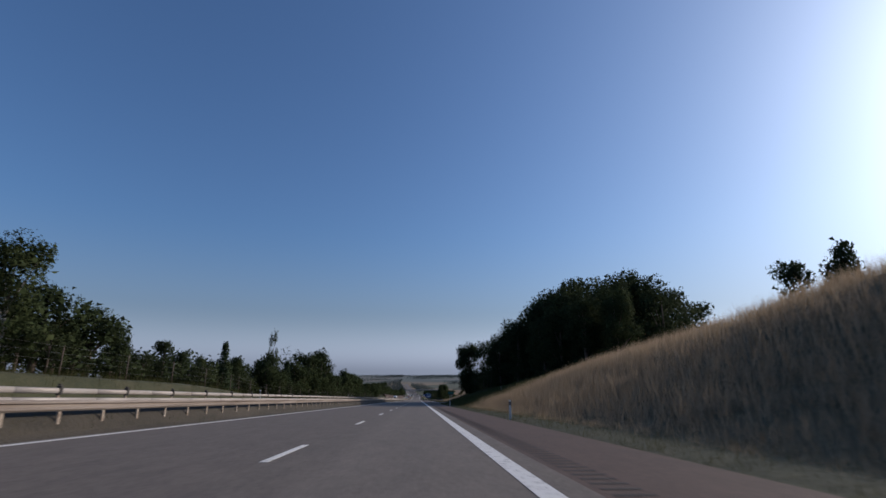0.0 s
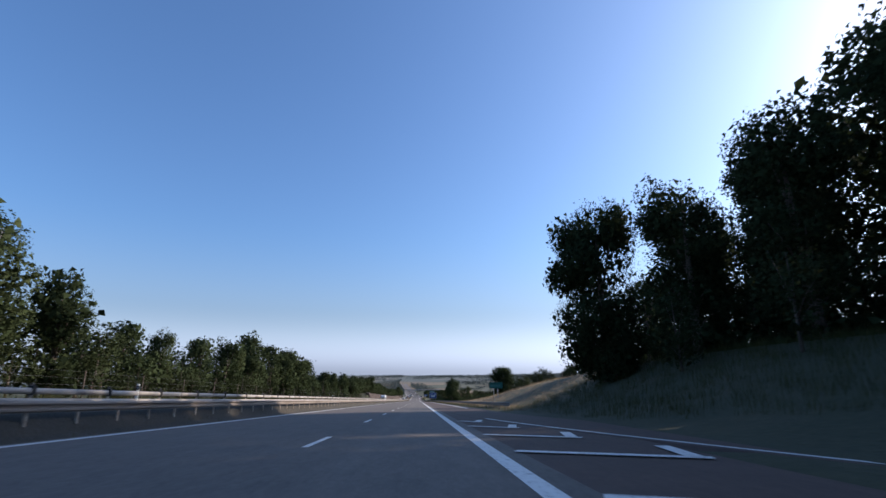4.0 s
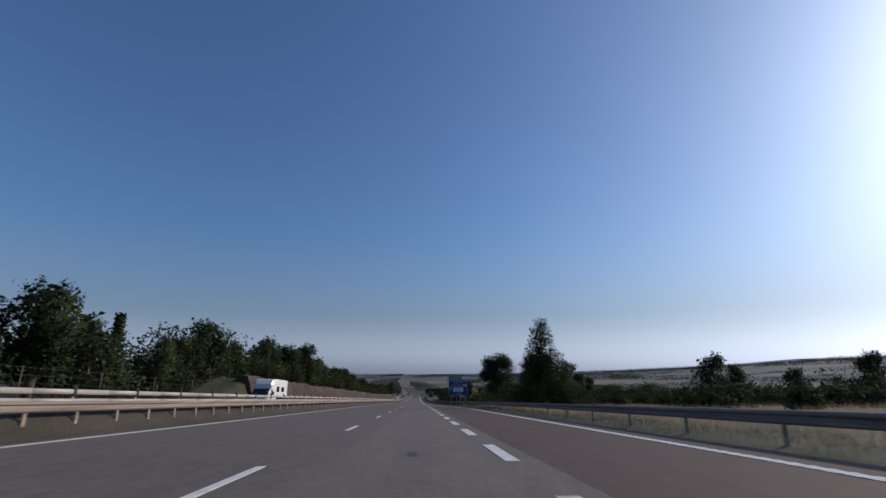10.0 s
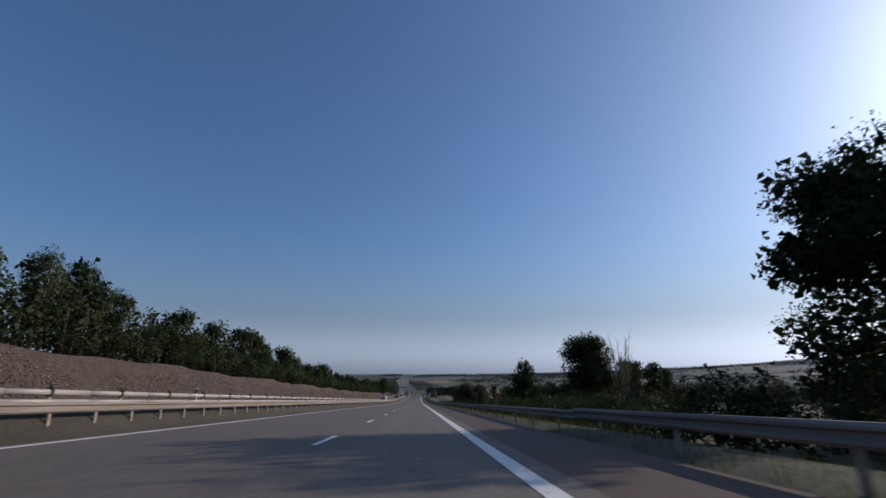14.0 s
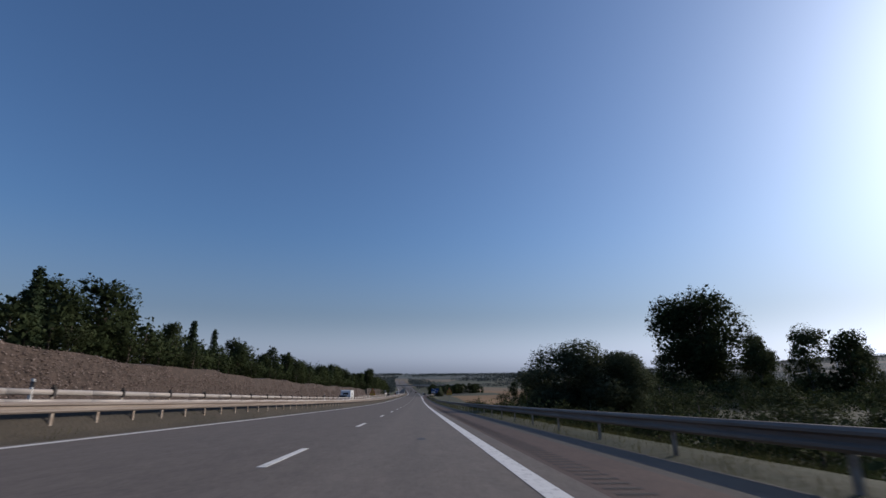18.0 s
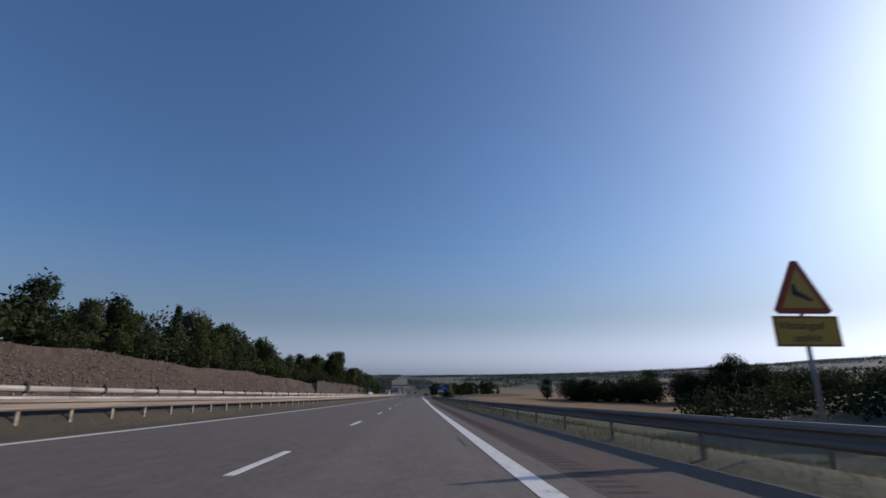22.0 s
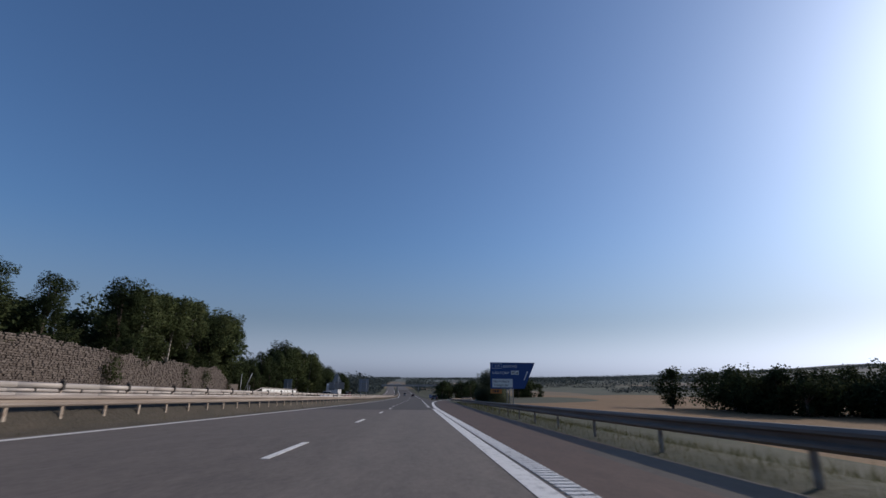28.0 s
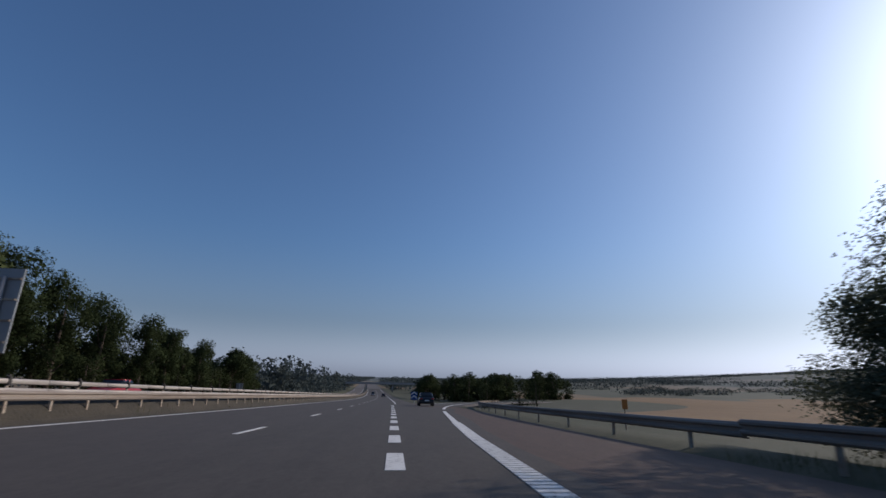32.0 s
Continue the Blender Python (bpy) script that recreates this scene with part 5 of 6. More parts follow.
# ---- woods and hedges far off ----
def far_woods():
    r = np.random.default_rng(12)
    pts = []
    for _ in range(62):
        if r.random() < 0.55:
            x, y = r.uniform(-420, 900), r.uniform(1700, 4700)
        else:
            x, y = r.uniform(250, 1900), r.uniform(1300, 4200)
        if -60 < x - shift(y) < 45:
            continue
        w, d = r.uniform(20, 110) * (1 + y / 3000), r.uniform(8, 35)
        for _ in range(int(40 + w * 0.9)):
            px, py = x + r.normal(0, w / 3.4), y + r.normal(0, d / 3)
            if -34 < px - shift(py) < 22:
                continue
            pts.append((px, py, ground_z(px - shift(py), py) + r.uniform(1, 11)))
    bands, hedge = [], []
    for side, a, b, x0, x1 in ((-1, 1000, 1900, 27, 110), (1, 1330, 1900, 14, 60), (-1, 1900, 2700, 30, 120)):
        for _ in range(6000 if a < 1100 else 2200):
            y = a + (b - a) * r.random() ** 1.5
            x = side * (x0 + (x1 - x0) * r.random() ** 2)
            top = 8.5 + 2.5 * math.sin(y * 0.11) + 1.5 * math.sin(y * 0.31 + x)
            hedge.append((x + shift(y), y, ground_z(x, y) + 0.4 + top * r.random() ** 0.7))
    for _ in range(22):
        y, x, w = r.uniform(2900, 4850), r.uniform(-1500, 2300), r.uniform(200, 800)
        for _ in range(int(w * 0.75)):
            px, py = x + r.uniform(-w, w), y + r.normal(0, 22)
            if abs(px - shift(py)) > 40 or py > 2120:
                bands.append((px, py, ground_z(px - shift(py), py) + r.uniform(1, 12)))
    for _ in range(18):
        y, x, w, turn = r.uniform(900, 3600), r.uniform(500, 1900), r.uniform(70, 200), r.uniform(-0.5, 0.5)
        for _ in range(int(w * 4)):
            u = r.uniform(-w, w)
            px, py = x + u * math.cos(turn) + r.normal(0, 2), y + u * math.sin(turn) + r.normal(0, 2)
            hedge.append((px, py, ground_z(px - shift(py), py) + r.uniform(0.5, 7)))
    for x, y, w in ((250, 1290, 35), (330, 1370, 60), (440, 1520, 80), (170, 1480, 40), (560, 1430, 60), (700, 1600, 110), (300, 1640, 90)):
        for _ in range(w * 9):
            px, py = x + r.uniform(-w, w), y + r.normal(0, 4)
            hedge.append((px + shift(py), py, ground_z(px, py) + 0.3 + (5 + 2 * math.sin(px * 0.13)) * r.random() ** 0.7))
    for _ in range(70):
        far, side, w = r.uniform(1500, 4400), radians(r.uniform(10, 58)), r.uniform(60, 260)
        x, y, turn = far * math.sin(side), 430 + far * math.cos(side), -side + r.uniform(-0.35, 0.35)
        for _ in range(int(w * 1.3)):
            u = r.uniform(-w, w)
            px, py = x + u * math.cos(turn) + r.normal(0, 9), y + u * math.sin(turn) + r.normal(0, 9)
            if py < 4900:
                bands.append((px, py, ground_z(px - shift(py), py) + r.uniform(0.5, 7)))
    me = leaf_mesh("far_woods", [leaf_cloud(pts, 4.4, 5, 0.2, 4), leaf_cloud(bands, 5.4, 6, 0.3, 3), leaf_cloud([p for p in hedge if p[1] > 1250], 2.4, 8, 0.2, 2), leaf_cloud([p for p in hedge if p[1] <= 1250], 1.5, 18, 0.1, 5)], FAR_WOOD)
    tagged(new("far_woods", me), "dark blue-green woods and hedges across the plain, tinted for distance haze", "woods", kind="stuff")


def farm_copse():
    """The close-grown trees round the farm, one mass."""
    r = random.Random(5)
    clouds, k = [], 0
    for _ in range(270):
        x = 95 + 239 * r.random() ** 1.25
        y = 932 - (x - 76) * 0.72 + r.uniform(-6, 22)
        h, z = (r.uniform(8.5, 12.5) + 8.5 * smooth(122, 165, x)) * (1 + 0.45 * noise.noise(Vector((x * 0.09, 0, 2)))), ground_z(x, y)
        pts = []
        for _ in range(170 if h < 15 else 230):
            d = Vector((r.gauss(0, 1), r.gauss(0, 1), r.gauss(0, 1))).normalized() * r.random() ** 0.3
            u = 0.5 + 0.5 * d.z
            pts.append((x + shift(y) + d.x * h * 0.42, y + d.y * h * 0.42, z + 0.2 + h * u, d.x, d.y, d.z + 0.2))
        clouds.append(leaf_cloud(pts, 1.05, k, 0.1, 3))
        k += 1
    tagged(new("farm_copse", leaf_mesh("farm_copse", clouds, LEAF)), "dense dark trees and hedges round the farm", "woods", kind="stuff")


def thicket():
    """Close bushes and brambles on the slope behind the guardrail."""
    r = random.Random(9)
    clouds, tips = [], []
    for k in range(330):
        y = r.uniform(352, 600)
        e = table(RAIL_KEYS, y)
        x = e + 4.2 + 26 * r.random() ** 1.4
        h, z = r.uniform(1.3, 2.5) + 0.04 * (x - e), ground_z(x, y)
        pts = []
        for _ in range(70):
            d = Vector((r.gauss(0, 1), r.gauss(0, 1), abs(r.gauss(0, 1)))).normalized() * r.random() ** 0.35
            pts.append((x + d.x * h * 0.9, y + d.y * h * 0.9, z + h * d.z, *d))
        clouds.append(leaf_cloud(pts[:26], 0.5, k, 0.1, 1))
        tips.append(leaf_tips(pts, 0.24, k, 4))
    for k in range(150):
        y = r.uniform(275, 400)
        x = 23 + r.uniform(0, 31)
        h, z = r.uniform(1.2, 2.2), ground_z(x, y)
        pts = []
        for _ in range(90):
            d = Vector((r.gauss(0, 1), r.gauss(0, 1), abs(r.gauss(0, 1)))).normalized() * r.random() ** 0.35
            pts.append((x + d.x * h * 0.8, y + d.y * h * 0.8, z + h * d.z, *d))
        clouds.append(leaf_cloud(pts[:30], 0.8, k, 0.1, 1))
        tips.append(leaf_tips(pts, 0.34, k + 900, 4))
    for k in range(150):
        x, y = r.uniform(34, 135), r.uniform(612, 690)
        h, z = r.uniform(2.6, 5.2), ground_z(x, y)
        pts = []
        for _ in range(80):
            d = Vector((r.gauss(0, 1), r.gauss(0, 1), abs(r.gauss(0, 1)))).normalized() * r.random() ** 0.35
            pts.append((x + d.x * h, y + d.y * h, z + h * d.z, *d))
        clouds.append(leaf_cloud(pts[:30], 1.1, k, 0.1, 1))
        tips.append(leaf_tips(pts, 0.5, k + 2900, 4))
    # the hedge below the trees on the field edge
    for k in range(90):
        y = 272 + 1.45 * k + r.uniform(-1, 1)
        x = 64 + r.uniform(-3, 4)
        h, z = r.uniform(3.6, 6.0), ground_z(x, y)
        pts = []
        for _ in range(70):
            d = Vector((r.gauss(0, 1), r.gauss(0, 1), abs(r.gauss(0, 1)))).normalized() * r.random() ** 0.35
            pts.append((x + d.x * h * 0.7, y + d.y * h * 0.7, z + h * d.z, *d))
        clouds.append(leaf_cloud(pts[:40], 1.0, k, 0.1, 1))
        tips.append(leaf_tips(pts, 0.4, k + 7100, 3))
    # close undergrowth below the dark wood
    for k in range(190):
        y = r.uniform(80, 168)
        x = 31.5 - 0.11 * (y - 83) + r.uniform(0, 26)
        h, z = r.uniform(3.4, 6.0), ground_z(x, y)
        pts = []
        for _ in range(60):
            d = Vector((r.gauss(0, 1), r.gauss(0, 1), abs(r.gauss(0, 1)))).normalized() * r.random() ** 0.35
            pts.append((x + d.x * h * 0.8, y + d.y * h * 0.8, z + h * d.z, *d))
        clouds.append(leaf_cloud(pts[:40], 1.2, k, 0.1, 1))
        tips.append(leaf_tips(pts, 0.42, k + 5200, 3))
    me = leaf_mesh("thicket", clouds + tips, LEAF)
    tagged(new("thicket", me), "dark thicket of bushes on the slope behind the guardrail", "bushes", kind="stuff")


far_woods()
farm_copse()
thicket()


# ---- grass ----
def grass(name, label, material, spots, seed, n=16, loose=0.3, fine=0.006):
    """Tufts of leaning blades: spots are (x, y, height)."""
    r = np.random.default_rng(seed)
    base_pts = np.array([(x + shift(y), y, ground_z(x, y) - 0.05) for x, y, _ in spots])
    tall = np.array([h for _, _, h in spots])
    p = np.repeat(base_pts, n, 0) + np.column_stack([r.normal(0, loose, len(spots) * n), r.normal(0, loose, len(spots) * n), np.zeros(len(spots) * n)])
    h = np.repeat(tall, n) * r.uniform(0.6, 1.15, len(p))
    a = r.uniform(0, 6.28, len(p))
    side = np.column_stack([np.cos(a), np.sin(a), np.zeros(len(p))]) * fine * (0.7 + h[:, None])
    lean = r.normal(0, 0.22, (len(p), 3)) * h[:, None]
    lean[:, 2] = 0
    upv = np.column_stack([np.zeros(len(p)), np.zeros(len(p)), h])
    v = np.stack([p - side, p + side, p + upv + lean], 1).reshape(-1, 3)
    f = np.arange(len(p) * 3).reshape(-1, 3)
    me = bpy.data.meshes.new(name)
    me.from_pydata(v.tolist(), [], f.tolist())
    me.materials.append(material)
    tagged(new(name, me), label, "grass", kind="stuff")


gr = random.Random(21)


def keep(x, y):
    """Where grass may grow: off the ramps."""
    for path, w in ((ENTRY, 3.0), (EXIT, 4.2)):
        for px, py in path:
            if abs(px - x) + abs(py - y) < 40 and (px - x) ** 2 + (py - y) ** 2 < w * w * 1.3:
                return False
    return True


spots = []
# spots for olive grass whose dark colour carries the wood's shade
shaded = []
while len(spots) < 11000:
    y, u = gr.uniform(-10, 118), 1.9 + 23 * gr.random() ** 1.3
    x = edge_right(y) + u
    if keep(x, y):
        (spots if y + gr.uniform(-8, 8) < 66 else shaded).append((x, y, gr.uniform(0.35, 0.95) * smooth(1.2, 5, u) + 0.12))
while len(spots) < 17500:
    y, u = gr.uniform(160, 380), 2.2 + 26 * gr.random() ** 1.2
    x = edge_right(y) + u
    if keep(x, y):
        spots.append((x, y, gr.uniform(0.2, 0.55)))
grass("tall_grass", "tall bleached dry grass on the cutting and bank", GRASS_DRY, spots, 2)
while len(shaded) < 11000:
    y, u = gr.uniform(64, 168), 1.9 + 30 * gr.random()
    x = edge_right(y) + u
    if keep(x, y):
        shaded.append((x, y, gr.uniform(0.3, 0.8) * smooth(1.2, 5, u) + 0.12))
grass("shaded_grass", "olive grass on the bank below the wood, dark to stand in for its shade", GRASS_GREEN, shaded, 12)
spots = []
while len(spots) < 15000:
    y = gr.uniform(160, 880)
    x = table(RAIL_KEYS, y) + gr.uniform(-0.55, 3.2)
    if keep(x, y):
        spots.append((x, y, gr.uniform(0.1, 0.32)))
for _ in range(2600):
    y = gr.uniform(-10, 118)
    spots.append((edge_right(y) + gr.uniform(0.15, 2.4), y, gr.uniform(0.08, 0.25)))
for _ in range(1600):
    y = gr.uniform(0, 960)
    spots.append((gr.uniform(-12.4, -9.9), y, gr.uniform(0.12, 0.42)))
for _ in range(3500):
    y = gr.uniform(-10, 363)
    spots.append((-23.4 - gr.uniform(0, 5), y, gr.uniform(0.3, 0.9)))
grass("verge_grass", "mixed green and dry verge grass under the guardrails", GRASS_GREEN, spots, 3, 11)

# the ripe field beside the motorway
g = Geo()
xs = [24 + 9 * k for k in range(30)]
ys = list(range(690, 1250, 8))
for y in ys:
    for x in xs:
        near_edge = 24 + 60 * smooth(930, 1010, y)
        px = near_edge + (x - 24)
        g.v.append((px + shift(y), y, ground_z(px, y) + (0.35 if x > 24 else -0.2)))
for i in range(len(ys) - 1):
    for j in range(len(xs) - 1):
        n = len(xs)
        g.f.append((i * n + j, i * n + j + 1, (i + 1) * n + j + 1, (i + 1) * n + j))
tagged(part("wheat_field", g, WHEAT, smoothed=True, tidy=False), "ripe golden-brown wheat field in the valley", "field", kind="stuff")


# ---- signs ----
def panel(w, h, thick=0.04):
    """A flat panel standing on its lower left corner, facing back along the road."""
    return Geo().box((w / 2, 0, h / 2), (w, thick, h))


def lettering(text, size, x, z, material, parent, out=0.026, wide=1.0):
    """Raised letters of a sign, their left foot at x, z."""
    curve = bpy.data.curves.new("lettering", "FONT")
    curve.body, curve.size, curve.extrude = text, size, 0.002
    temp = new("lettering", curve)
    bpy.context.view_layer.update()
    me = bpy.data.meshes.new_from_object(temp.evaluated_get(bpy.context.evaluated_depsgraph_get()))
    bpy.data.objects.remove(temp)
    me.materials.clear()
    me.materials.append(material)
    ob = part("lettering", me, material, parent)
    ob.matrix_basis = Matrix.Translation((x, -out, z)) @ Matrix.Rotation(radians(90), 4, "X") @ Matrix.Diagonal((wide, 1, 1, 1))
    return ob


def frame_lines(x, z, w, h, t, material, parent, name="border", out=0.024):
    g = Geo()
    for c, s in (((x + w / 2, -out, z), (w + t, 0.006, t)), ((x + w / 2, -out, z + h), (w + t, 0.006, t)), ((x, -out, z + h / 2), (t, 0.006, h - t)), ((x + w, -out, z + h / 2), (t, 0.006, h - t))):
        g.box(c, s)
    return part(name, g, material, parent)


def plate(x, z, w, h, material, parent, name="plate", out=0.023):
    return part(name, Geo().box((x + w / 2, -out, z + h / 2), (w, 0.008, h)), material, parent)


def bars(x, z, widths, h, gap, material, parent, out=0.028):
    for w in widths:
        plate(x, z, w, h, material, parent, "print_bar", out)
        x += w + gap


def legs(xs, top, parent, r=0.06):
    for x in xs:
        part("leg", Geo().tube([(x, 0.07, -0.6), (x, 0.07, top)], [r, r], 8), ALU, parent, smoothed=True)


def arrow(pts, w, parent, out=0.028):
    """A bent white arrow through pts (x, z), its head at the last."""
    g = Geo()
    for (a, b), (c, d) in zip(pts, pts[1:]):
        v = Vector((c - a, d - b)).normalized()
        n = Vector((-v.y, v.x)) * w / 2
        g.face(*[(p, -out, q) for p, q in ((a + n.x, b + n.y), (a - n.x, b - n.y), (c - n.x, d - n.y), (c + n.x, d + n.y))])
    v = Vector((pts[-1][0] - pts[-2][0], pts[-1][1] - pts[-2][1])).normalized()
    n = Vector((-v.y, v.x)) * w * 1.3
    e = Vector(pts[-1])
    g.face(*[(p.x, -out, p.y) for p in (e + n - v * w * 0.3, e - n - v * w * 0.3, e + v * w * 1.7)])
    return part("arrow", g, SIGN_WHITE, parent, tidy=False)


big = thing("direction_sign", "large blue and green direction sign on steel posts", "road sign")
big.matrix_world = upright(6.1, 390.3, 0.0)
Z = 1.85
blue = part("blue_panel", panel(3.95, 3.02), SIGN_BLUE, big)
blue.location.z = Z
green = part("green_panel", panel(2.7, 0.86), SIGN_GREEN, big, "green upper panel with white arrow")
green.location.z = Z + 3.05
frame_lines(0.03, 0.03, 3.89, 2.96, 0.03, SIGN_WHITE, blue)
frame_lines(0.03, 0.03, 2.64, 0.8, 0.03, SIGN_WHITE, green)
arrow(((0.42, 0.16), (0.42, 0.5)), 0.11, green)
frame_lines(0.82, 0.17, 0.72, 0.5, 0.03, SIGN_WHITE, green)
frame_lines(1.62, 0.17, 0.92, 0.5, 0.03, SIGN_WHITE, green)
lettering("E6", 0.42, 0.95, 0.28, SIGN_WHITE, green)
lettering("E20", 0.42, 1.72, 0.28, SIGN_WHITE, green)
frame_lines(0.95, 2.42, 1.02, 0.48, 0.03, SIGN_WHITE, blue)
lettering("115", 0.42, 1.15, 2.52, SIGN_WHITE, blue)
lettering("BÅSTAD", 0.4, 2.12, 2.52, SIGN_WHITE, blue, wide=0.95)
lettering("VÅXTORP", 0.4, 0.88, 1.82, SIGN_WHITE, blue, wide=0.95)
plate(2.88, 1.76, 0.42, 0.42, SIGN_WHITE, blue)
plate(3.36, 1.76, 0.42, 0.42, SIGN_WHITE, blue)
bars(2.98, 1.88, (0.08, 0.1), 0.2, 0.03, SIGN_BLACK, blue)
bars(3.46, 1.84, (0.06, 0.12), 0.18, 0.03, SIGN_BLACK, blue)
plate(0.9, 0.72, 2.1, 0.86, SIGN_WHITE, blue, "tourist_plate")
lettering("Norrvikens", 0.36, 1.0, 1.22, SIGN_BLACK, blue, 0.03, 1.02)
lettering("Trädgårdar", 0.36, 1.0, 0.84, SIGN_BLACK, blue, 0.03, 1.0)
lettering("400 m", 0.36, 1.75, 0.22, SIGN_WHITE, blue)
arrow(((0.42, 1.0), (0.42, 1.72), (0.58, 1.98)), 0.09, blue)
orange = part("exit_plate", panel(1.05, 0.4), SIGN_ORANGE, big, "orange number plate")
orange.location = (0.2, 0, Z - 0.44)
bars(0.15, 0.1, (0.07, 0.16, 0.16), 0.2, 0.09, SIGN_BLACK, orange)
legs((0.5, 1.6, 2.3), Z + 3.98, big)
legs((3.4,), Z + 2.9, big)

turn = thing("exit_sign", "blue slant-edged exit sign with white plate above the guardrail", "road sign")
turn.matrix_world = upright(8.25, 834.6, 0.0)
Z = 2.05
shape = Geo().prism(((0, 0), (3.95, 0), (5.25, 2.92), (0, 2.92)), -0.02, 0.02, "y")
blue = part("blue_panel", shape, SIGN_BLUE, turn)
blue.location.z = Z
frame_lines(0.22, 2.24, 1.12, 0.56, 0.03, SIGN_WHITE, blue)
lettering("115", 0.42, 0.5, 2.36, SIGN_WHITE, blue)
lettering("BÅSTAD", 0.42, 1.52, 2.34, SIGN_WHITE, blue, wide=1.05)
lettering("VÅXTORP", 0.42, 0.2, 1.6, SIGN_WHITE, blue, wide=1.05)
plate(2.42, 1.56, 0.42, 0.44, SIGN_WHITE, blue)
plate(2.9, 1.56, 0.42, 0.44, SIGN_WHITE, blue)
bars(2.52, 1.68, (0.08, 0.1), 0.2, 0.03, SIGN_BLACK, blue)
bars(3.02, 1.64, (0.06, 0.12), 0.18, 0.03, SIGN_BLACK, blue)
plate(0.22, 0.14, 2.35, 0.94, SIGN_WHITE, blue, "tourist_plate")
lettering("Norrvikens", 0.4, 0.32, 0.68, SIGN_BLACK, blue, 0.03, 1.02)
lettering("Trädgårdar", 0.4, 0.32, 0.26, SIGN_BLACK, blue, 0.03, 1.0)
arrow(((3.92, 0.95), (4.3, 1.8)), 0.1, blue)
orange = part("exit_plate", panel(1.3, 0.5), SIGN_ORANGE, turn, "dull orange number plate")
orange.location.z = Z - 0.54
bars(0.25, 0.13, (0.08, 0.2, 0.2), 0.24, 0.1, SIGN_BLACK, orange)
legs((1.9, 2.2, 2.6), Z + 2.7, turn)

county = thing("place_sign", "green place sign with unreadable white letters on the grassy bank", "road sign")
county.matrix_world = upright(12.3, 200.8, 1.25)
board = part("green_panel", panel(2.35, 1.02), SIGN_GREEN, county)
board.location.z = 1.62
bars(0.25, 0.3, (0.2, 0.22, 0.2, 0.22, 0.2, 0.22), 0.36, 0.09, plain("faded_sign_print", (0.05, 0.2, 0.17), 0.5), board)
legs((0.8, 1.5), 2.5, county)


def deer_sign(x, y, up, label):
    ob = thing("warning_sign", label, "road sign", "wildlife warning signs")
    ob.matrix_world = upright(x, y, up)
    tri = Geo().prism(((-0.58, 0.0), (-0.5, -0.07), (0.5, -0.07), (0.58, 0.0), (0.07, 0.98), (-0.07, 0.98)), -0.012, 0.012, "y")
    t = part("triangle", tri, SIGN_RED, ob, "red-bordered yellow triangle", bevel=0.004)
    t.location.z = 2.2
    part("triangle_face", Geo().prism(((-0.42, 0.04), (0.42, 0.04), (0.0, 0.84)), -0.02, -0.013, "y"), SIGN_YELLOW, t)
    part("symbol", Geo().prism(((-0.18, 0.3), (0.2, 0.16), (0.24, 0.2), (-0.06, 0.38), (-0.1, 0.52), (-0.16, 0.5)), -0.026, -0.021, "y"), SIGN_BLACK, t)
    p = part("text_plate", Geo().box((0, 0, 0.24), (1.3, 0.022, 0.58)), SIGN_YELLOW, ob)
    p.location.z = 1.56
    frame_lines(-0.62, -0.02, 1.24, 0.52, 0.025, SIGN_RED, p, out=0.013)
    lettering("Viltstängsel", 0.2, -0.56, 0.28, SIGN_BLACK, p, 0.014, 1.0)
    lettering("upphör", 0.2, -0.32, 0.05, SIGN_BLACK, p, 0.014, 1.0)
    part("pole", Geo().tube([(0, 0.05, -0.9), (0, 0.05, 3.1)], [0.04, 0.04], 8), ALU, ob, smoothed=True)


deer_sign(7.4, 634.0, 0.4, "yellow wildlife warning triangle with text plate beyond the guardrail")
deer_sign(-11.3, 634.0, 0.3, "yellow wildlife warning triangle with text plate on the median")


def sign_back(x, y, w, h, z, label, legs_at):
    ob = thing("traffic_sign", label, "road sign", "backs of signs for oncoming traffic")
    ob.matrix_world = upright(x, y, 0.0)
    b = part("back_panel", Geo().box((0, 0, h / 2), (w, 0.05, h)), ALU, ob)
    b.location.z = z
    for k in range(4):
        part("stiffener", Geo().box((0, -0.05, h * (k + 0.5) / 4), (w * 0.96, 0.05, 0.06)), POST, b)
    for lx in legs_at:
        part("leg", Geo().tube([(lx, -0.1, -0.6), (lx, -0.1, z + h * 0.9)], [0.07, 0.07], 8), ALU, ob, smoothed=True)


sign_back(-12.2, 887, 2.2, 2.7, 2.1, "grey back of a tall sign on the median", (-0.6, 0.6))
warn = thing("traffic_sign", "grey back of a triangular warning sign and plate on braced poles", "road sign", "backs of signs for oncoming traffic")
warn.matrix_world = upright(-12.4, 853, 0.3)
b = part("back_panel", Geo().box((0, 0, 0.5), (2.3, 0.04, 1.0)), ALU, warn)
b.location.z = 1.8
for k in range(5):
    part("stiffener", Geo().box((0, -0.04, 0.1 + 0.2 * k), (2.25, 0.04, 0.05)), POST, b)
part("triangle_back", Geo().prism(((-0.72, 2.85), (0.72, 2.85), (0.08, 4.1), (-0.08, 4.1)), -0.02, 0.02, "y"), ALU, warn, bevel=0.004)
for lx, top in ((-0.3, 3.7), (0.22, 3.7)):
    part("leg", Geo().tube([(lx, -0.09, -0.5), (lx, -0.09, top)], [0.045, 0.045], 8), ALU, warn, smoothed=True)
part("brace", Geo().tube([(-0.3, -0.09, 2.9), (-0.95, -0.5, 0.2)], [0.035, 0.035], 6), ALU, warn, smoothed=True)
sign_back(-24.8, 872, 1.5, 2.1, 2.0, "grey back of a small sign beyond the opposite bridge rail", (0,))
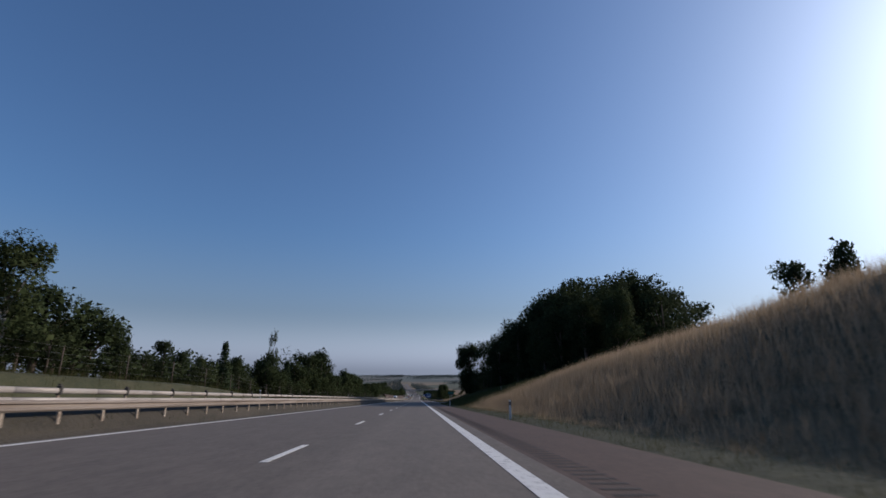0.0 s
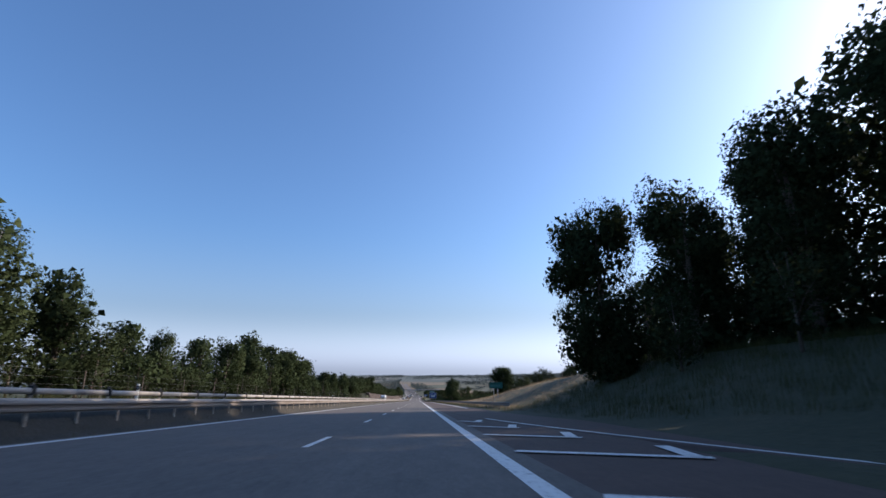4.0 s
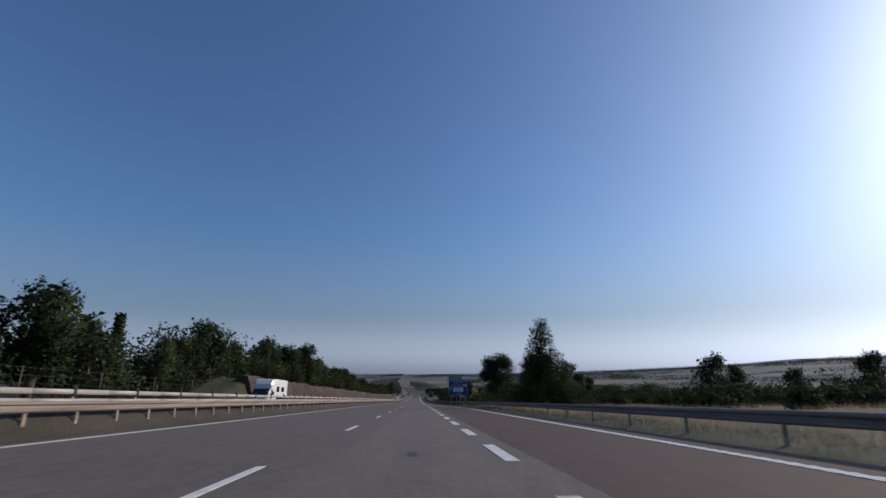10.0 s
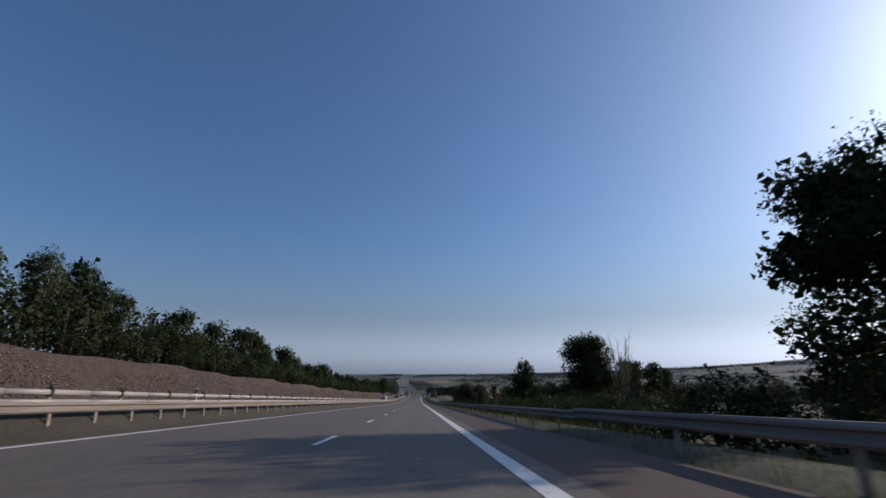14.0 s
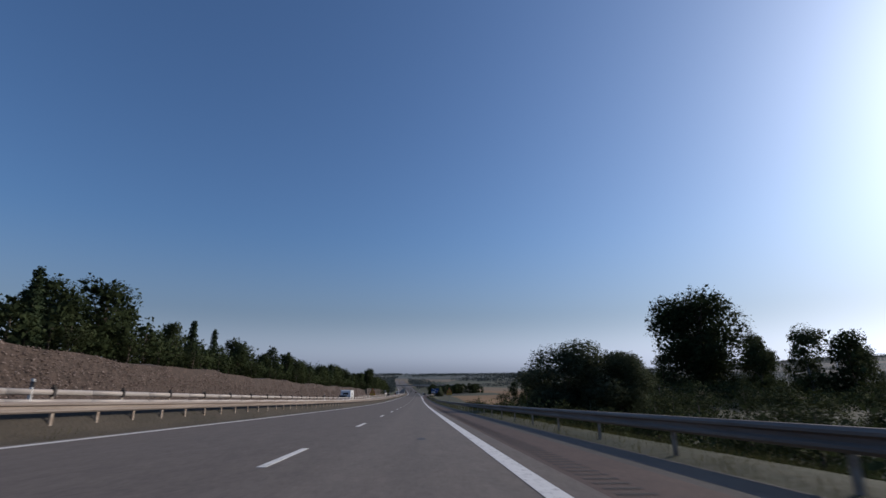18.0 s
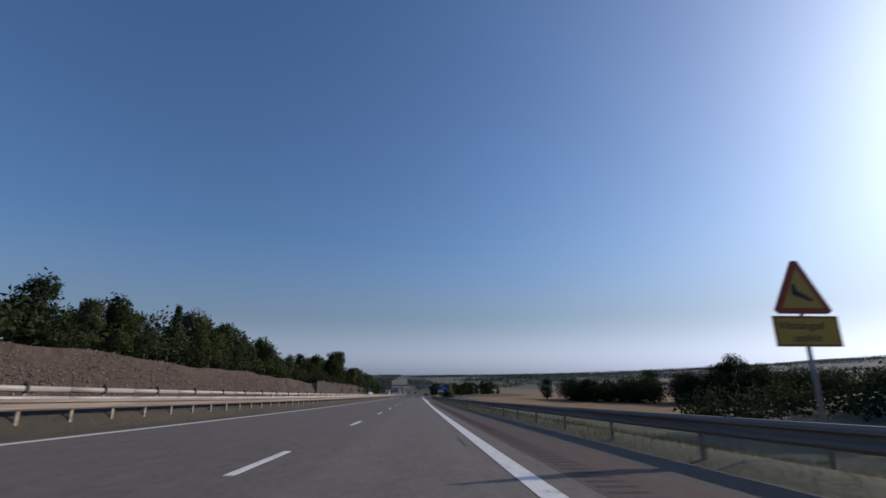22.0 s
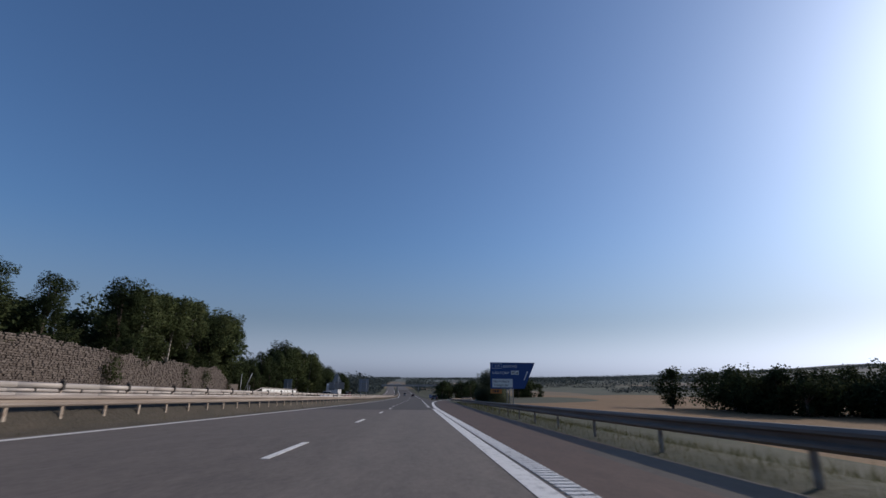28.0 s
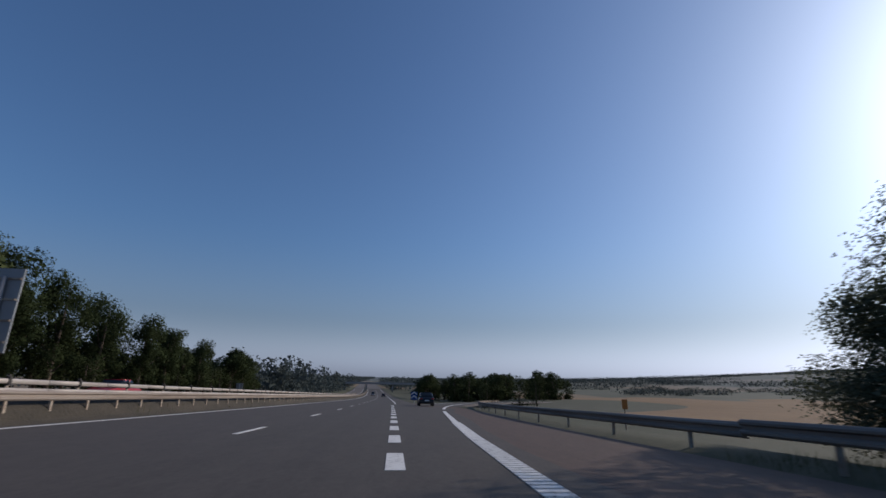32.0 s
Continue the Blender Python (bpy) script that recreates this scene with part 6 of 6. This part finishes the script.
mast = thing("sign_posts", "bare leaning steel posts of a sign without its panel", "sign posts")
mast.matrix_world = upright(-23.9, 845.5, 0.3)
part("pole", Geo().tube([(0, 0, -0.4), (0, 0, 3.6)], [0.045, 0.045], 8), ALU, mast, smoothed=True)
part("leaning_pole", Geo().tube([(0.15, 0.1, 0.4), (1.35, 0.1, 3.7)], [0.05, 0.05], 8), ALU, mast, smoothed=True)
for px in (0.9, 1.15):
    part("short_pole", Geo().tube([(px, 0.2, -0.4), (px, 0.2, 2.1)], [0.04, 0.04], 8), ALU, mast, smoothed=True)
sign_back(-26.0, 960, 1.2, 1.2, 1.6, "small pale sign beyond the opposite carriageway", (0,))

gore = thing("chevron_marker", "blue and white chevron marker where the ramp leaves", "road sign")
gore.matrix_world = upright(4.3, 941, 0.0)
b = part("marker_panel", Geo().box((0, 0, 1.15), (0.95, 0.04, 1.1)), SIGN_BLUE, gore)
for k in range(2):
    z = 0.75 + 0.5 * k
    part("chevron", Geo().prism(((-0.42, z), (0, z + 0.32), (0.42, z), (0.42, z + 0.2), (0, z + 0.52), (-0.42, z + 0.2)), -0.034, -0.024, "y"), SIGN_WHITE, b)
part("pole", Geo().tube([(0, 0.06, -0.4), (0, 0.06, 1.6)], [0.04, 0.04], 8), ALU, gore)
mark = thing("field_marker", "small yellow marker post at the field's edge", "marker post")
mark.matrix_world = Matrix.Translation((13.5, 896, ground_z(13.5, 896)))
part("pole", Geo().tube([(0, 0, -0.3), (0, 0, 1.5)], [0.04, 0.04], 6), POST, mark)
part("marker_plate", Geo().box((0, -0.05, 1.35), (0.3, 0.03, 0.5)), SIGN_ORANGE, mark)


# ---- delineators and wildlife fences ----
def delineator():
    ob = thing("delineator", "white delineator post with a black band", "marker post", "delineator posts")
    part("post_body", Geo().box((0, 0, 0.42), (0.11, 0.05, 1.24)), SIGN_WHITE, ob, bevel=0.012)
    part("band", Geo().box((0, 0, 0.86), (0.116, 0.056, 0.18)), SIGN_BLACK, ob)
    part("reflector", Geo().box((0, -0.031, 0.86), (0.05, 0.008, 0.12)), ALU, ob)
    return ob


first = delineator()
first.matrix_world = upright(-12.95, 40, 0.7)
for y in (90, 140, 190, 240, 283, 333, 383, 433, 483, 533, 583, 640, 669, 686, 730, 781, 830, 868):
    copy_thing(first, upright(-12.95, y, 0.7))
for x, y in ((4.95, 76), (4.95, 26), (14.5, 84)):
    copy_thing(first, upright(x, y, max(-0.1, ground_up(x, y) - 0.1)))


def wildlife_fence(label, x, y0, y1, gap):
    ob = thing("wildlife_fence", label, "fence")
    ob.matrix_world = Matrix.Translation(place(x, y0, ground_up(x, y0)))
    inv = ob.matrix_world.inverted()
    me = Geo().tube([(0, 0, -0.4), (0, 0, 2.1)], [0.055, 0.045], 6).mesh("fence_post", BARK, True)
    y = y0
    while y <= y1:
        part("fence_post", me, BARK, ob).matrix_basis = inv @ Matrix.Translation(place(x, y, ground_up(x, y)))
        y += gap
    for h in (0.5, 1.0, 1.5, 2.0):
        g = Geo()
        pts = [inv @ place(x, y0 + gap * k, ground_up(x, y0 + gap * k) + h) for k in range(int((y1 - y0) / gap) + 1)]
        g.tube(pts, [0.003] * len(pts), 3)
        part("wire", g, ALU, ob)


wildlife_fence("wooden wildlife fence posts with wire below the woodland", -26.2, -12, 356, 8)
wildlife_fence("wooden wildlife fence posts with wire on the bank", 27.0, 190, 342, 8)


# ---- bridge rails of the small underpass ----
def bridge_rail(label, x, y0, y1, up, infill=False):
    ob = thing("bridge_rail", label, "railing", "bridge rails")
    ob.matrix_world = Matrix.Translation(place(x, y0, up))
    inv = ob.matrix_world.inverted()
    n = int((y1 - y0) / 2)
    if infill:
        for k in range(n):
            part("edge_beam", Geo().box((0, 1.0, -0.45), (0.3, 2.0, 1.1)), CONCRETE, ob).matrix_basis = inv @ Matrix.Translation(place(x, y0 + 2 * k, up)) @ Matrix.Rotation(math.atan(-grade(y0)), 4, "X")
    # the exit-side rail takes darker steel to colour in its backlit shade
    metal = STEEL if infill else STEEL_DULL
    me = Geo().box((0, 0, 0.5), (0.07, 0.07, 1.1)).mesh("rail_post", metal)
    for k in range(n + 1):
        part("rail_post", me, STEEL, ob).matrix_basis = inv @ Matrix.Translation(place(x, y0 + 2 * k, up))
    for z in (0.45, 1.08):
        pts = [inv @ place(x, y0 + 2 * k, up + z) for k in range(n + 1)]
        part("rail_pipe", Geo().tube(pts, [0.05] * len(pts), 8), metal, ob, smoothed=True)
    for k in range(n if infill else 0):
        part("infill_panel", Geo().box((0, 1.0, 0.72), (0.02, 1.92, 0.5)), SIGN_WHITE, ob).matrix_basis = inv @ Matrix.Translation(place(x, y0 + 2 * k, up)) @ Matrix.Rotation(-math.atan(grade(y0)), 4, "X")
    for a, b in ((y0, y0 - 4.5), (y0 + 2 * n, y0 + 2 * n + 2.5)):
        pts = [inv @ place(x, a, up + 1.08), inv @ place(x, b, up + 0.35)]
        part("end_slope", Geo().tube(pts, [0.06, 0.06], 8), metal, ob, smoothed=True)


bridge_rail("steel bridge railing with sloping ends beside the exit lane", 8.5, 858, 874, -0.05)
bridge_rail("pale steel bridge railing of the opposite carriageway", -23.4, 853, 873, 1.15, True)


# ---- the bridge over the motorway ----
over = thing("overpass", "concrete road bridge crossing the motorway on slim piers", "bridge", kind="structure")
over.matrix_world = Matrix.Translation(place(0, 1255, 0)) @ Matrix.Rotation(0.05, 4, "Z")
part("deck", Geo().box((-9, 0, 6.1), (150, 9, 1.0)), CONCRETE, over, bevel=0.05)
for side in (-4.4, 4.4):
    part("parapet", Geo().box((-9, side, 6.85), (150, 0.3, 0.5)), CONCRETE, over)
    g = Geo()
    for k in range(51):
        g.box((-84 + 3 * k, side, 7.45), (0.08, 0.08, 0.8))
    g.box((-9, side, 7.85), (150, 0.1, 0.08))
    part("bridge_railing", g, STEEL, over)
for x in (-11.2, -27.5, 9.5):
    for y in (-2.6, 2.6):
        part("pier", Geo().tube([(x, y, -1.0), (x, y, 5.7)], [0.5, 0.5], 12), CONCRETE, over, smoothed=True)
for x0, d in ((-40, -1), (22, 1)):
    part("abutment", Geo().prism(((x0, -2), (x0 + 45 * d, -2), (x0 + 45 * d, 5.6), (x0 + 10 * d, 5.6)), -6, 6, "y"), GROUND, over)


# ---- vehicles ----
def wheel_meshes(r, w):
    tyre = Geo()
    n = 18
    for x, rr in ((-w / 2, r * 0.72), (-w / 2, r * 0.95), (-w / 2 * 0.7, r), (w / 2 * 0.7, r), (w / 2, r * 0.95), (w / 2, r * 0.72)):
        for j in range(n):
            a = 2 * math.pi * j / n
            tyre.v.append((x, rr * math.cos(a), rr * math.sin(a)))
    for i in range(5):
        for j in range(n):
            q = (j + 1) % n
            tyre.f.append((i * n + j, i * n + q, (i + 1) * n + q, (i + 1) * n + j))
    rim = Geo().tube([(-w * 0.38, 0, 0), (w * 0.38, 0, 0)], [r * 0.71, r * 0.71], 14)
    return tyre.mesh("tyre", RUBBER, True), rim.mesh("rim", ALU)


def loft(sections):
    """A closed body through rings of equal length."""
    g = Geo()
    n = len(sections[0])
    for s in sections:
        g.v.extend(s)
    for i in range(len(sections) - 1):
        for j in range(n):
            q = (j + 1) % n
            g.f.append((i * n + j, i * n + q, (i + 1) * n + q, (i + 1) * n + j))
    g.f.append(tuple(range(n)))
    g.f.append(tuple((len(sections) - 1) * n + n - 1 - j for j in range(n)))
    return g


def ring(y, half, low, high, top=0.9):
    """A rounded cross-section, narrower at its top."""
    h = high - low
    return [(half * 0.93, y, low), (half, y, low + h * 0.3), (half * 0.99, y, low + h * 0.75), (half * top, y, high), (-half * top, y, high), (-half * 0.99, y, low + h * 0.75), (-half, y, low + h * 0.3), (-half * 0.93, y, low)]


def car(name, label, paint, m, length=4.4, half=0.9, height=1.48, estate=False):
    """A passenger car with its nose towards +y."""
    ob = thing(name, label, "car")
    ob.matrix_world = m
    f, r = length / 2, -length / 2
    body = loft([ring(r, half * 0.86, 0.45, 0.8), ring(r + 0.12, half * 0.95, 0.3, 0.95), ring(r + 0.9, half, 0.24, 0.98), ring(0, half, 0.22, 0.96), ring(f - 1.2, half, 0.24, 0.92), ring(f - 0.3, half * 0.95, 0.28, 0.78), ring(f, half * 0.8, 0.4, 0.66)])
    part("body", body, paint, ob, smoothed=True, bevel=0.03)
    back = r + (0.25 if estate else 0.55)
    cab = loft([ring(back, half * 0.84, 0.93, 0.97, 0.97), ring(back + (0.3 if estate else 0.6), half * 0.82, 0.93, height, 0.8), ring(0.1, half * 0.84, 0.93, height, 0.82), ring(f - 1.55, half * 0.86, 0.9, 0.95, 0.97)])
    cabin = part("cabin", cab, GLASS, ob, "dark glazed cabin", smoothed=False, bevel=0.02)
    part("roof", loft([ring(back + (0.3 if estate else 0.62), half * 0.67, height - 0.02, height + 0.03, 0.97), ring(0.12, half * 0.7, height - 0.02, height + 0.035, 0.97)]), paint, ob, smoothed=True)
    for x in (-1, 1):
        for y in (back + 1.0, -0.15):
            part("pillar", Geo().tube([(x * half * 0.86, y - 0.05, 0.93), (x * half * 0.71, y, height)], [0.04, 0.035], 5), paint, ob)
        part("tail_light", Geo().box((x * half * 0.74, r + 0.05, 0.82), (0.3, 0.14, 0.16)), TAIL, ob, bevel=0.02)
        part("headlight", Geo().box((x * half * 0.66, f - 0.12, 0.64), (0.36, 0.2, 0.14)), LAMP, ob, bevel=0.03)
        part("mirror", Geo().box((x * (half + 0.08), f - 1.75, 0.98), (0.18, 0.1, 0.13)), paint, ob, bevel=0.02)
    part("bumper", Geo().box((0, r + 0.04, 0.46), (half * 1.7, 0.12, 0.2)), RUBBER, ob, bevel=0.02)
    part("number_plate", Geo().box((0, r - 0.03, 0.62), (0.5, 0.02, 0.11)), SIGN_WHITE, ob)
    part("rear_window", Geo().box((0, back + 0.1, 1.12), (half * 1.3, 0.02, 0.06)), GLASS, ob)
    tyre, rim = wheel_meshes(0.32, 0.2)
    for x in (-1, 1):
        for y in (r + 0.82, f - 0.85):
            w = part("wheel", tyre, RUBBER, ob)
            w.location = (x * (half - 0.1), y, 0.32)
            part("rim", rim, ALU, w)
    return ob


def trailer(label, m, length, width, height, paint, name="trailer"):
    ob = thing(name, label, "trailer")
    ob.matrix_world = m
    h = width / 2
    part("box_body", loft([ring(-length / 2, h * 0.97, 0.5, height * 0.96, 0.96), ring(-length / 2 + 0.1, h, 0.45, height, 0.97), ring(length / 2 - 0.3, h, 0.45, height, 0.97), ring(length / 2, h * 0.95, 0.5, height * 0.9, 0.95)]), paint, ob, smoothed=False, bevel=0.04)
    part("side_window", Geo().box((h + 0.002, length * 0.1, height * 0.68), (0.03, 0.7, 0.4)), GLASS, ob, bevel=0.01)
    part("side_window", Geo().box((-h - 0.002, length * 0.1, height * 0.68), (0.03, 0.7, 0.4)), GLASS, ob, bevel=0.01)
    part("front_window", Geo().box((0, length / 2 + 0.01, height * 0.7), (width * 0.5, 0.04, 0.35)), GLASS, ob, bevel=0.01)
    part("drawbar", Geo().tube([(0, length / 2 - 0.1, 0.45), (0, length / 2 + 1.1, 0.45)], [0.05, 0.04], 6), POST, ob)
    tyre, rim = wheel_meshes(0.32, 0.2)
    for x in (-1, 1):
        w = part("wheel", tyre, RUBBER, ob)
        w.location = (x * (h - 0.12), -0.2, 0.32)
        part("rim", rim, ALU, w)
        part("tail_light", Geo().box((x * h * 0.8, -length / 2 - 0.02, 0.7), (0.16, 0.04, 0.3)), TAIL, ob)
    return ob


def camper(m):
    ob = thing("motorhome", "white motorhome with a raised front, on the opposite carriageway", "motorhome")
    ob.matrix_world = m
    part("living_box", loft([ring(-3.4, 1.08, 0.5, 2.7, 0.97), ring(-3.3, 1.12, 0.45, 2.82, 0.97), ring(0.9, 1.12, 0.45, 2.85, 0.95), ring(1.7, 1.05, 0.9, 2.75, 0.85), ring(2.1, 0.9, 1.9, 2.3, 0.8)]), WHITE_GLOSS, ob, bevel=0.05)
    part("cab", loft([ring(1.2, 1.0, 0.35, 1.9, 0.85), ring(2.2, 1.0, 0.35, 1.75, 0.82), ring(2.75, 0.98, 0.35, 1.15, 0.92), ring(3.5, 0.9, 0.4, 0.95, 0.9)]), WHITE_GLOSS, ob, smoothed=True, bevel=0.04)
    part("windscreen", Geo().prism(((2.26, 1.78), (2.82, 1.16), (2.86, 1.18), (2.3, 1.82)), -0.8, 0.8, "x"), GLASS, ob)
    for x in (-1, 1):
        for y, z, w, h in ((0.4, 1.8, 0.9, 0.55), (-1.4, 1.8, 1.0, 0.5), (1.75, 1.45, 0.7, 0.45)):
            part("window", Geo().box((x * (1.125 if y < 1 else 0.985), y, z), (0.03, w, h)), GLASS, ob, bevel=0.01)
        part("stripe", Geo().box((x * 1.128, -1.2, 0.85), (0.012, 4.0, 0.16)), DARK_GLOSS, ob)
        part("headlight", Geo().box((x * 0.62, 3.42, 0.78), (0.36, 0.16, 0.2)), LAMP, ob, bevel=0.03)
        part("mirror", Geo().box((x * 1.18, 2.2, 1.35), (0.2, 0.12, 0.3)), RUBBER, ob, bevel=0.02)
    tyre, rim = wheel_meshes(0.35, 0.22)
    for x in (-1, 1):
        for y in (-1.7, 2.3):
            w = part("wheel", tyre, RUBBER, ob)
            w.location = (x * 0.92, y, 0.35)
            part("rim", rim, ALU, w)


camper(along(-16.6, 345, FAR_UP, 180))
car("estate_car", "dark estate car towing a white caravan", DARK_GLOSS, along(-16.0, 618, FAR_UP, 180), 4.6, 0.9, 1.46, True)
trailer("white caravan behind the dark estate car", along(-16.0, 624.6, FAR_UP, 180), 5.0, 2.3, 2.6, WHITE_GLOSS, "caravan")
car("hatchback", "dark green hatchback on the opposite carriageway", plain("dark_green_car_paint", (0.015, 0.03, 0.025), 0.25, 0.3, 0.1), along(-16.6, 779, FAR_UP, 180))
car("family_car", "white hatchback towing a horse trailer", WHITE_GLOSS, along(-15.6, 862.6, FAR_UP, 180))
trailer("pale box trailer behind the white hatchback", along(-15.5, 868.6, FAR_UP, 180), 4.2, 2.1, 2.9, plain("pale_trailer_panels", (0.5, 0.5, 0.5), 0.5), "horse_trailer")
car("red_car", "red car on the opposite carriageway", RED_GLOSS, along(-18.6, 907, FAR_UP, 180))
car("hatchback", "dark blue-black hatchback entering the exit ramp", DARK_GLOSS, along(5.1, 929, 0.015), 4.3, 0.9, 1.5)
car("saloon_car", "small dark car far ahead on the motorway", DARK_GLOSS, along(-0.4, 1095, 0.0))
car("minivan", "silver van far ahead on the motorway", SILVER_GLOSS, along(-5.6, 1130, 0.0), 4.8, 0.95, 1.9, True)
car("parked_car", "small white car parked beside the farm lane", WHITE_GLOSS, Matrix.Translation((95, 772, ground_z(95, 772) + 0.36)) @ Matrix.Rotation(1.4, 4, "Z"))


# ---- the farm in the valley ----
def house(name, label, x, y, w, d, wall_h, roof_h, wall_mat, roof_mat, turn):
    ob = thing(name, label, "house", "farm buildings")
    ob.matrix_world = Matrix.Translation((x, y, ground_z(x, y))) @ Matrix.Rotation(radians(turn), 4, "Z")
    part("wall_body", Geo().prism(((-d / 2, -1), (d / 2, -1), (d / 2, wall_h), (0, wall_h + roof_h), (-d / 2, wall_h)), -w / 2, w / 2, "x"), wall_mat, ob)
    k = 0.35
    for s in (-1, 1):
        part("roof", Geo().prism(((0, wall_h + roof_h + 0.22), (s * (d / 2 + 0.5), wall_h - roof_h * 0.5 / (d / 2) + 0.22), (s * (d / 2 + 0.5), wall_h - roof_h * 0.5 / (d / 2) + 0.05), (0, wall_h + roof_h + 0.04)), -w / 2 - k, w / 2 + k, "x"), roof_mat, ob)
        for i in range(3):
            xx = -w / 2 + w * (i + 0.5) / 3
            win = part("window", Geo().box((xx, s * (d / 2 + 0.02), wall_h * 0.55), (1.1, 0.08, 1.3)), SIGN_WHITE, ob)
            part("pane", Geo().box((xx, s * (d / 2 + 0.05), wall_h * 0.55), (0.9, 0.06, 1.1)), GLASS, win)
    win = part("window", Geo().box((-w / 2 - 0.02, 0, wall_h * 0.6), (0.08, 1.2, 1.4)), SIGN_WHITE, ob)
    part("pane", Geo().box((-w / 2 - 0.05, 0, wall_h * 0.6), (0.06, 1.0, 1.2)), GLASS, win)
    win = part("window", Geo().box((-w / 2 - 0.02, 0, wall_h + roof_h * 0.35), (0.08, 0.9, 1.0)), SIGN_WHITE, ob)
    part("pane", Geo().box((-w / 2 - 0.05, 0, wall_h + roof_h * 0.35), (0.06, 0.7, 0.8)), GLASS, win)
    part("chimney", Geo().box((w * 0.2, 0.3, wall_h + roof_h + 0.5), (0.7, 0.7, 1.5)), BRICK_RED, ob)
    return ob


house("farmhouse", "small dark gabled farmhouse among trees", 101, 924, 5.5, 5, 3.0, 2.4, BRICK_RED, TILE, 100)
house("barn", "barn with a pale sheet-metal roof behind the trees", 128, 906, 8, 6, 3.0, 3.2, BRICK_RED, ROOF_PALE, 70)
house("farmhouse", "dark far farmhouse at the field's edge", 176, 874, 8, 6, 3.2, 3.0, BRICK_RED, TILE, 20)
mill = thing("wind_turbine", "white wind turbine far off on the hills", "wind turbine")
mill.matrix_world = Matrix.Translation((1480, 2120, ground_z(1480, 2120)))
part("tower", Geo().tube([(0, 0, -2), (0, 0, 42)], [1.6, 0.8], 10), SIGN_WHITE, mill, smoothed=True)
for k in range(3):
    a = radians(20 + 120 * k)
    part("blade", Geo().tube([(0, -1.2, 42), (18 * math.sin(a), -1.2, 42 + 18 * math.cos(a))], [0.7, 0.15], 5), SIGN_WHITE, mill)
